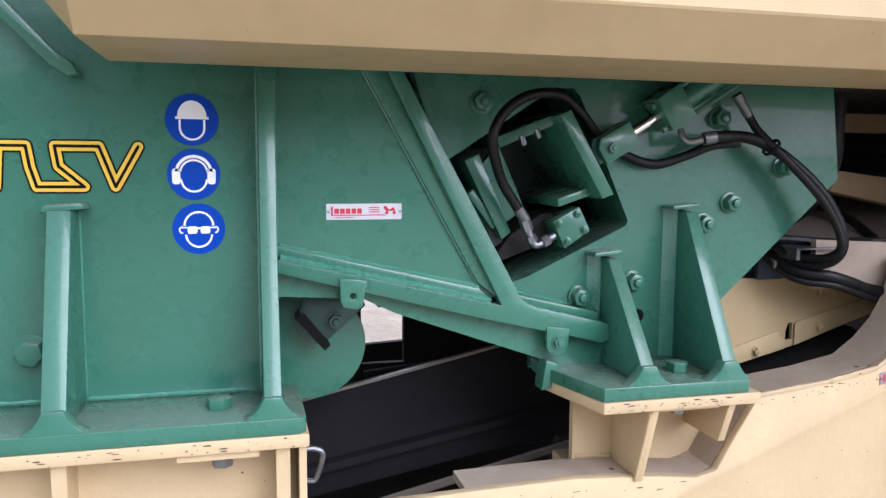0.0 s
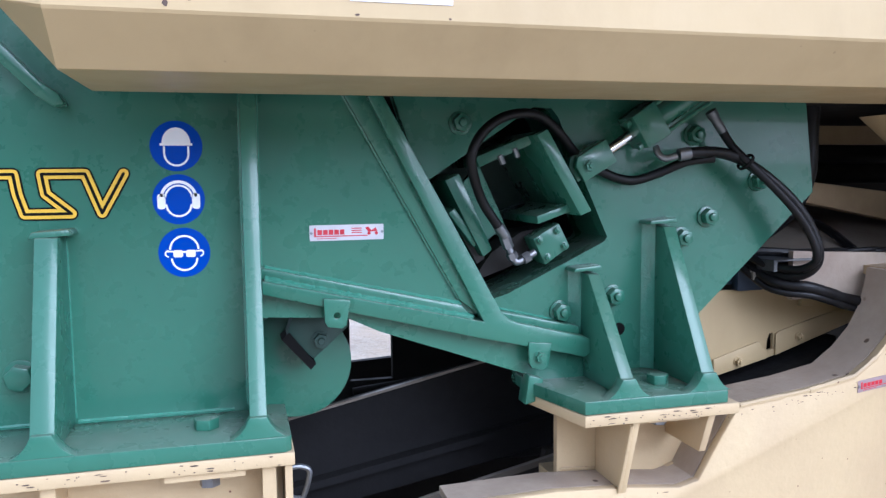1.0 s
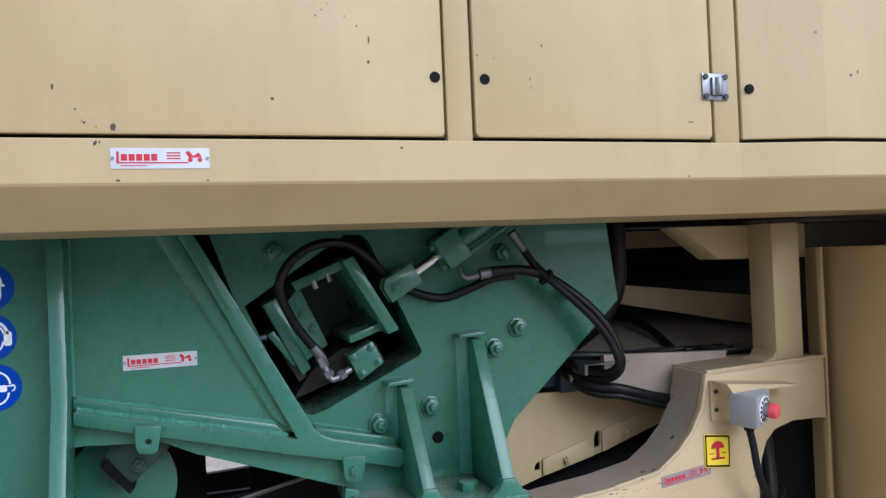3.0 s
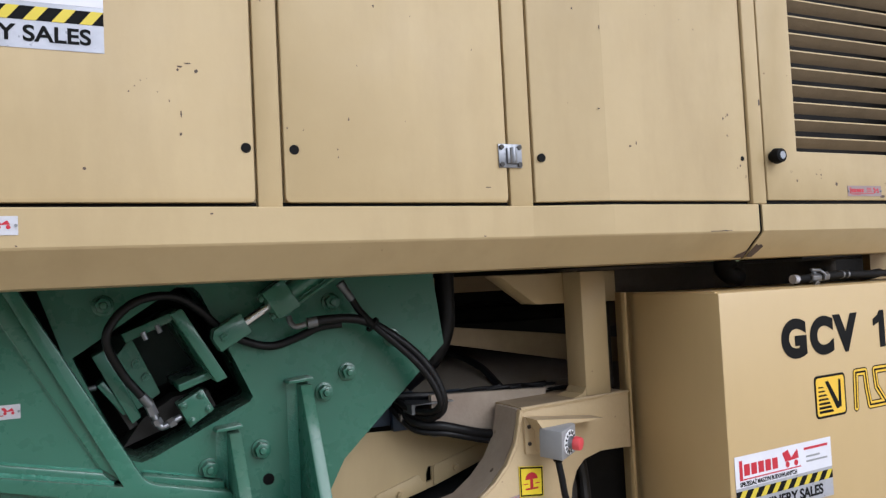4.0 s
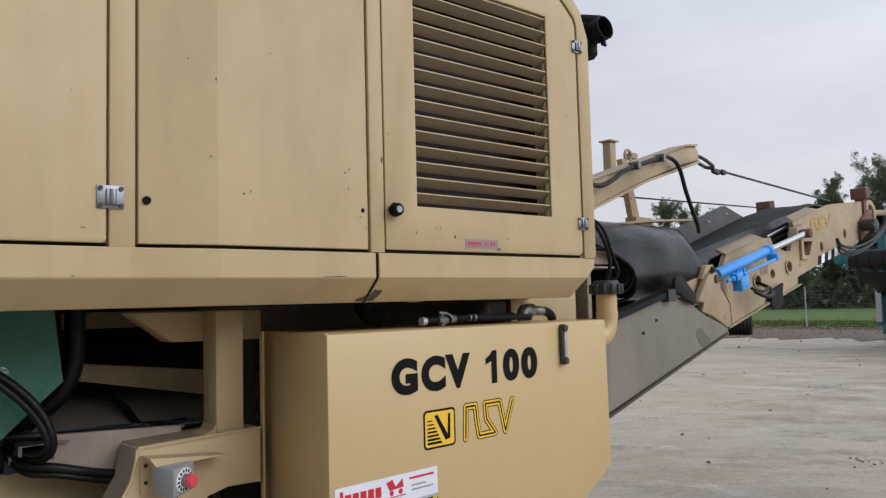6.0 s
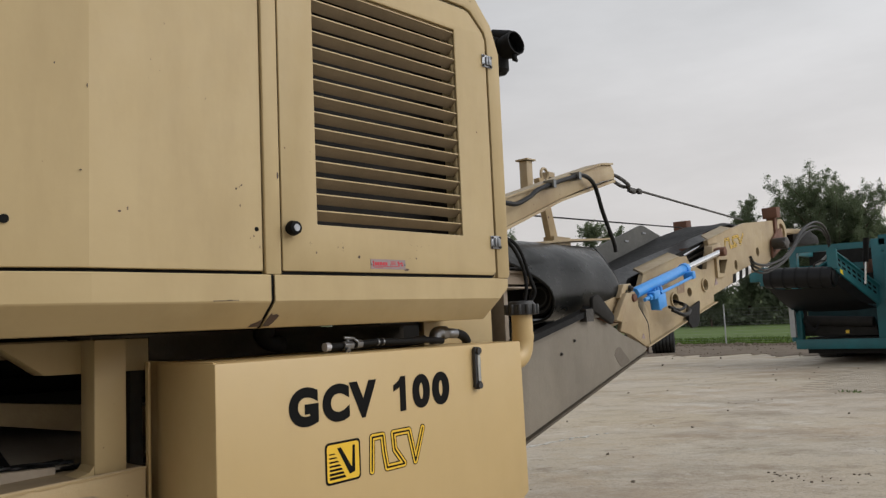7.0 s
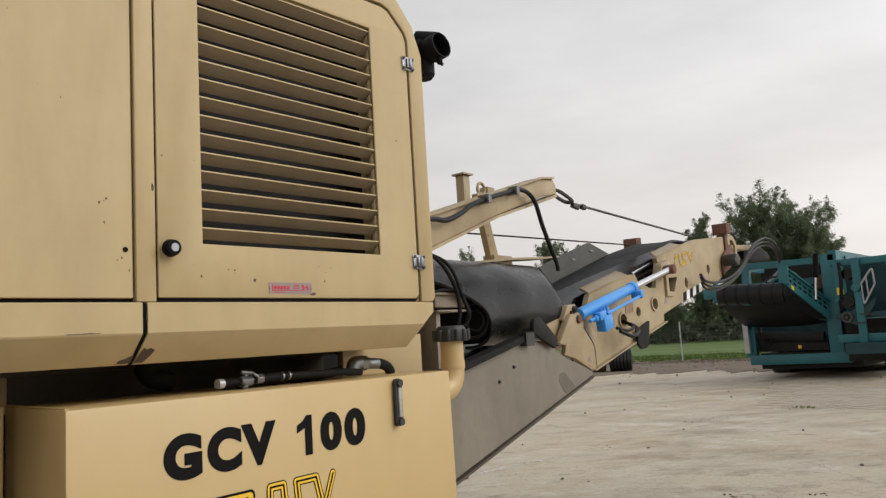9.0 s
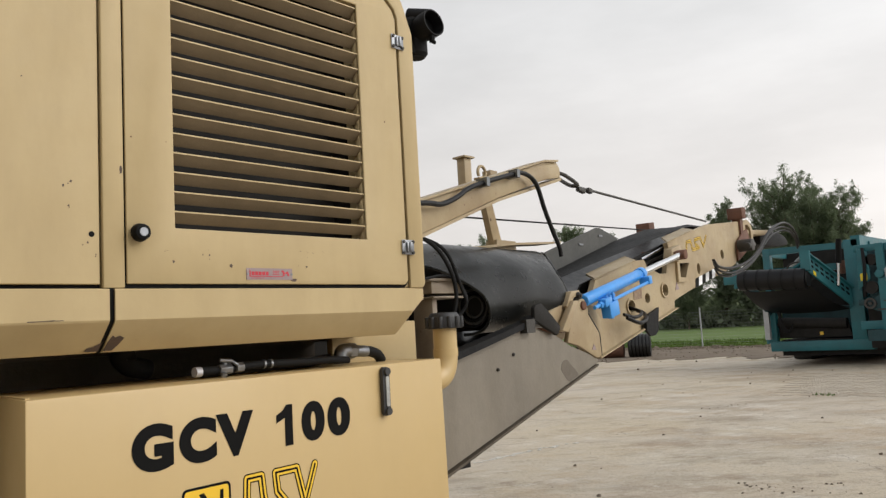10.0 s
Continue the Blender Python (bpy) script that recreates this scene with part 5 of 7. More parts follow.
                        (1.826, 2.418, 0.0016, 0.006, -0.497), (1.81, 2.20, 0.0035, 0.002, -0.497), (1.907, 2.103, 0.005, 0.003, -0.497), (1.928, 2.112, 0.0022, 0.005, -0.497), (1.752, 2.466, 0.002, 0.003, -0.4815), (0.029, 1.877, 0.004, 0.005, -0.482), (0.063, 1.885, 0.003, 0.003, -0.482), (0.308, 1.872, 0.004, 0.002, -0.482),
                        (0.456, 1.871, 0.003, 0.0015, -0.482), (0.815, 1.930, 0.004, 0.002, -0.482), (1.46, 1.871, 0.0035, 0.0018, -0.482), (2.694, 2.008, 0.0045, 0.006, -0.506), (2.522, 2.016, 0.0035, 0.004, -0.506), (2.385, 2.245, 0.004, 0.012, -0.505), (2.906, 1.970, 0.012, 0.005, -0.506)):
    spots.prism([(x + w_ * math.cos(a) * fr.uniform(0.7, 1.25), z + h_ * math.sin(a) * fr.uniform(0.7, 1.25)) for a in (0.3, 1.2, 2.3, 3.2, 4.2, 5.3)], y - 0.0005, y + 0.0002)
for xa, xb, z in ((2.16, 2.24, 1.868), (2.20, 2.22, 1.869)):
    spots.prism([(xa, z), (xb, z + 0.0015), (xb, z + 0.003), (xa, z + 0.002)], -0.5126, -0.511)
tagged(part("rust_spots", spots, CHIPPED, canopy, "small rust spots and scratches"), kind="stuff")

# ---- fuel tank ----
TY = lambda x, y: y - 0.519 + 0.07 * (x - 2.437)
tank = thing("fuel_tank", (2.9, -0.2, 0.70), "plain cream painted steel fuel tank with black model lettering", "fuel tank")
slanted = lambda x, y, z: (x + 0.125 * y * max(0.0, (3.6 - x) / 1.468), TY(x, y), z)
shape = [(2.145, 0.70), (2.9, 0.70), (3.612, 1.085), (3.604, 1.693), (2.145, 1.697)]
part("tank_body", M().prism(shape, 0.0, 0.45).remap(slanted), CREAM_NEW, tank, bevel=0.006)
part("end_plate", M().box(2.150, 2.159, 0.02, 0.545, 0.70, 1.70).remap(slanted), CREAM_NEW, tank)
part("end_flange", M().box(2.160, 2.169, -0.117, -0.097, 0.70, 1.700), CREAM_NEW, tank, bevel=0.002)
gauge = part("sight_gauge", M().prism(rounded(3.273, 3.307, 1.525, 1.685, 0.014), -0.018, -0.0005).remap(slanted), CAP_GREY, tank, "black level gauge", bevel=0.003)
part("gauge_glass", M().prism(rounded(3.284, 3.299, 1.556, 1.654, 0.004), -0.0225, -0.018).remap(slanted), GAUGE_GLASS, gauge)
for z in (1.54, 1.67):
    part("gauge_screw", M().cyl((3.29, -0.018, z), (3.29, -0.028, z), 0.013, 14).remap(slanted), CAP_GREY, gauge)
for letter, x0, x1 in (("G", 2.392, 2.506), ("C", 2.522, 2.634), ("V", 2.632, 2.756), ("0", 2.930, 3.022), ("0", 3.034, 3.130)):
    fitted(letter, x0, x1, 1.490, 1.607, BLACK, tank, slanted)


def stripes(name, parent, x0, x1, z0, z1, y, band, remap=None):
    """A folded ribbon, black with a double yellow line, as a plain emblem."""
    w, h = x1 - x0, z1 - z0
    e = band * 0.5
    path = [(x0 + e, z0 + e), (x0 + e + 0.02 * w, z1 - e), (x0 + 0.24 * w, z1 - e), (x0 + 0.26 * w, z0 + h * 0.5), (x0 + 0.30 * w, z0 + e), (x0 + 0.60 * w, z0 + e), (x0 + 0.44 * w, z0 + h * 0.5), (x0 + 0.42 * w, z1 - e), (x0 + 0.70 * w, z1 - e), (x0 + 0.80 * w, z0 + e), (x1 - e, z1 - e)]
    fix = remap or (lambda x, yy, z: (x, yy, z))
    top = None
    for layer, (k, mat) in enumerate(((1.0, BLACK), (0.74, YELLOW), (0.22, BLACK))):
        m = M()
        r, f = band * 0.5 * k, y - 0.0006 * layer
        for i, (p, q) in enumerate(zip(path, path[1:])):
            d = (Vector(q) - Vector(p)).normalized() * r
            n = Vector((-d.y, d.x))
            m.prism([tuple(Vector(p) + n), tuple(Vector(p) - n), tuple(Vector(q) - n), tuple(Vector(q) + n)], f - 0.0009 - 0.00002 * i, f - 0.0004)
        for i, p in enumerate(path):
            m.prism(disc(p[0], p[1], r, n=14), f - 0.00075 - 0.00001 * i, f - 0.0004)
        ob = part(name if layer == 0 else "emblem_line", m.remap(fix), mat, top or parent)
        top = top or ob
    return top


part("model_letter", M().prism([(2.867, 1.490), (2.896, 1.490), (2.896, 1.607), (2.873, 1.607), (2.860, 1.592), (2.836, 1.580), (2.836, 1.558), (2.867, 1.570)], -0.0014, -0.0006).remap(slanted), BLACK, tank)
stripes("ribbon_emblem", tank, 2.710, 2.988, 1.303, 1.435, 0.0, 0.026, slanted)
badge = part("square_emblem", M().prism(rounded(2.526, 2.674, 1.303, 1.430, 0.015), -0.0012, -0.0003).remap(slanted), BLACK, tank)
part("emblem_field", M().prism(rounded(2.533, 2.667, 1.310, 1.423, 0.010), -0.0018, -0.0013).remap(slanted), YELLOW, badge)
for i in range(7):
    z = 1.318 + 0.0125 * i
    bar = M().prism([(2.542, z), (2.61 - i * 0.007, z), (2.605 - i * 0.007, z + 0.008 - 0.0007 * i), (2.542, z + 0.008 - 0.0007 * i)], -0.0024, -0.0019)
    part("emblem_bar", bar.remap(slanted), BLACK, badge)
tick = M().prism([(2.575, 1.41), (2.59, 1.412), (2.635, 1.345), (2.64, 1.412), (2.65, 1.412), (2.648, 1.33), (2.625, 1.325)], -0.0024, -0.0019)
part("emblem_tick", tick.remap(slanted), BLACK, badge)


def banner(name, at, width, height, remap, label, yaw):
    """A dealer's banner: white field with red bars, a hazard stripe and a lettered foot."""
    x0, y0, z0 = at
    b = thing(name, (x0, y0 if not remap else remap(x0, y0, z0)[1], z0), label, "sign", "dealer banners")
    fix = remap or (lambda x, y, z: (x, y, z))
    part("backing", M().box(x0, x0 + width, y0 - 0.0012, y0 - 0.0003, z0, z0 + height).remap(fix), BANNER_SILVER, b)
    top = z0 + height * 0.50
    part("white_field", M().box(x0, x0 + width, y0 - 0.0018, y0 - 0.0013, top, z0 + height).remap(fix), BANNER_WHITE, b)
    red = M()
    lx = x0 + width * 0.04
    red.box(lx, lx + width * 0.03, y0 - 0.0024, y0 - 0.0019, top + height * 0.13, top + height * 0.43)
    for i in range(5):
        red.box(lx + width * (0.045 + 0.07 * i), lx + width * (0.10 + 0.07 * i), y0 - 0.0024, y0 - 0.0019, top + height * 0.18, top + height * 0.36)
    red.box(lx, lx + width * 0.62, y0 - 0.0024, y0 - 0.0019, top + height * 0.115, top + height * 0.135)
    red.prism(disc(x0 + width * 0.52, top + height * 0.20, height * 0.05, n=14), y0 - 0.0024, y0 - 0.0019)
    red.prism(disc(x0 + width * 0.61, top + height * 0.20, height * 0.05, n=14), y0 - 0.0024, y0 - 0.0019)
    red.prism([(x0 + width * 0.47, top + height * 0.40), (x0 + width * 0.53, top + height * 0.44), (x0 + width * 0.56, top + height * 0.30), (x0 + width * 0.63, top + height * 0.42), (x0 + width * 0.64, top + height * 0.27), (x0 + width * 0.5, top + height * 0.25)], y0 - 0.0024, y0 - 0.0019)
    red.box(x0 + width * 0.70, x0 + width * 0.96, y0 - 0.0024, y0 - 0.0019, top + height * 0.37, top + height * 0.41)
    part("print", red.remap(fix), RED, b)
    grey = M()
    for i, k in enumerate((0.10, 0.26)):
        grey.box(x0 + width * 0.72, x0 + width * (0.82 + k * 0.5), y0 - 0.0024, y0 - 0.0019, top + height * (0.24 - 0.08 * i), top + height * (0.27 - 0.08 * i))
    part("small_print", grey.remap(fix), GREY_PLASTIC, b)
    part("hazard_strip", M().box(x0, x0 + width, y0 - 0.0018, y0 - 0.0013, z0 + height * 0.30, z0 + height * 0.45).remap(fix), BLACK, b)
    haz = M()
    n = 9
    for i in range(n):
        a = x0 + width * (i + 0.1) / n
        haz.prism([(a, z0 + height * 0.30), (a + width * 0.45 / n, z0 + height * 0.30), (a + width * 0.9 / n, z0 + height * 0.45), (a + width * 0.45 / n, z0 + height * 0.45)], y0 - 0.0024, y0 - 0.0019)
    part("hazard_stripes", haz.remap(fix), BANNER_YELLOW, b)
    p = fix(x0 + width * 0.05, y0 - 0.0018, z0)
    lettering("MACHINERY SALES", height * 0.165, front(p[0], p[1], z0 + height * 0.08, yaw), BLACK, "lettering", b, thick=0.0011, squeeze=width / 0.42 * 1.02, depth=0.0006)
    p = fix(x0 + width * 0.04, y0 - 0.0024, z0)
    lettering("SPRZEDAŻ MASZYN BUDOWLANYCH", height * 0.07, front(p[0], p[1], top + height * 0.02, yaw), BLACK, "lettering", b, thick=0.0004, squeeze=width / 0.42 * 0.82, depth=0.0004)
    return b


banner("dealer_banner", (2.165, 0.0, 1.075), 0.418, 0.172, slanted, "white and silver dealer banner with hazard stripe on the cream tank", math.atan(0.07))
banner("dealer_banner", (0.172, -0.456, 2.258), 0.448, 0.185, None, "white and silver dealer banner with hazard stripe on a canopy door", 0.0)

# filler pipe and the fittings on the tank
filler = thing("filler_pipe", (3.62, -0.36, 1.60), "cream filler pipe elbow with black screw cap beside the tank", "filler pipe")
part("pipe", M().tube([(3.58, -0.38, 1.612), (3.625, -0.38, 1.613), (3.665, -0.38, 1.628), (3.688, -0.38, 1.662), (3.695, -0.38, 1.71), (3.695, -0.38, 1.80)], 0.045, 24).pipe((3.695, -0.38, 1.695), (3.695, -0.38, 1.725), 0.0475, 0.040, 24), CREAM_NEW, filler)
cap = M().cyl((3.695, -0.38, 1.80), (3.695, -0.38, 1.845), 0.066, 28).cyl((3.695, -0.38, 1.845), (3.695, -0.38, 1.86), 0.060, 28, r2=0.05)
cap_ob = part("cap", cap, CAP_GREY, filler, "black ribbed plastic cap", bevel=0.002)
rib = M().cyl((3.695 + 0.066, -0.38, 1.803), (3.695 + 0.066, -0.38, 1.845), 0.010, 10)
rib_ob = part("cap_rib", rib, CAP_GREY, cap_ob, bevel=0.002)
for i in range(1, 12):
    a = 2 * math.pi * i / 12
    again(rib_ob, "cap_rib", (0.066 * math.cos(a) - 0.066, 0.066 * math.sin(a), 0), cap_ob)
lines = thing("tank_hoses", (2.9, -0.33, 1.70), "black suction hoses with plated taps lying on the tank", "hose")
part("hose", M().tube([(2.685, -0.34, 1.718), (2.75, -0.34, 1.718), (2.82, -0.34, 1.722), (2.91, -0.34, 1.724), (3.02, -0.34, 1.721), (3.168, -0.335, 1.719), (3.26, -0.32, 1.712)], 0.0125, 12), RUBBER, lines)
part("hose", M().tube([(2.70, -0.325, 1.714), (2.80, -0.31, 1.714), (2.95, -0.30, 1.716), (3.10, -0.28, 1.714), (3.24, -0.24, 1.72)], 0.016, 12), RUBBER, lines)
part("white_band", M().cyl((2.668, -0.342, 1.717), (2.688, -0.340, 1.717), 0.0145, 16), SILVER, lines)
part("hose", M().tube([(2.62, -0.16, 1.73), (2.56, -0.17, 1.745), (2.53, -0.18, 1.775), (2.56, -0.19, 1.79)], 0.03, 12), RUBBER, lines)
part("tap", M().cyl((2.744, -0.345, 1.718), (2.785, -0.345, 1.719), 0.0165, 6).cyl((2.765, -0.345, 1.72), (2.765, -0.345, 1.745), 0.007, 10).cyl((2.745, -0.350, 1.746), (2.785, -0.352, 1.742), 0.006, 8).cyl((2.785, -0.352, 1.742), (2.80, -0.36, 1.728), 0.005, 8).cyl((2.80, -0.345, 1.721), (2.825, -0.345, 1.722), 0.016, 6).cyl((2.75, -0.36, 1.705), (2.748, -0.37, 1.700), 0.009, 8), ZINC, lines, bevel=0.001)
for x in (2.900, 2.925):
    part("ferrule", M().cyl((x, -0.34, 1.724), (x + 0.007, -0.34, 1.724), 0.0142, 14), ZINC, lines)
part("elbow", M().tube([(3.262, -0.28, 1.70), (3.262, -0.28, 1.725), (3.272, -0.28, 1.742), (3.30, -0.28, 1.744)], 0.025, 16).cyl((3.296, -0.28, 1.743), (3.325, -0.28, 1.740), 0.028, 6).cyl((3.33, -0.28, 1.740), (3.382, -0.28, 1.736), 0.020, 16), ZINC, lines, "grey cast elbow", bevel=0.002)
part("hose", M().tube([(3.375, -0.28, 1.737), (3.41, -0.275, 1.733), (3.45, -0.265, 1.720), (3.48, -0.25, 1.70)], 0.019, 14), RUBBER, lines)

# ---- emergency stop, signs, plates ----
stop = thing("stop_button", (1.83, -0.127, 1.22), "grey emergency stop box with faded red button on an angled bracket", "stop button")
part("bracket", M().prism([(1.752, 1.352), (1.99, 1.330), (1.885, 1.326), (1.79, 1.30)], -0.20, -0.1275), CREAM_WORN, stop)
part("bracket_plate", M().prism([(1.750, 1.352), (1.88, 1.338), (1.80, 1.235), (1.750, 1.243)], -0.135, -0.1275), CREAM_WORN, stop, bevel=0.002)
part("bracket_plate", M().prism([(-0.1275, 1.345), (-0.205, 1.325), (-0.205, 1.24), (-0.1275, 1.25)], 1.785, 1.791, "x"), CREAM_WORN, stop)
for z in (1.322, 1.272):
    part("bracket_bolt", M().cyl((1.764, -0.135, z), (1.764, -0.1385, z), 0.006, 12), GREASE, stop)
turn = pose(0, 0, 0, 5, -6, 30)
sc = Vector((1.824, -0.195, 1.285))
boxm = M().obox(sc, (0.094, 0.075, 0.088), turn)
part("housing", boxm, GREY_PLASTIC, stop, bevel=0.006)
fwd = turn.to_3x3() @ Vector((0, -1, 0))
face = sc + fwd * 0.0375
ringm = M().cyl(face, face + fwd * 0.003, 0.036, 32)
o = part("label_ring", ringm, WHITE, stop, "white ring with worn print")
up, rt = turn.to_3x3() @ Vector((0, 0, 1)), turn.to_3x3() @ Vector((1, 0, 0))
ticks = M()
for i in range(14):
    a = 2 * math.pi * i / 14
    c = face + fwd * 0.0036 + 0.0285 * (math.cos(a) * rt + math.sin(a) * up)
    ticks.obox(c, (0.006, 0.001, 0.010), turn @ Matrix.Rotation(-a + math.pi / 2, 4, "Y"))
part("ring_print", ticks, BLACK, o)
part("collar", M().cyl(face + fwd * 0.003, face + fwd * 0.016, 0.019, 24), ZINC, stop)
part("button", M().cyl(face + fwd * 0.016, face + fwd * 0.038, 0.0205, 28, r2=0.019), BUTTON_RED, stop, "faded red mushroom button", bevel=0.003)
part("cable_gland", M().cyl(sc - up * 0.044, sc - up * 0.064, 0.014, 14), BLACK, stop)
part("cable", M().tube([sc - up * 0.06, (1.828, -0.20, 1.18), (1.838, -0.20, 1.12), (1.865, -0.19, 1.06), (1.91, -0.17, 1.015), (1.96, -0.14, 1.00), (2.02, -0.08, 1.01)], 0.010, 10), RUBBER, stop)
ys = thing("stop_sign", (1.767, -0.126, 1.11), "yellow square emergency stop sign with red symbol on the cream frame", "sign")
part("sign_plate", M().prism([(1.727, 1.118), (1.808, 1.110), (1.810, 1.199), (1.727, 1.208)], -0.1285, -0.1265), BRIGHT_YELLOW, ys)
part("sign_border", M().prism([(1.729, 1.120), (1.806, 1.112), (1.808, 1.197), (1.729, 1.206)], -0.1292, -0.1286, holes=[[(1.733, 1.124), (1.802, 1.117), (1.804, 1.193), (1.733, 1.201)]]), BLACK, ys)
sym = M().prism(disc(1.768, 1.166, 0.021, 0.020, n=16, a0=0.0, a1=math.pi), -0.1294, -0.1287).box(1.763, 1.773, -0.1294, -0.1287, 1.137, 1.166).box(1.746, 1.790, -0.1294, -0.1287, 1.136, 1.141).box(1.740, 1.756, -0.1294, -0.1287, 1.152, 1.155).box(1.781, 1.796, -0.1294, -0.1287, 1.151, 1.154)
part("symbol", sym, RED, ys)


def nameplate(x0, x1, z0, z1, y, label, tilt=0.0):
    """A small riveted maker's plate with red bars for its print."""
    w, h = x1 - x0, z1 - z0
    fix = lambda x, yy, z: (x, yy, z + tilt * (x - x0))
    t = thing("nameplate", (x0, y, z0), label, "nameplate", "small dealer plates")
    part("plate", M().box(x0, x1, y - 0.0015, y - 0.0002, z0, z1).remap(fix), SILVER_DUSTY if tilt or x0 > 2.5 else SILVER, t)
    red = M()
    f0, f1 = y - 0.0022, y - 0.0016
    red.box(x0 + w * 0.06, x0 + w * 0.085, f0, f1, z0 + h * 0.3, z0 + h * 0.82)
    for i in range(5):
        red.box(x0 + w * (0.105 + 0.075 * i), x0 + w * (0.165 + 0.075 * i), f0, f1, z0 + h * 0.38, z0 + h * 0.70)
    red.box(x0 + w * 0.06, x0 + w * 0.78, f0, f1, z0 + h * 0.25, z0 + h * 0.31)
    for i in range(3):
        red.box(x0 + w * 0.56, x0 + w * 0.70, f0, f1, z0 + h * (0.45 + 0.14 * i), z0 + h * (0.51 + 0.14 * i))
    red.prism(disc(x0 + w * 0.80, z0 + h * 0.42, h * 0.11, n=12), f0, f1).prism(disc(x0 + w * 0.90, z0 + h * 0.42, h * 0.11, n=12), f0, f1)
    red.prism([(x0 + w * 0.75, z0 + h * 0.78), (x0 + w * 0.79, z0 + h * 0.86), (x0 + w * 0.83, z0 + h * 0.6), (x0 + w * 0.89, z0 + h * 0.78), (x0 + w * 0.92, z0 + h * 0.55), (x0 + w * 0.79, z0 + h * 0.52)], f0, f1)
    red.box(x0 + w * 0.10, x0 + w * 0.36, f0, f1, z0 + h * 0.12, z0 + h * 0.16)
    part("print", red.remap(fix), RED, t)
    for k in (0.022, 0.978):
        part("rivet", M().cyl((x0 + w * k, y - 0.0015, z0 + h / 2), (x0 + w * k, y - 0.004, z0 + h / 2), 0.003, 10).remap(fix), ZINC, t)


nameplate(0.268, 0.430, 1.488, 1.522, 0.002, "silver plate with red print on the green panel")
nameplate(0.297, 0.460, 1.892, 1.928, -0.482, "silver plate with red print on the canopy sill")
nameplate(1.590, 1.745, 1.080, 1.110, -0.125, "dusty silver plate with red print on the cream frame", tilt=0.12)
nameplate(2.742, 2.900, 1.970, 2.003, -0.506, "faded plate with red print on the louvred door")

stripes("ribbon_emblem", crusher, -0.372, -0.088, 1.545, 1.650, 0.0, 0.026)
SIGNS = ((0.002, 1.692), (0.003, 1.583), (0.010, 1.473))
for n, (x, z) in enumerate(SIGNS):
    s = thing("safety_sign", (x, 0.0, z - 0.052), ("round blue sign with white helmet on green steel", "round blue sign with white ear defenders on green steel", "round blue sign with white goggles on green steel")[n], "sign", "blue safety signs")
    part("disc", M().prism(disc(x, z, 0.0515), -0.0012, -0.0002), SIGN_BLUE, s)
    wm = M()
    y0, y1 = -0.0019, -0.0013
    if n == 0:
        wm.prism(disc(x, z + 0.006, 0.028, 0.032, n=20, a0=0, a1=math.pi), y0, y1)
        wm.box(x - 0.032, x + 0.032, y0, y1, z + 0.001, z + 0.006)
        wm.prism(arc(x, z - 0.016, 0.0255, 0.004, math.pi, 2 * math.pi), y0, y1)
        wm.box(x - 0.0255, x - 0.0215, y0, y1, z - 0.016, z).box(x + 0.0215, x + 0.0255, y0, y1, z - 0.016, z)
    elif n == 1:
        wm.prism(arc(x, z + 0.002, 0.037, 0.006, 0.1, math.pi - 0.1), y0, y1)
        wm.prism(arc(x, z + 0.002, 0.0285, 0.004, 0.1, math.pi - 0.1), y0, y1)
        wm.prism(rounded(x - 0.042, x - 0.026, z - 0.02, z + 0.012, 0.006), y0, y1).prism(rounded(x + 0.026, x + 0.042, z - 0.02, z + 0.012, 0.006), y0, y1)
        wm.prism(arc(x, z - 0.010, 0.0265, 0.004, math.pi, 2 * math.pi), y0, y1)
    else:
        wm.prism(arc(x, z + 0.006, 0.030, 0.004, 0, math.pi), y0, y1).prism(arc(x, z - 0.012, 0.027, 0.004, math.pi, 2 * math.pi), y0, y1)
        wm.prism(rounded(x - 0.022, x - 0.003, z - 0.010, z + 0.005, 0.004), y0, y1).prism(rounded(x + 0.003, x + 0.022, z - 0.010, z + 0.005, 0.004), y0, y1)
        wm.box(x - 0.034, x - 0.022, y0, y1, z + 0.001, z + 0.004).box(x + 0.022, x + 0.034, y0, y1, z + 0.001, z + 0.004).box(x - 0.003, x + 0.003, y0, y1, z - 0.001, z + 0.003)
        wm.prism(arc(x - 0.031, z - 0.002, 0.008, 0.003, math.pi / 2, math.pi * 1.5, 10), y0, y1).prism(arc(x + 0.031, z - 0.002, 0.008, 0.003, -math.pi / 2, math.pi / 2, 10), y0, y1)
    part("symbol", wm, WHITE, s)

# clutter behind the frame
for pts, r in (([(1.30, 0.16, 1.39), (1.45, 0.12, 1.415), (1.62, 0.10, 1.405), (1.80, 0.12, 1.398), (2.0, 0.13, 1.40)], 0.012), ([(1.62, 0.12, 1.40), (1.75, 0.15, 1.405), (1.88, 0.12, 1.40), (1.98, 0.10, 1.397)], 0.009),
               ([(1.70, 0.5, 1.53), (1.78, 0.42, 1.51), (1.84, 0.30, 1.46), (1.86, 0.2, 1.40)], 0.013), ([(1.8, 0.13, 1.40), (1.86, 0.10, 1.405), (1.93, 0.14, 1.40), (1.99, 0.11, 1.402)], 0.008),
               ([(1.70, 0.14, 1.398), (1.82, 0.10, 1.41), (1.90, 0.13, 1.405), (2.02, 0.10, 1.40)], 0.008), ([(1.75, 0.09, 1.397), (1.86, 0.14, 1.402), (1.96, 0.08, 1.398)], 0.007)):
    solo("electric_cable", M().tube(pts, r, 8), HOSE, "black electric cable lying on the chassis deck", "cable", "cables on the deck")
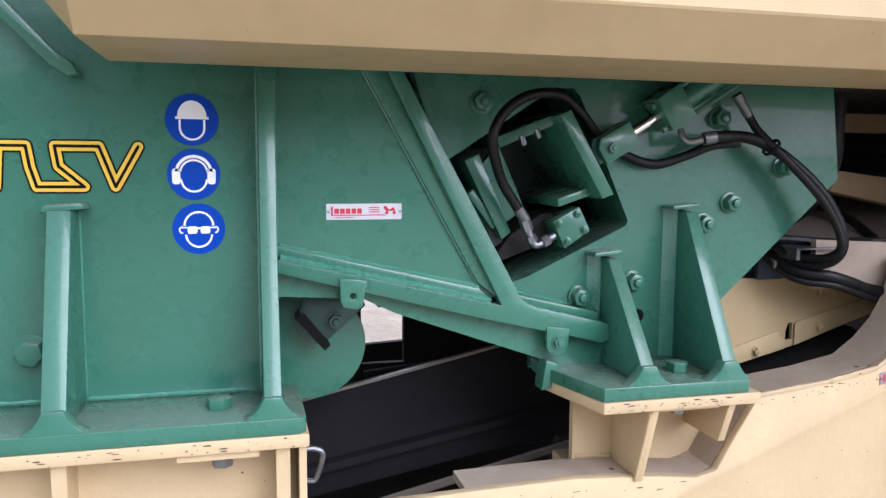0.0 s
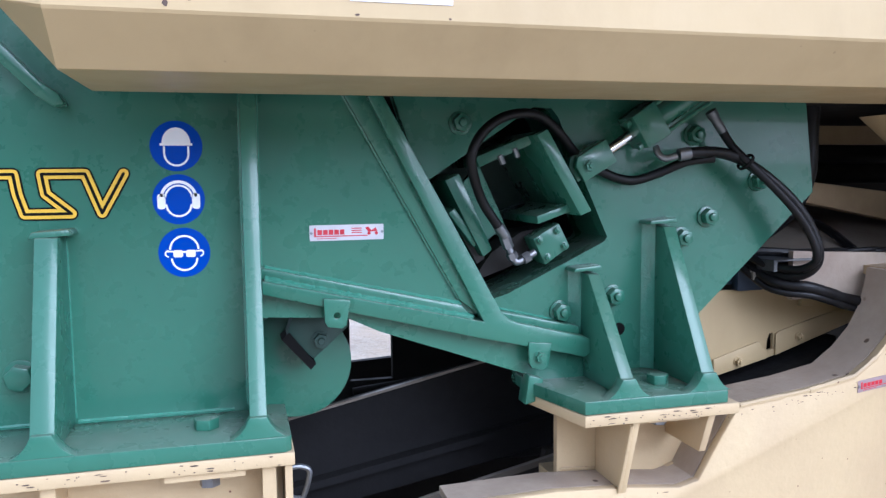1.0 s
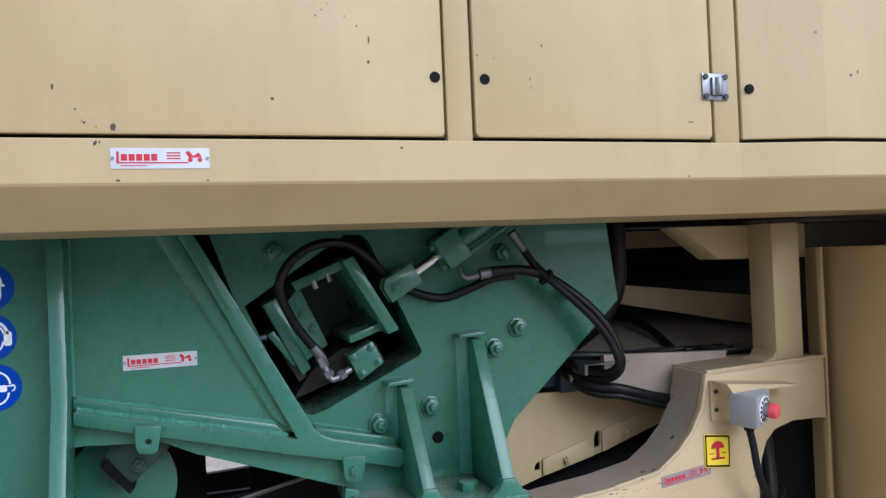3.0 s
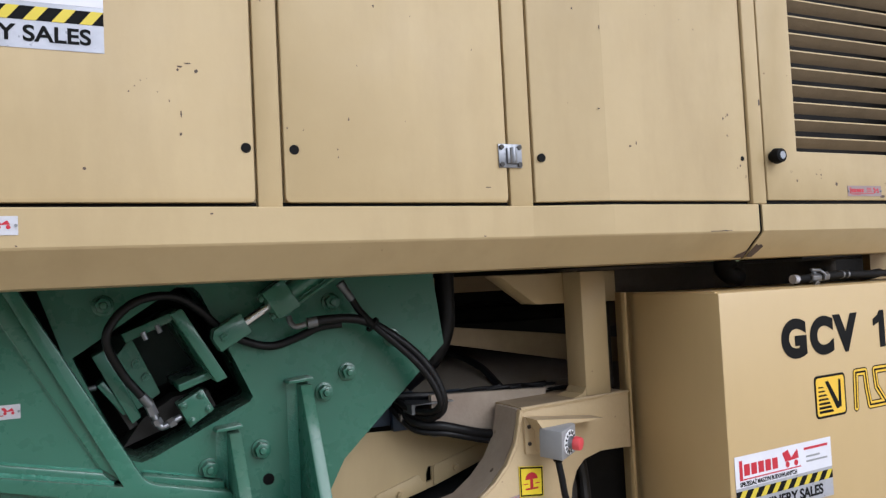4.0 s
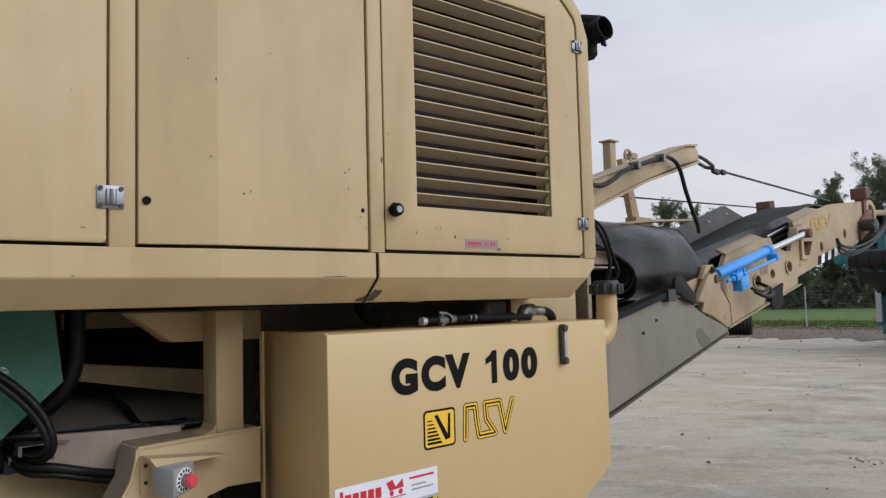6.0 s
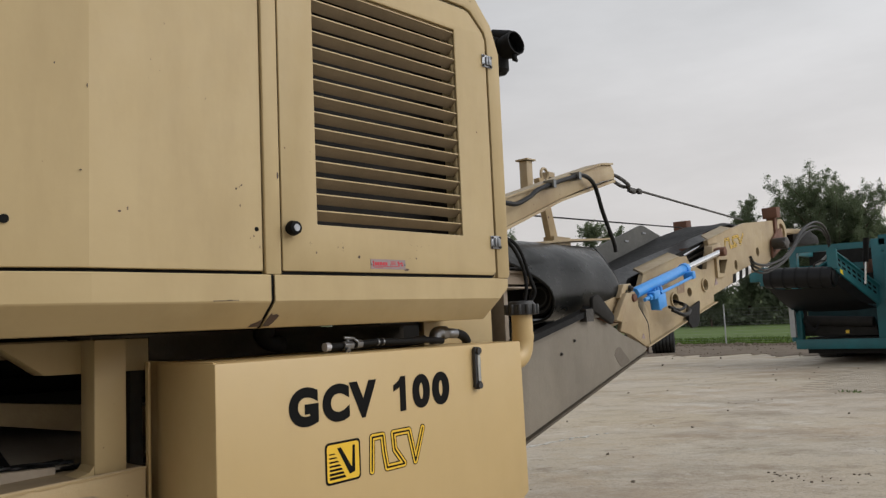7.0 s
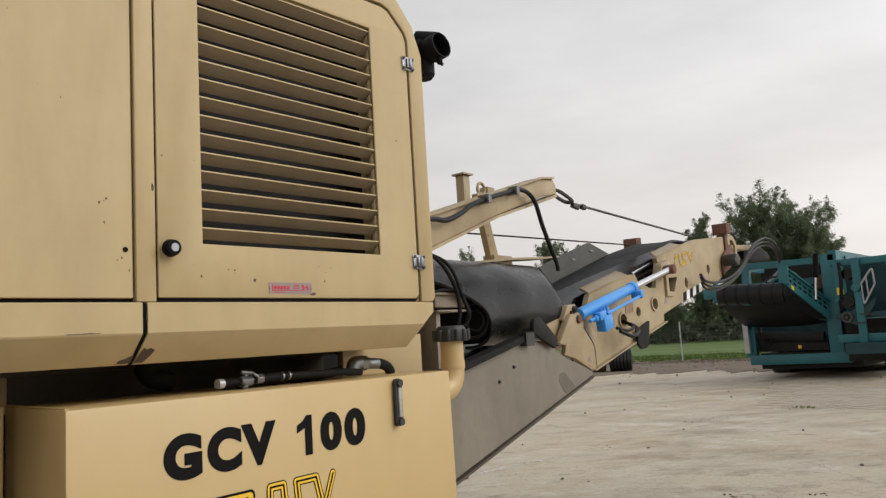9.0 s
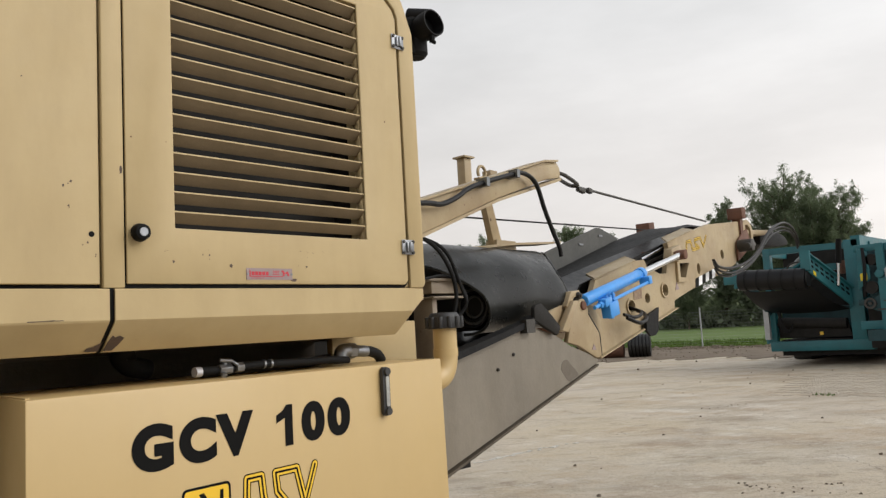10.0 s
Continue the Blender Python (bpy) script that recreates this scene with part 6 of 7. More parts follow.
solo("battery_box", M().box(1.452, 1.533, 0.168, 0.199, 1.30, 1.418).box(1.36, 1.60, 0.20, 0.45, 1.315, 1.40).box(1.37, 1.70, 0.15, 0.19, 1.375, 1.41), material("grimy_blue_paint", (0.03, 0.055, 0.10), 0.5, scale=8, spread=0.4, bump=0.1), "grimy dark blue steel box behind the hoses", "box", bevel=0.004)
solo("drain_hose", M().tube([(1.98, 0.02, 1.18), (1.99, 0.0, 1.08), (1.97, -0.02, 0.98), (1.99, 0.0, 0.86)], 0.022, 10).tube([(2.05, 0.03, 1.2), (2.06, 0.02, 1.08), (2.05, 0.0, 0.98), (2.06, 0.0, 0.86)], 0.018, 10), GREASE, "dark hoses hanging inside the arched opening", "hose")
# Plate behind the arch: near-black colour stands in for shade.
solo("inner_bulkhead", M().box(1.88, 2.4, 0.07, 0.09, 0.6, 1.36), DARK, "steel plate behind the arch, coloured near black for shade", "plate", kind="structure")

solo("cable_tray", M().box(1.46, 1.60, 0.03, 0.15, 1.396, 1.40).box(1.46, 1.47, 0.03, 0.15, 1.37, 1.396), DULL_ZINC, "dark steel cable tray end on the deck", "tray")
solo("cable_tray", M().box(1.66, 1.84, 0.16, 0.30, 1.386, 1.392).box(1.66, 1.84, 0.158, 0.164, 1.386, 1.41), DULL_ZINC, "dark steel cable tray on the chassis deck", "tray")
for k in range(6):
    solo("electric_cable", M().tube([(1.84 + 0.01 * k, 0.22 - 0.01 * k, 1.392), (1.90, 0.16 - 0.012 * k, 1.397 + 0.002 * k), (1.97, 0.12 - 0.008 * k, 1.393), (2.05, 0.10 - 0.01 * k, 1.392)], 0.005, 6), HOSE, "thin black electric cable lying on the chassis deck", "cable", "cables on the deck")

# ---- discharge conveyor ----
conv = thing("discharge_conveyor", (6.6, 0.6, 1.5), "weathered cream discharge conveyor with black belt and blue cylinder", "conveyor")
CY = lambda x, w: 0.08 + 0.1 * (x - 5.65) + w
cv = lambda x, y, z: (x, CY(x, y), z)
arm = [(5.36, 1.60), (5.497, 1.580), (6.035, 1.693), (6.82, 1.853), (6.83, 1.905), (7.25, 1.995), (7.70, 2.075), (8.10, 2.145), (8.42, 2.225), (8.66, 2.39), (8.84, 2.47), (8.84, 2.63), (8.55, 2.615), (7.73, 2.53), (7.26, 2.430), (6.78, 2.325), (6.80, 2.29), (6.71, 2.10), (6.575, 2.095), (6.364, 2.14), (6.32, 2.185), (6.16, 2.17), (5.55, 2.035), (5.50, 1.965), (5.36, 1.925), (5.22, 1.83)]
holes = [disc(6.03, 1.87, 0.055, 0.042, n=18), disc(6.33, 1.924, 0.045, 0.034, n=18), disc(6.64, 1.98, 0.055, 0.04, n=18), disc(8.055, 2.293, 0.045, 0.042, n=18), disc(7.42, 2.154, 0.04, 0.045, n=18), [(6.95, 2.075), (7.06, 2.075), (7.15, 2.19), (6.95, 2.18)]]
part("side_arm", M().prism(arm, 0.0, 0.035, holes=holes).remap(cv), OLD_CREAM, conv)
part("far_side_arm", M().prism([(5.36, 1.46), (6.035, 1.55), (8.42, 2.085), (8.84, 2.33), (8.84, 2.49), (7.73, 2.39), (6.40, 2.015), (5.36, 1.785)], 0.82, 0.86).remap(cv), OLD_CREAM, conv)
# Near-black sheet added behind the arm's holes to give them their shade.
part("inner_web", M().prism([(5.5, 1.62), (6.1, 1.75), (8.3, 2.22), (8.5, 2.40), (8.3, 2.52), (7.0, 2.34), (5.6, 2.02), (5.5, 1.92)], 0.125, 0.14).remap(cv), DARK, conv)
part("arm_flange", M().prism([(5.497, 1.572), (6.035, 1.685), (6.82, 1.845), (6.82, 1.853), (6.035, 1.693), (5.497, 1.580)], -0.03, 0.08).remap(cv), OLD_CREAM, conv)
for x, z in ((6.64, 1.98), (6.03, 1.87)):
    part("hole_collar", M().prism(disc(x, z, 0.068, 0.053, n=18), -0.012, -0.001, holes=[disc(x, z, 0.055, 0.042, n=18)]).remap(cv), OLD_CREAM, conv)
part("hinge_plate", M().prism([(4.80, 1.845), (5.03, 1.90), (5.0, 1.80), (4.96, 1.765), (4.86, 1.80)], -0.07, -0.05).remap(cv), OLD_CREAM, conv, bevel=0.004)
part("hinge_rib", M().prism([(4.985, 1.88), (5.05, 1.958), (5.145, 1.965), (5.155, 1.935), (5.075, 1.925), (5.03, 1.855)], -0.10, -0.02).remap(cv), OLD_CREAM, conv, bevel=0.003)
part("hinge_rib", M().prism([(4.88, 1.755), (5.03, 1.907), (5.08, 1.907), (4.945, 1.742)], -0.125, -0.085).remap(cv), OLD_CREAM, conv, bevel=0.003)
part("hinge_bolt", M().hexbolt(cv(5.12, -0.10, 1.935), (0, -1, 0), 0.016, 0.02), GREASE, conv)
part("hinge_plate", M().prism([(4.955, 1.69), (5.015, 1.814), (5.09, 1.895), (5.13, 1.918), (5.18, 1.918), (5.222, 1.85), (5.215, 1.832), (5.335, 1.725), (5.348, 1.60), (5.285, 1.588), (5.08, 1.665)], -0.11, -0.08).remap(cv), OLD_CREAM, conv, bevel=0.006)
part("hinge_plate", M().prism([(5.14, 1.72), (5.20, 1.90), (5.34, 1.94), (5.50, 1.80), (5.50, 1.60), (5.38, 1.585)], -0.045, -0.015).remap(cv), OLD_CREAM, conv, bevel=0.006)
part("hinge_seam", M().tube([cv(5.352, -0.10, 1.60), cv(5.346, -0.10, 1.66), cv(5.338, -0.10, 1.724), cv(5.28, -0.10, 1.78), cv(5.219, -0.10, 1.834), cv(5.226, -0.10, 1.85)], 0.009, 8), HOSE, conv)
part("hinge_pin", M().cyl(cv(5.148, -0.125, 1.880), cv(5.148, 0.0, 1.880), 0.024, 16), RUST, conv, bevel=0.004)
part("warning_mark", M().prism([(5.225, 1.637), (5.277, 1.634), (5.252, 1.668)], -0.1125, -0.1105).remap(cv), SILVER_DUSTY, conv)
part("warning_mark", M().prism([(6.86, 1.98), (6.94, 1.988), (6.90, 2.04)], -0.003, -0.0005).remap(cv), SILVER_DUSTY, conv)
part("guard_frame", M().prism([(6.90, 2.04), (7.07, 2.045), (7.20, 2.21), (6.90, 2.20)], -0.02, -0.001, holes=[[(6.95, 2.075), (7.06, 2.075), (7.15, 2.19), (6.95, 2.18)]]).remap(cv), OLD_CREAM, conv)
for lower, upper in ((((5.516, 2.045), (6.15, 2.176)), ((5.72, 2.090), (6.334, 2.226))), (((6.76, 2.330), (7.33, 2.460)), ((7.06, 2.400), (7.54, 2.508)))):
    corners = [(lower[0], -0.012), (lower[1], -0.012), (upper[1], 0.15), (upper[0], 0.15)]
    lid = M()
    lid.v = [cv(p[0], w_, p[1]) for p, w_ in corners] + [cv(p[0], w_ + 0.004, p[1] - 0.012) for p, w_ in corners]
    lid.f = [(0, 1, 2, 3), (7, 6, 5, 4), (0, 4, 5, 1), (1, 5, 6, 2), (2, 6, 7, 3), (3, 7, 4, 0)]
    part("cover_plate", lid, OLD_CREAM, conv)
for i in range(6):
    x = 7.30 + 0.085 * i
    z = 2.0 + 0.19 * (x - 7.30)
    bar = M().prism([(x + 0.002, z), (x + 0.083, z + 0.016), (x + 0.10, z + 0.088), (x + 0.019, z + 0.072)], -0.0025, -0.0005)
    part("hazard_bar", bar.remap(cv), WHITE if i % 2 else BLACK, conv)
stripes("yellow_emblem", conv, 7.16, 7.68, 2.258, 2.362, 0.0, 0.030, lambda x, y, z: cv(x, y, z + 0.16 * (x - 7.16)))
part("print_bars", M().prism([(6.095, 1.912), (6.228, 1.922), (6.24, 1.995), (6.10, 1.988)], -0.0025, -0.0005).remap(cv), RUST_PRINT, conv)
part("mud_flap", M().prism([(6.19, 1.80), (6.42, 1.858), (6.375, 1.70), (6.33, 1.675), (6.25, 1.67), (6.18, 1.71)], -0.04, -0.02).remap(cv), RUBBER, conv)
# belt: a trough that climbs away
belt = M()
N = 24
for i in range(N + 1):
    x = 4.5 + (8.6 - 4.5) * i / N
    z = 1.66 + (x - 4.5) * 0.205 + 0.02 * math.sin(x * 3)
    for w_, dz in ((0.05, 0.10), (0.16, 0.03), (0.28, 0.0), (0.55, 0.0), (0.67, 0.03), (0.80, 0.12)):
        belt.v.append(cv(x, w_, z + dz))
for i in range(N):
    belt.f += [(i * 6 + j, i * 6 + j + 1, i * 6 + j + 7, i * 6 + j + 6) for j in range(5)]
b = part("belt", belt, BELT, conv)
side_rub = M()
along = lambda pts, x: float(np.interp(x, [p[0] for p in pts], [p[1] for p in pts]))
for i in range(N + 1):
    x = 5.20 + (8.60 - 5.20) * i / N
    low_z = along(((5.20, 2.027), (6.95, 2.387), (7.68, 2.53), (8.60, 2.56)), x)
    top_z = along(((5.20, 1.99), (6.19, 2.246), (6.79, 2.401), (7.36, 2.514), (7.98, 2.575), (8.33, 2.625), (8.60, 2.60)), x)
    for j in range(15):
        t_ = j / 14
        fold = 0.012 * math.sin(x * 7 + 5 * t_) * t_ * (1 - t_) * 4 + 0.011 * (1 if j % 2 else 0)
        side_rub.v.append(cv(x, 0.145 + 0.25 * t_ - fold, low_z + (top_z - low_z) * t_ ** 0.7))
    side_rub.v.append(cv(x, 0.62, top_z - 0.05))
for i in range(N):
    side_rub.f += [(i * 16 + j, i * 16 + j + 1, (i + 1) * 16 + j + 1, (i + 1) * 16 + j) for j in range(15)]
part("rubber_sheet", side_rub, RUBBER, conv, "slack black rubber sheet over the belt", smooth=20)
for s_, z_ in ((5.5, 1.93), (6.3, 2.12), (7.1, 2.31), (7.9, 2.5)):
    part("idler_roller", M().cyl(cv(s_, 0.08, z_ - 0.16), cv(s_, 0.8, z_ - 0.16), 0.04, 14), RUST, conv)
flap = [(5.55, 2.05), (5.55, 2.22), (5.779, 2.286), (6.42, 2.462), (6.47, 2.465), (6.80, 2.403), (6.154, 2.235), (5.92, 2.14)]
o = part("cover_flap", M().prism(flap, 0.40, 0.415).remap(cv), GREY_RUBBER, conv, "dark grey dusty cover flap")
for x, z in ((6.12, 2.32), (6.44, 2.40)):
    part("flap_catch", M().box(x, x + 0.06, 0.392, 0.399, z, z + 0.012).remap(cv), ZINC, o)
for x, w_, z in ((8.30, 0.80, 2.635), (8.66, 0.02, 2.70)):
    part("rusty_weight", M().obox(cv(x, w_, z), (0.135, 0.135, 0.105), pose(0, 0, 0, 0, -6, 6)), RUST, conv, bevel=0.006)
    part("weight_post", M().box(x - 0.04, x + 0.04, w_ - 0.04, w_ + 0.04, z - 0.25, z - 0.05).remap(cv), RUST, conv)
drum = part("head_drum", M().cyl(cv(8.86, 0.02, 2.50), cv(8.86, 0.80, 2.50), 0.13, 28), RUST, conv)
part("drum_flange", M().pipe(cv(8.86, -0.01, 2.52), cv(8.86, 0.02, 2.52), 0.135, 0.09, 28), OLD_CREAM, drum)
part("drum_motor", M().cyl(cv(8.50, -0.15, 2.385), cv(8.50, -0.02, 2.385), 0.055, 16).cyl(cv(8.42, -0.12, 2.372), cv(8.60, -0.12, 2.395), 0.028, 12), GREASE, conv, bevel=0.004)
part("motor_plate", M().prism([(8.45, 2.25), (8.72, 2.34), (8.86, 2.48), (8.80, 2.56), (8.66, 2.52), (8.46, 2.42)], -0.025, -0.004).remap(cv), RUST, conv, bevel=0.004)
part("head_plate", M().prism([(8.73, 2.518), (8.93, 2.566), (9.68, 2.612), (9.53, 2.552)], 0.0, 0.55).remap(cv), OLD_CREAM, conv, bevel=0.004)
part("head_guard", M().prism([(9.52, 2.46), (9.55, 2.60), (10.3, 2.64), (10.62, 2.60), (10.70, 2.52), (10.2, 2.47)], 0.05, 0.60).remap(cv), RUBBER, conv, bevel=0.02)
route = [(7.5, 2.21), (7.61, 2.161), (7.95, 2.155), (8.48, 2.244), (8.87, 2.374), (9.14, 2.497), (9.42, 2.60), (9.87, 2.68), (10.23, 2.675), (10.45, 2.597), (10.52, 2.505)]
for k in range(3):
    pts = [cv(x + 0.10 * k, -0.10 + 0.03 * k, z - 0.022 * k - 0.008 * math.sin(3 * x + 2 * k)) for x, z in route]
    part("drive_hose", M().tube(pts, 0.0125 - 0.0015 * k, 8), HOSE, conv)
part("arm_hose", M().tube([cv(5.75, -0.10, 1.80), cv(5.85, -0.14, 1.765), cv(6.0, -0.12, 1.79), cv(6.10, -0.05, 1.83), cv(6.08, 0.03, 1.86)], 0.013, 8).tube([cv(5.75, -0.08, 1.82), cv(5.88, -0.10, 1.80), cv(6.02, -0.08, 1.83), cv(6.05, 0.03, 1.87)], 0.011, 8), HOSE, conv)
# blue lifting cylinder
cyl_ob = part("lift_cylinder", M().cyl(cv(5.18, -0.10, 1.905), cv(5.98, -0.10, 2.067), 0.034, 24).cyl(cv(5.98, -0.10, 2.067), cv(6.03, -0.10, 2.078), 0.040, 24), BLUE_PAINT, conv, "bright blue hydraulic cylinder", bevel=0.004)
part("cylinder_rod", M().cyl(cv(6.03, -0.10, 2.078), cv(6.72, -0.10, 2.218), 0.021, 20), CHROME, cyl_ob)
part("cylinder_pipe", M().cyl(cv(5.42, -0.17, 1.905), cv(5.98, -0.17, 2.017), 0.010, 10), BLUE_PAINT, cyl_ob)
part("cylinder_valve", M().obox(cv(5.42, -0.15, 1.855), (0.12, 0.06, 0.085), pose(0, 0, 0, 0, -11, 5)).obox(cv(5.36, -0.15, 1.895), (0.09, 0.05, 0.045), pose(0, 0, 0, 0, -11, 5)).cyl(cv(5.42, -0.15, 1.80), cv(5.42, -0.15, 1.83), 0.02, 10), BLUE_PAINT, cyl_ob, bevel=0.01)
part("second_rod", M().cyl(cv(6.50, 0.10, 2.20), cv(7.12, 0.10, 2.345), 0.014, 14), CHROME, conv)
part("pipe_clip", M().obox(cv(5.97, -0.15, 2.027), (0.05, 0.07, 0.05), pose(0, 0, 0, 0, -11, 5)), BLUE_PAINT, cyl_ob, bevel=0.006)
part("pipe_union", M().cyl(cv(5.22, -0.15, 1.865), cv(5.37, -0.15, 1.895), 0.011, 8).cyl(cv(5.28, -0.15, 1.875), cv(5.31, -0.15, 1.882), 0.018, 6), BLUE_PAINT, cyl_ob)
for dx in (0.0, 0.045, 0.09):
    part("valve_nut", M().hexbolt(cv(5.375 + dx, -0.15, 1.895 + 0.2 * dx), (0, 0, 1), 0.013, 0.03), BLUE_PAINT, cyl_ob)
part("rod_eye", M().cyl(cv(6.77, -0.14, 2.225), cv(6.77, -0.06, 2.225), 0.033, 16).obox(cv(6.80, -0.06, 2.23), (0.10, 0.12, 0.06), pose(0, 0, 0, 0, -11, 5)), RUST, cyl_ob, bevel=0.004)
part("eye_lug", M().prism([(6.70, 2.20), (6.72, 2.27), (6.90, 2.31), (6.95, 2.24), (6.84, 2.18)], -0.055, 0.0).remap(cv), OLD_CREAM, conv, bevel=0.004)

# skirt plate and rubber curtain at the conveyor's tail
skirt = thing("tail_skirt", (4.5, -0.1, 1.1), "dusty grey steel skirt plate under the conveyor tail", "skirt plate")
sk = [(3.50, 1.60), (3.50, 1.12), (3.86, 1.225), (5.26, 1.552), (5.295, 1.560), (5.312, 1.572), (5.30, 1.586), (5.24, 1.606), (4.99, 1.671), (4.83, 1.736), (4.55, 1.795), (4.07, 1.702)]
part("plate", M().prism(sk, -0.10, -0.085).remap(cv), SKIRT_PLATE, skirt)
part("lower_edge", M().prism([(3.50, 1.10), (3.86, 1.205), (5.28, 1.545), (5.29, 1.556), (3.86, 1.216), (3.50, 1.112)], -0.115, -0.078).remap(cv), BROWN_STEEL, skirt, "grimy dark folded edge")
part("upper_seal", M().prism([(3.75, 1.665), (4.07, 1.72), (4.55, 1.815), (4.62, 1.84), (4.62, 1.80), (4.07, 1.69), (3.75, 1.63)], -0.13, -0.06).remap(cv), RUBBER, skirt)
part("rust_stain", M().prism([(4.875, 1.560), (4.885, 1.582), (4.905, 1.597), (4.93, 1.602), (4.955, 1.597), (4.975, 1.580), (5.0, 1.562), (5.03, 1.545), (5.055, 1.525), (5.06, 1.512), (5.03, 1.503), (4.99, 1.494), (4.955, 1.488), (4.93, 1.50), (4.905, 1.525), (4.885, 1.545)], -0.1012, -0.0998).remap(cv), STAIN, skirt, "brown stain on the plate")
part("seal_block", M().prism([(4.589, 1.815), (4.592, 1.872), (4.605, 1.886), (4.662, 1.898), (4.745, 1.848), (4.839, 1.782), (4.838, 1.762), (4.81, 1.731), (4.70, 1.772)], -0.135, -0.11).remap(cv), DARK, skirt, bevel=0.006)
part("plate_clip", M().box(4.50, 4.58, -0.14, -0.10, 1.755, 1.82).remap(cv), GREASE, skirt)
for x, z in ((4.28, 1.60), (4.42, 1.66)):
    part("plate_bolt", M().hexbolt(cv(x, -0.10, z), (0, -1, 0), 0.007, 0.009), GREASE, skirt)
curtain = thing("rubber_curtain", (4.5, 0.1, 1.7), "bulging black rubber curtain rolled over the conveyor tail", "curtain")
ring = [(0.52, 2.225), (0.40, 2.222), (0.28, 2.215), (0.17, 2.185), (0.08, 2.13), (0.0, 2.055), (-0.045, 1.965), (-0.058, 1.88), (-0.025, 1.80), (0.04, 1.765), (0.12, 1.76)]
smooth_ring, smooth_starts = [], []
starts = [3.5, 3.5, 3.5, 3.5, 3.60, 4.02, 4.24, 4.31, 4.325, 4.31, 4.30]
spline = [(y, z, s) for (y, z), s in zip(ring, starts)]
for n in range(len(spline) - 1):
    a, b, c, d = [spline[min(max(n + q, 0), len(spline) - 1)] for q in (-1, 0, 1, 2)]
    for q in range(4):
        u = q / 4
        p = [0.5 * (2 * b[i] + (c[i] - a[i]) * u + (2 * a[i] - 5 * b[i] + 4 * c[i] - d[i]) * u * u + (3 * b[i] - a[i] - 3 * c[i] + d[i]) * u ** 3) for i in range(3)]
        smooth_ring.append((p[0], p[1]))
        smooth_starts.append(max(3.5, p[2]))
ring, starts = smooth_ring, smooth_starts
sheet, rows_, k = M(), 30, len(ring)
for n in range(rows_ + 1):
    for (y, z), x0 in zip(ring, starts):
        x = x0 + (5.09 + 1.1 * max(0.0, y) - x0) * n / rows_
        s = 1.0 if n < rows_ else 0.95
        fold = 0.011 * math.sin(5 * x + 9 * z) + 0.004 * math.sin(17 * x - 6 * z)
        sheet.v.append(cv(x, 0.25 + (y - 0.25) * s + fold, 1.97 + (z - 1.97) * s + (x - 4.0) * 0.012))
for n in range(rows_):
    sheet.f += [(n * k + j, n * k + j + 1, (n + 1) * k + j + 1, (n + 1) * k + j) for j in range(k - 1)]
ob = part("rubber_sheet", sheet, ROLL, curtain, smooth=60)
part("sheet_lip", M().tube([sheet.v[j] for j in range(16, k)], 0.008, 8), ROLL, curtain)
part("sheet_lip", M().tube([sheet.v[rows_ * k + j] for j in range(4, k)], 0.008, 8), ROLL, curtain)
part("clamp_strip", M().prism([(3.6, 2.12), (4.32, 2.172), (5.01, 2.245), (5.45, 2.276), (5.585, 2.290), (5.585, 2.300), (5.45, 2.288), (5.01, 2.258), (4.32, 2.187), (3.6, 2.135)], 0.24, 0.36).remap(cv), OLD_CREAM, curtain)
for r_, x, mat in ((0.100, 4.318, RUBBER), (0.086, 4.324, GREY_RUBBER), (0.073, 4.330, RUBBER), (0.055, 4.334, GREY_RUBBER)):
    part("drum_rim", M().pipe(cv(x, 0.058, 1.894), cv(x + 0.08, 0.058, 1.894), r_, r_ - 0.010, 40), mat, curtain)
part("drum_end", M().cyl(cv(4.35, 0.058, 1.894), cv(4.96, 0.07, 1.90), 0.095, 32), DARK, curtain)
part("sheet_lining", M().box(4.34, 4.98, 0.16, 0.5, 1.78, 2.16).remap(cv), DARK, curtain)
solo("tail_bracket", M().box(3.98, 4.25, -0.05, 0.12, 2.012, 2.024).box(4.01, 4.22, -0.03, 0.12, 1.957, 2.0115).box(4.0, 4.21, -0.05, 0.12, 1.935, 1.944).box(4.02, 4.05, -0.02, 0.1, 1.66, 1.934).box(3.9, 4.2, 0.0, 0.15, 1.60, 1.659), FLANGE, "weathered cream steel bracket behind the filler pipe", "bracket", bevel=0.002)
# Near-black box and wall added to fill the shaded gaps of the tail.
solo("tail_housing", M().box(3.49, 4.10, 0.30, 0.5, 1.3, 2.10), DARK, "added steel box filling the gap behind the filler pipe, near black for shade", "housing")
solo("tail_wall", M().box(3.49, 4.95, 0.62, 0.66, 1.0, 2.12), DARK, "added steel wall inside the conveyor tail, coloured near black for shade", "wall", kind="structure")
for pts, r_ in (([(3.50, -0.2, 2.20), (3.70, -0.17, 2.21), (3.858, -0.15, 2.176), (3.926, -0.15, 2.142), (3.981, -0.15, 2.087), (4.024, -0.15, 2.014), (4.037, -0.15, 1.941), (4.031, -0.14, 1.876), (4.01, -0.12, 1.80)], 0.009), ([(3.50, -0.18, 2.19), (3.72, -0.16, 2.20), (3.87, -0.145, 2.178), (3.951, -0.15, 2.151), (4.007, -0.15, 2.104), (4.05, -0.15, 2.023), (4.082, -0.15, 1.957), (4.102, -0.15, 1.907), (4.08, -0.13, 1.86), (4.03, -0.12, 1.83)], 0.008), ([(3.50, -0.15, 2.0), (3.70, -0.14, 2.0), (3.878, -0.13, 2.015), (3.962, -0.13, 2.027), (4.047, -0.13, 2.016), (4.095, -0.13, 1.983), (4.129, -0.13, 1.933), (4.12, -0.12, 1.90)], 0.006)):
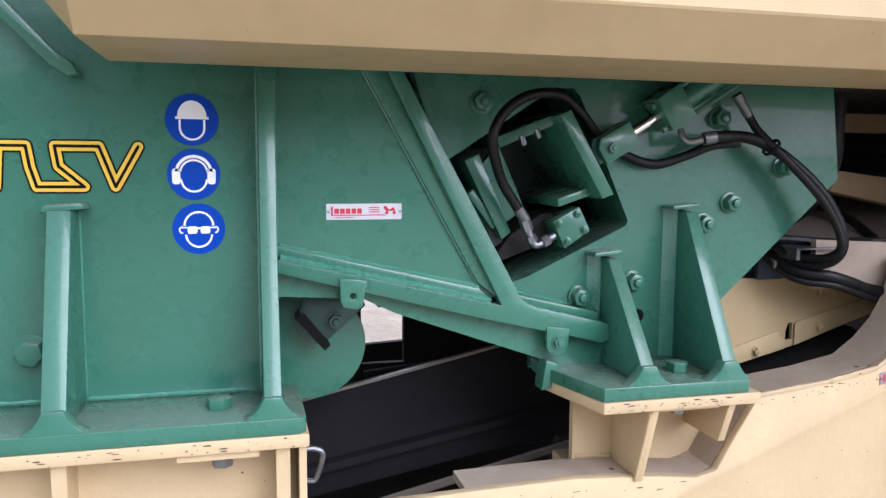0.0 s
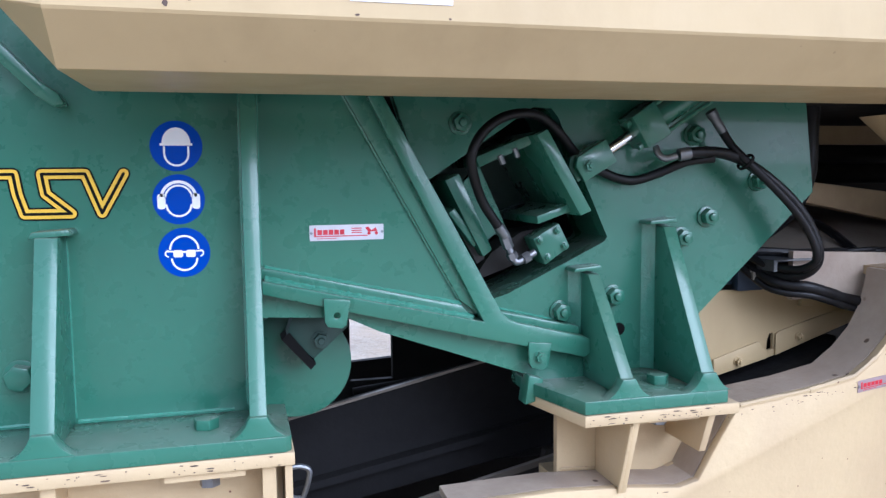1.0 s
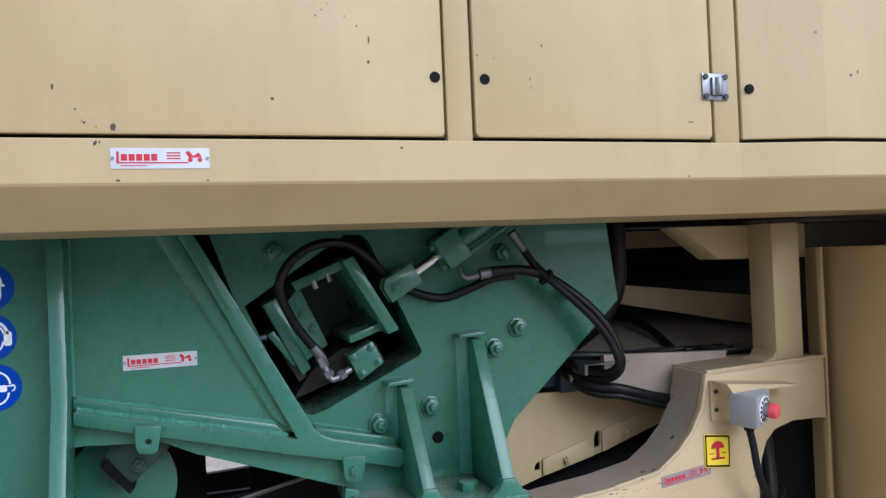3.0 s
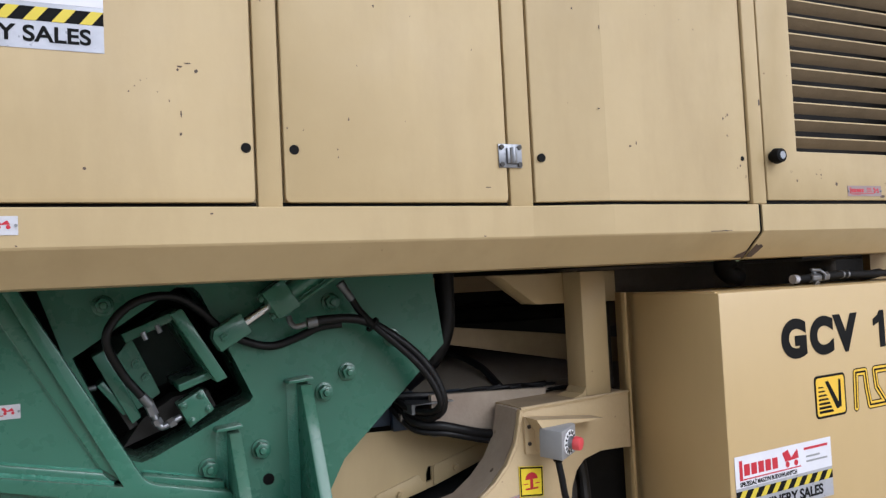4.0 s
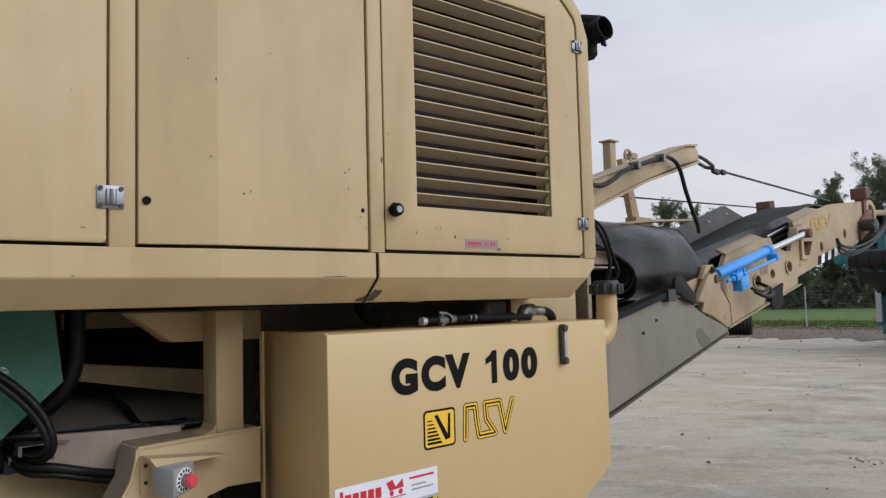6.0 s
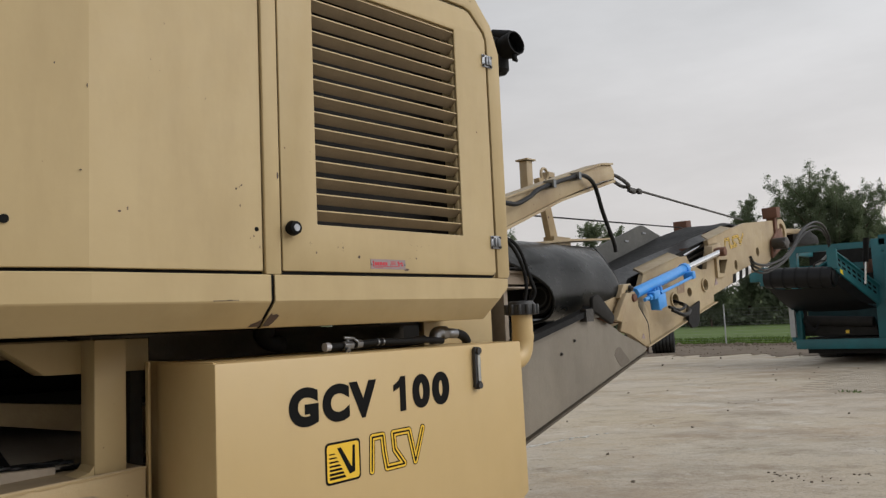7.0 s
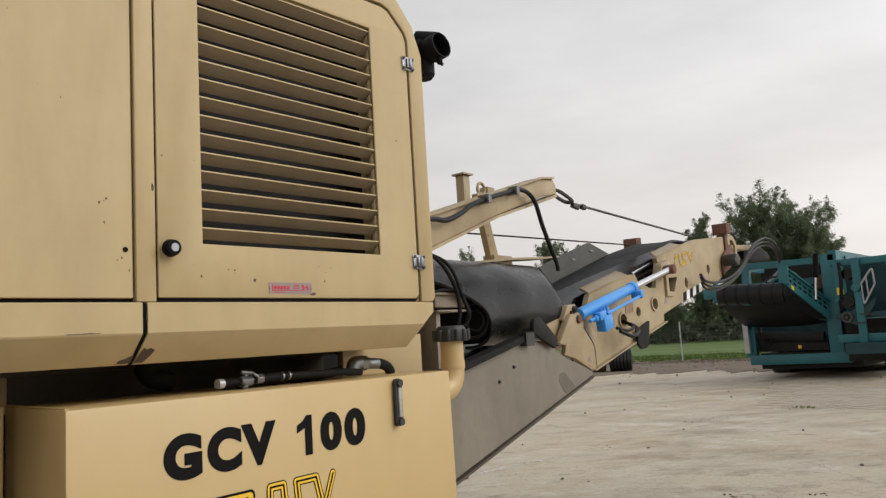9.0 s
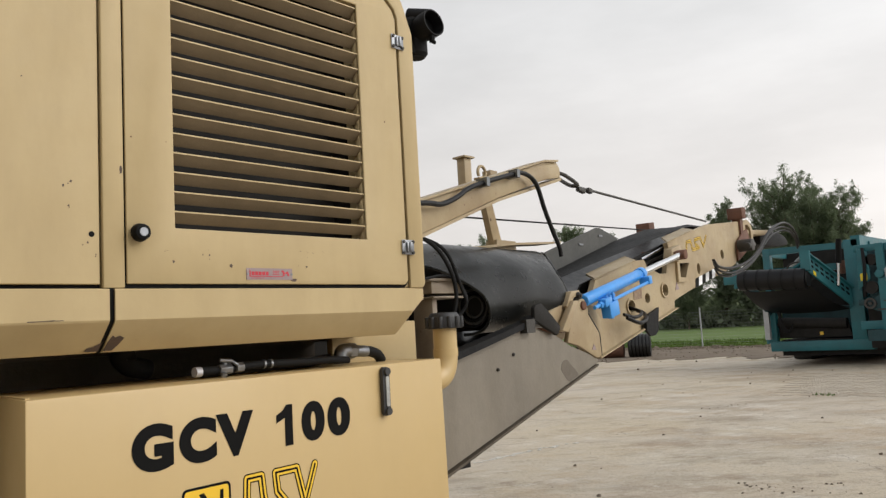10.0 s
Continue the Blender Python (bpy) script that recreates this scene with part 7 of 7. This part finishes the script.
    solo("electric_cable", M().tube(pts, r_, 8), RUBBER, "black electric cable looping down behind the canopy", "cable", "cables behind the canopy")

# lifting beam with rope
beam = thing("support_beam", (4.2, -0.15, 1.80), "weathered cream steel support beam with steel rope", "beam")
bm_ = [(3.0, 2.02), (3.785, 2.19), (4.373, 2.395), (4.86, 2.545), (5.02, 2.575), (5.02, 2.625), (4.985, 2.655), (4.84, 2.635), (3.785, 2.325), (3.0, 2.16)]
part("beam_web", M().prism(bm_, -0.10, -0.03).remap(cv), OLD_CREAM, beam, bevel=0.004)
part("beam_flange", M().prism([(3.0, 2.16), (3.785, 2.325), (4.84, 2.635), (4.985, 2.655), (4.985, 2.665), (4.84, 2.645), (3.785, 2.335), (3.0, 2.17)], -0.115, 0.0).remap(cv), OLD_CREAM, beam)
part("beam_flange", M().prism([(3.0, 2.005), (3.785, 2.175), (4.373, 2.38), (5.02, 2.558), (5.02, 2.574), (4.373, 2.394), (3.785, 2.19), (3.0, 2.02)], -0.105, 0.0).remap(cv), OLD_CREAM, beam)
part("beam_leg", M().box(3.05, 3.25, -0.30, -0.15, 1.83, 2.05), OLD_CREAM, beam)
post_ = part("post", M().box(4.62, 4.675, 0.25, 0.305, 2.44, 2.70), OLD_CREAM, beam, bevel=0.003)
part("post_cap", M().box(4.605, 4.69, 0.235, 0.32, 2.701, 2.710), OLD_CREAM, post_)
part("lifting_eye", M().tube([cv(4.535 + 0.034 * math.cos(radians(a)), 0.10, 2.575 + 0.034 * math.sin(radians(a))) for a in range(-60, 240, 25)], 0.008, 10), OLD_CREAM, beam)
part("strut", M().prism([(4.79, 2.62), (4.85, 2.635), (4.985, 2.25), (4.90, 2.25)], 0.30, 0.34).remap(cv), CREAM_DUSTY, beam)
part("strut_foot", M().box(4.90, 5.10, 0.28, 0.36, 2.225, 2.275).remap(cv), OLD_CREAM, beam)
part("strut_knob", M().box(4.88, 4.95, 0.28, 0.34, 2.635, 2.668).remap(cv), OLD_CREAM, beam)
hose_pts = [(3.40, 2.26), (3.756, 2.309), (3.879, 2.316), (4.0, 2.36), (4.113, 2.416), (4.428, 2.507), (4.571, 2.534), (4.683, 2.495), (4.755, 2.368), (4.831, 2.254), (4.884, 2.182), (4.896, 2.137)]
part("beam_hose", M().tube([cv(x, -0.14, z) for x, z in hose_pts], 0.0115, 10), HOSE, beam)
for x, z in ((4.20, 2.447), (4.47, 2.520)):
    part("hose_clip", M().box(x, x + 0.025, -0.165, -0.10, z - 0.02, z + 0.02).remap(cv), DULL_ZINC, beam)
eye = cv(5.02, -0.06, 2.61)
part("shackle", M().tube([eye, cv(5.08, -0.09, 2.60), cv(5.25, -0.08, 2.57), cv(5.27, -0.05, 2.565), cv(5.22, -0.03, 2.575), cv(5.06, -0.03, 2.61), eye], 0.011, 8), GREASE, beam)
part("rope_clamp", M().obox(cv(5.35, -0.05, 2.55), (0.07, 0.026, 0.026), pose(0, 0, 0, 0, 10, 0)).obox(cv(5.46, -0.05, 2.558), (0.04, 0.026, 0.03), pose(0, 0, 0, 0, 10, 0)), GREASE, beam, bevel=0.004)
part("rope", M().cyl(cv(5.25, -0.05, 2.565), cv(7.75, 0.02, 2.56), 0.0075, 10), GREASE, beam)
part("rope", M().cyl((3.4, 0.6, 2.42), (8.1, 1.05, 2.60), 0.006, 8), DARK, beam)

# ---- far yard ----
def screener():
    """The teal tracked screening plant across the yard."""
    s = thing("screening_plant", (28.5, 5.0, 0.0), "teal tracked screening plant with folded black conveyor", "screener")
    X = 27.0
    fr = [("frame_post", 6.62, 6.84, 0.5, 3.72), ("frame_post", 4.02, 4.42, 0.5, 3.75)]
    for n, y0, y1, z0, z1 in fr:
        part(n, M().box(X, X + 0.25, y0, y1, z0, z1), TEAL, s, bevel=0.015)
    part("frame_beam", M().box(X - 0.02, X + 0.25, 3.85, 6.84, 0.45, 0.76), TEAL, s, bevel=0.02)
    part("frame_beam", M().prism([(4.42, 3.50), (6.62, 3.52), (6.62, 3.72), (4.42, 3.69)], X, X + 0.2, "x"), TEAL, s)
    part("frame_beam", M().box(X, X + 6.0, 3.95, 4.2, 3.55, 3.85), TEAL, s)
    part("frame_beam", M().box(X + 0.25, X + 6.0, 6.62, 6.84, 3.45, 3.70), TEAL, s)
    part("side_post", M().box(X + 0.9, X + 1.15, 3.9, 4.2, 0.6, 3.7), TEAL, s)
    # Set-back panels take the darker teal, so their shade is painted in.
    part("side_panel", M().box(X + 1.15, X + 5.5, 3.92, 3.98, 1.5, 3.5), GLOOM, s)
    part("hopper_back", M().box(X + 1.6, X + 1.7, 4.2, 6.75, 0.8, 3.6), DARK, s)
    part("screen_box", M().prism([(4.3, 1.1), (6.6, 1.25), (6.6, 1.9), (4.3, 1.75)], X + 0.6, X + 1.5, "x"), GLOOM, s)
    part("inner_beam", M().box(X + 0.4, X + 0.6, 4.25, 6.72, 2.9, 3.1), TEAL, s)
    # folded conveyor: a roll towards the yard, its belt sloping back under the frame
    HX, TX = X - 1.6, X - 0.05
    part("belt_roll", M().cyl((HX, 5.05, 2.62), (HX, 7.0, 2.72), 0.31, 28).cyl((HX, 5.0, 2.62), (HX, 5.05, 2.62), 0.24, 24), HOSE, s, bevel=0.02)
    bands = M()
    for i in range(5):
        y = 5.3 + 0.36 * i
        bands.pipe((HX, y, 2.633 + 0.051 * (y - 5.3)), (HX, y + 0.05, 2.635 + 0.051 * (y - 5.3)), 0.322, 0.30, 24)
    part("roll_bands", bands, RUBBER, s)
    sheet_ = M()
    for i in range(9):
        t_ = i / 8
        for yy, dz in ((0.0, 0.06), (0.5, 0.0), (1.0, 0.0), (1.5, 0.0), (2.0, 0.06)):
            sheet_.v.append((HX + 0.1 + (TX - HX - 0.1) * t_, 5.0 + yy - 0.62 * t_ + 0.18 * t_ * yy, 2.34 + dz - 0.72 * t_ - 0.10 * math.sin(math.pi * t_)))
    for i in range(8):
        sheet_.f += [(i * 5 + j, i * 5 + j + 1, i * 5 + j + 6, i * 5 + j + 5) for j in range(4)]
    part("belt_underside", sheet_, HOSE, s)
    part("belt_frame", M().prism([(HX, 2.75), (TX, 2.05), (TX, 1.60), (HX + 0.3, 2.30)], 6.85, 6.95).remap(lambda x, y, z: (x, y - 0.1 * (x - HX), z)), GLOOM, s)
    part("belt_bracket", M().box(HX - 0.12, HX + 0.25, 6.99, 7.16, 2.48, 3.05).box(HX - 0.1, HX + 0.2, 7.16, 7.48, 2.62, 2.92), TEAL, s, bevel=0.01)
    slope = lambda x, y, z: (x, 5.0 - 0.5 * (x - HX) + y, z - 0.72 * (x - HX))
    gd = part("belt_guard", M().prism([(HX - 0.05, 2.85), (HX - 0.05, 3.36), (HX + 1.45, 3.36), (HX + 1.45, 2.80)], 0.0, 0.05).remap(slope), TEAL, s)
    part("guard_edge", M().prism([(HX - 0.05, 3.34), (HX - 0.05, 3.38), (HX + 1.45, 3.38), (HX + 1.45, 3.34)], -0.08, 0.06).remap(slope), TEAL, gd)
    part("guard_end", M().box(HX - 0.09, HX - 0.05, -0.15, 0.12, 2.80, 3.38).remap(slope), TEAL, gd)
    for i in range(8):
        for j in range(2):
            x = HX + 0.10 + 0.165 * i
            part("guard_slot", M().box(x, x + 0.10, -0.006, -0.001, 3.05 + 0.14 * j, 3.12 + 0.14 * j).remap(slope), BLACK, gd)
    part("yellow_label", M().box(HX + 0.18, HX + 0.26, -0.008, -0.002, 2.86, 2.98).remap(slope), BRIGHT_YELLOW, gd)
    part("ram_body", M().cyl((X - 1.34, 4.16, 3.69), (X - 1.34, 4.23, 3.00), 0.080, 14), BLACK, s)
    part("ram_rod", M().cyl((X - 1.34, 4.23, 3.00), (X - 1.34, 4.29, 2.37), 0.035, 12), CHROME, s)
    part("diagonal_brace", M().cyl((X + 0.3, 6.2, 2.95), (X + 0.1, 5.4, 3.35), 0.05, 10), TEAL, s)
    part("rear_brace", M().cyl((X + 1.4, 6.6, 3.0), (X + 0.3, 5.6, 3.5), 0.06, 10), GALV, s)
    part("grey_post", M().box(X - 0.25, X - 0.12, 6.74, 6.90, 0.84, 1.90), GALV, s)
    # Tray and roll near black: shade inside the frame put into their colour.
    part("catch_tray", M().prism([(4.5, 0.85), (6.7, 0.85), (6.6, 1.45), (4.6, 1.35)], X + 0.3, X + 0.4, "x"), DARK, s)
    part("tray_roll", M().cyl((X + 0.25, 4.6, 1.25), (X + 0.25, 6.6, 1.35), 0.16, 18), DARK, s)
    part("yellow_label", M().box(X - 0.712, X - 0.704, 3.68, 3.86, 2.46, 2.67), BRIGHT_YELLOW, s)
    part("yellow_label", M().box(X + 0.285, X + 0.295, 5.32, 5.42, 0.92, 1.02), YELLOW, s)
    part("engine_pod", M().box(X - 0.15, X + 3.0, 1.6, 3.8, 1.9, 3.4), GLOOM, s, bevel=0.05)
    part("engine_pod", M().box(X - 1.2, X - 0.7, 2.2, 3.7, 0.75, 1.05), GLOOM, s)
    for y in (3.3, 2.4, 1.8):
        part("pod_post", M().box(X - 0.75, X - 0.6, y - 0.10, y + 0.10, 0.8, 3.5), TEAL, s)
    ladder = part("ladder_rail", M().tube([(X - 0.75, 3.16, 2.15), (X - 0.75, 2.88, 2.63), (X - 0.75, 2.84, 2.69)], 0.028, 8), GALV, s)
    part("ladder_rail", M().tube([(X - 0.75, 3.20, 2.72), (X - 0.75, 2.92, 3.10), (X - 0.75, 2.86, 3.06), (X - 0.75, 2.84, 2.69)], 0.028, 8), GALV, s)
    part("rung", M().cyl((X - 0.75, 3.17, 2.16), (X - 0.75, 3.19, 2.74), 0.02, 8), GALV, ladder)
    part("rung", M().cyl((X - 0.75, 3.03, 2.40), (X - 0.75, 3.05, 2.93), 0.02, 8), GALV, ladder)
    step_ = part("footplate", M().prism([(3.76, 1.68), (3.42, 1.55), (3.24, 1.65), (2.91, 2.11), (2.86, 2.32), (2.98, 2.25), (3.13, 2.10), (3.26, 2.14), (3.55, 1.95)], X - 0.72, X - 0.66, "x"), GLOOM, s)
    part("step_tread", M().box(X - 0.80, X - 0.72, 3.18, 3.48, 1.60, 1.64), GREASE, step_)
    part("step_tread", M().box(X - 0.80, X - 0.72, 3.0, 3.3, 1.84, 1.88), GREASE, step_)
    # Near-black block added to fill the shaded underside.
    part("under_panel", M().box(X - 0.1, X + 2.5, 2.5, 3.9, 0.5, 1.72), DARK, s)
    part("pod_panel", M().prism([(3.90, 3.40), (3.62, 3.28), (3.60, 2.52), (3.94, 2.19)], X - 0.70, X - 0.64, "x"), TEAL, s, bevel=0.01)
    part("round_cover", M().cyl((X - 0.78, 3.35, 2.63), (X - 0.70, 3.35, 2.63), 0.12, 20), TEAL, s, bevel=0.01)
    part("pulley", M().pipe((X - 0.80, 3.66, 1.80), (X - 0.72, 3.66, 1.80), 0.16, 0.10, 20).cyl((X - 0.80, 3.66, 1.80), (X - 0.74, 3.66, 1.80), 0.05, 12), GREASE, s)
    part("pod_beam", M().box(X - 0.62, X - 0.45, 2.6, 4.0, 1.06, 1.30), TEAL, s, bevel=0.01)
    part("red_filter", M().cyl((X + 0.3, 4.62, 2.75), (X + 0.3, 4.62, 3.15), 0.12, 14), RUST, s)
    for yy, zz in ((5.2, 3.2), (5.7, 3.1), (4.9, 2.8)):
        part("pipe_bend", M().tube([(X + 0.35, yy, zz), (X + 0.2, yy + 0.15, zz + 0.12), (X + 0.2, yy + 0.4, zz + 0.05), (X + 0.3, yy + 0.55, zz - 0.15)], 0.03, 8), GREASE, s)
    part("pod_beam", M().box(X - 0.62, X - 0.45, 1.6, 4.0, 3.30, 3.50), TEAL, s, bevel=0.01)
    part("pod_beam", M().box(X - 0.62, X - 0.45, 1.6, 4.0, 1.75, 1.92), GLOOM, s, bevel=0.01)
    part("pod_hose", M().tube([(X - 0.65, 3.75, 3.4), (X - 0.8, 3.7, 2.9), (X - 0.75, 3.75, 2.4), (X - 0.65, 3.8, 2.0)], 0.05, 8), RUBBER, s)
    part("pod_motor", M().cyl((X - 0.7, 3.55, 3.05), (X - 0.3, 3.55, 3.05), 0.16, 16).cyl((X - 0.75, 3.3, 2.6), (X - 0.3, 3.3, 2.6), 0.10, 16), DARK, s)
    part("drive_wheel", M().cyl((X - 0.75, 3.6, 2.25), (X - 0.6, 3.6, 2.25), 0.18, 20), DARK, s)
    tr = [(X + 2.9, 0.25), (X + 3.1, 0.03), (X + 3.3, 0.0), (X + 7.2, 0.0), (X + 7.5, 0.3), (X + 7.2, 0.7), (X + 3.2, 0.75), (X + 2.95, 0.55)]
    part("crawler_track", M().prism(tr, 3.0, 3.6), GREASE, s, "dark crawler track", bevel=0.03)
    part("crawler_track", M().prism(tr, 6.6, 7.2), GREASE, s, "dark crawler track", bevel=0.03)
    part("axle_beam", M().box(X + 0.3, X + 7, 3.61, 6.59, 0.3, 0.8), DARK, s)
    part("side_tube", M().cyl((X + 0.1, 6.9, 0.7), (X + 0.1, 6.9, 2.2), 0.09, 12), TEAL, s)
    for i in range(3):
        part("hanging_hose", M().tube([(X - 0.1, 6.6 - 0.1 * i, 2.2), (X - 0.15, 6.4, 1.4 - 0.1 * i), (X - 0.1, 6.2, 1.05), (X, 6.1, 1.3)], 0.03, 8), RUBBER, s)


screener()

# fence
fence = thing("wire_fence", (40.8, 12, 0.0), "galvanised wire mesh fence on steel posts beside the grass", "fence")
FX = lambda y: 40.2 + 0.05 * y
post = None
for i in range(20):
    y = -16.55 + 3.55 * i
    if post is None:
        post = part("post", M().cyl((FX(y), y, 0.0), (FX(y), y, 2.1), 0.035, 10), GALV, fence)
        y_first = y
    else:
        again(post, "post", Vector((FX(y) - FX(y_first), y - y_first, 0)) - fence.location, fence)
mesh_ = M()
for z in [0.25 + 0.16 * i for i in range(11)]:
    mesh_.cyl((FX(-18), -18, z), (FX(50), 50, z), 0.004, 4, caps=False)
for i in range(340):
    y = -18 + 0.2 * i
    mesh_.cyl((FX(y), y, 0.2), (FX(y), y, 1.9), 0.0012, 3, caps=False)
tagged(part("wire_mesh", mesh_, GALV, fence), kind="stuff")

# parked loader wheel seen under the conveyor
loader = thing("loader_wheel", (33.3, 14.6, 0.0), "large ribbed black tyre of a parked machine", "wheel")
hub_a, hub_b = Vector((33.50, 14.45, 0.52)), Vector((33.12, 15.32, 0.52))
part("tyre", M().cyl(hub_a, hub_b, 0.50, 40), RUBBER, loader, bevel=0.03)
for i in range(6):
    p0 = hub_a.lerp(hub_b, 0.04 + 0.163 * i)
    part("tread_rib", M().cyl(p0, p0 + (hub_b - hub_a) * 0.10, 0.52, 40), BELT, loader)
solo("rusty_drum", M().cyl((33.1, 15.55, 0.35), (32.4, 17.2, 0.35), 0.35, 24), RUST, "rusty steel drum lying on the concrete", "drum", bevel=0.02)


# ---- trees ----
def tree(x, y, height, spread, seed, label, leaves=5200, base_z=0.0, conical=0.0, size=1.0):
    """A tapered trunk with limbs, and a crown of many small leaf clumps with gaps."""
    r = random.Random(seed)
    t = thing("tree", (x, y, base_z), label, "tree", "trees behind the fence")
    wood = M().cyl((x, y, base_z), (x, y, base_z + height * 0.75), height * 0.018, 8, r2=height * 0.005)
    tips = []
    for i in range(46):
        h = base_z + height * r.uniform(0.10, 0.80)
        a = r.uniform(0, 2 * math.pi)
        reach = spread * (0.30 + 0.70 * math.sin(math.pi * min(1, max(0.05, (h - base_z) / height * (0.9 + 0.35 * conical))))) * r.uniform(0.45, 1.0)
        tip = Vector((x + reach * math.cos(a), y + reach * math.sin(a), h + height * r.uniform(0.12, 0.26)))
        wood.cyl((x, y, h), tip, height * 0.004, 5, r2=0.015)
        tips.append((Vector((x, y, h)), tip))
    for i in range(5):
        tips.append((Vector((x, y, base_z + height * 0.6)), Vector((x + r.gauss(0, spread * 0.22), y + r.gauss(0, spread * 0.22), base_z + height * r.uniform(0.88, 1.0)))))
    part("trunk", wood, BARK, t)
    crown = M()
    sprays = []
    for a, b in tips:
        for k in range(9):
            start = a.lerp(b, r.uniform(0.25, 1.0))
            sprays.append((start, start + Vector((r.gauss(0, 0.5), r.gauss(0, 0.5), abs(r.gauss(0.5, 0.5)))) * spread * 0.24))
    for i in range(leaves):
        a, b = r.choice(sprays)
        k = r.random()
        p = a.lerp(b, k) + Vector((r.gauss(0, 1), r.gauss(0, 1), r.gauss(0, 1))) * spread * 0.085 * (1.15 - k)
        n = Vector((r.gauss(0, 1), r.gauss(0, 1), r.gauss(0, 1) + 0.6)).normalized()
        s = r.uniform(0.07, 0.15) * size
        u_ = n.orthogonal().normalized() * s
        v_ = n.cross(u_)
        crown.add([p - u_, p - v_ * 0.5, p + u_, p + v_ * 0.5], [(0, 1, 2, 3)])
    data = bpy.data.meshes.new("crown")
    data.from_pydata(crown.v, [], crown.f)
    data.materials.append(LEAF)
    o = new("crown", data)
    o.parent, o.location = t, -t.location


K = 1.70
for n, (x, y, h, s) in enumerate(((52, 18.5, 8.8, 1.4), (52.5, 17.0, 7.0, 1.8), (52.5, 15.7, 10.1, 2.0), (51.5, 14.1, 10.0, 2.0), (52, 12.7, 9.4, 2.0), (52, 11.4, 8.6, 1.9), (53, 10.6, 6.4, 1.4), (54, 13.4, 7.8, 2.6), (49, 19.8, 4.6, 2.0), (50, 3.2, 4.2, 2.0))):
    tree(1.5 + (x - 1.5) * K, -2.4 + (y + 2.4) * K, 1.8 + (h - 1.8) * K, s * K, 11 + n, "full dark green deciduous tree behind the fence", leaves=72000, size=0.60)
for n, (x, y, h, s) in enumerate(((88, 53.2, 14.2, 2.9), (89, 50.6, 13.2, 2.6), (88, 67, 14.0, 3.0), (88, 72.5, 13.6, 3.2))):
    tree(x, y, h, s, 40 + n, "distant dark green tree on the horizon", leaves=26000, size=0.9)
hedge = M()
r_ = random.Random(5)
for i in range(36000):
    y = r_.uniform(-24, 110)
    p = Vector((86 + r_.gauss(0, 1.2) + 0.05 * y, y, 0.1 + min(2.2, abs(r_.gauss(0, 1.0))) * (1.7 + 0.5 * math.sin(y * 0.5)) * (1.5 if 8 < y < 38 else 0.8)))
    n = Vector((r_.gauss(0, 1), r_.gauss(0, 1), r_.gauss(0, 1) + 0.6)).normalized()
    u_ = n.orthogonal().normalized() * r_.uniform(0.2, 0.42)
    v_ = n.cross(u_)
    hedge.add([p - u_, p - v_ * 0.6, p + u_, p + v_ * 0.6], [(0, 1, 2, 3)])
data = bpy.data.meshes.new("hedge")
data.from_pydata(hedge.v, [], hedge.f)
data.materials.append(LEAF)
tagged(new("hedge", data), "dense dark green undergrowth below the trees", "hedge", kind="stuff")
bank = M()
for a in range(72):
    a0, a1 = 2 * math.pi * a / 72, 2 * math.pi * (a + 1) / 72
    h0, h1 = [5.0 + 2.0 * math.sin(3 * k) + 1.5 * math.sin(7.3 * k) for k in (a0, a1)]
    bank.add([(300 * math.cos(a0), 300 * math.sin(a0), 0), (300 * math.cos(a1), 300 * math.sin(a1), 0), (300 * math.cos(a1), 300 * math.sin(a1), h1), (300 * math.cos(a0), 300 * math.sin(a0), h0)], [(0, 1, 2, 3)])
tagged(new("backdrop", made("backdrop", bank, LEAF)), "far dark green tree line on the horizon", "backdrop", kind="structure")

# Unseen dark blocks added behind the camera to darken reflections in the green paint.
belt_ = M()
for i in range(44):
    x0_, h0_ = -73 + 2 * i, 6.5 + 1.2 * math.sin(1.3 * i) + 1.1 * math.sin(2.9 * i)
    belt_.box(x0_, x0_ + 2.0, -30.0 - 0.4 * (i % 2), -28.0 - 0.3 * (i % 3), 0.0, h0_)
tagged(new("backdrop_trees", made("backdrop_trees", belt_, LEAF)), "unseen dark green blocks added behind the yard to darken reflections", "backdrop", kind="structure")

# rows of paving stones let into the concrete
pav = M()
r_ = random.Random(8)
for i in range(56):
    for j in range(26):
        x, y = 18.3 + 0.105 * i, 0.2 + 0.21 * j + (0.105 if i % 2 else 0)
        if not 0.4 + 0.10 * (x - 18.3) < y < 3.4 + 0.22 * (x - 18.3) + 0.3 * math.sin(i * 1.3) or r_.random() < 0.05 + 0.6 * abs((x - 21.2) / 3.0) ** 4:
            continue
        h = 0.004 + r_.uniform(0, 0.004)
        pav.box(x + 0.010, x + 0.099, y + 0.012, y + 0.201, 0.001, h)
tagged(new("paving_stones", made("paving_stones", pav, PAVER)), "rows of worn paving stones set in the concrete", "paving", kind="stuff")
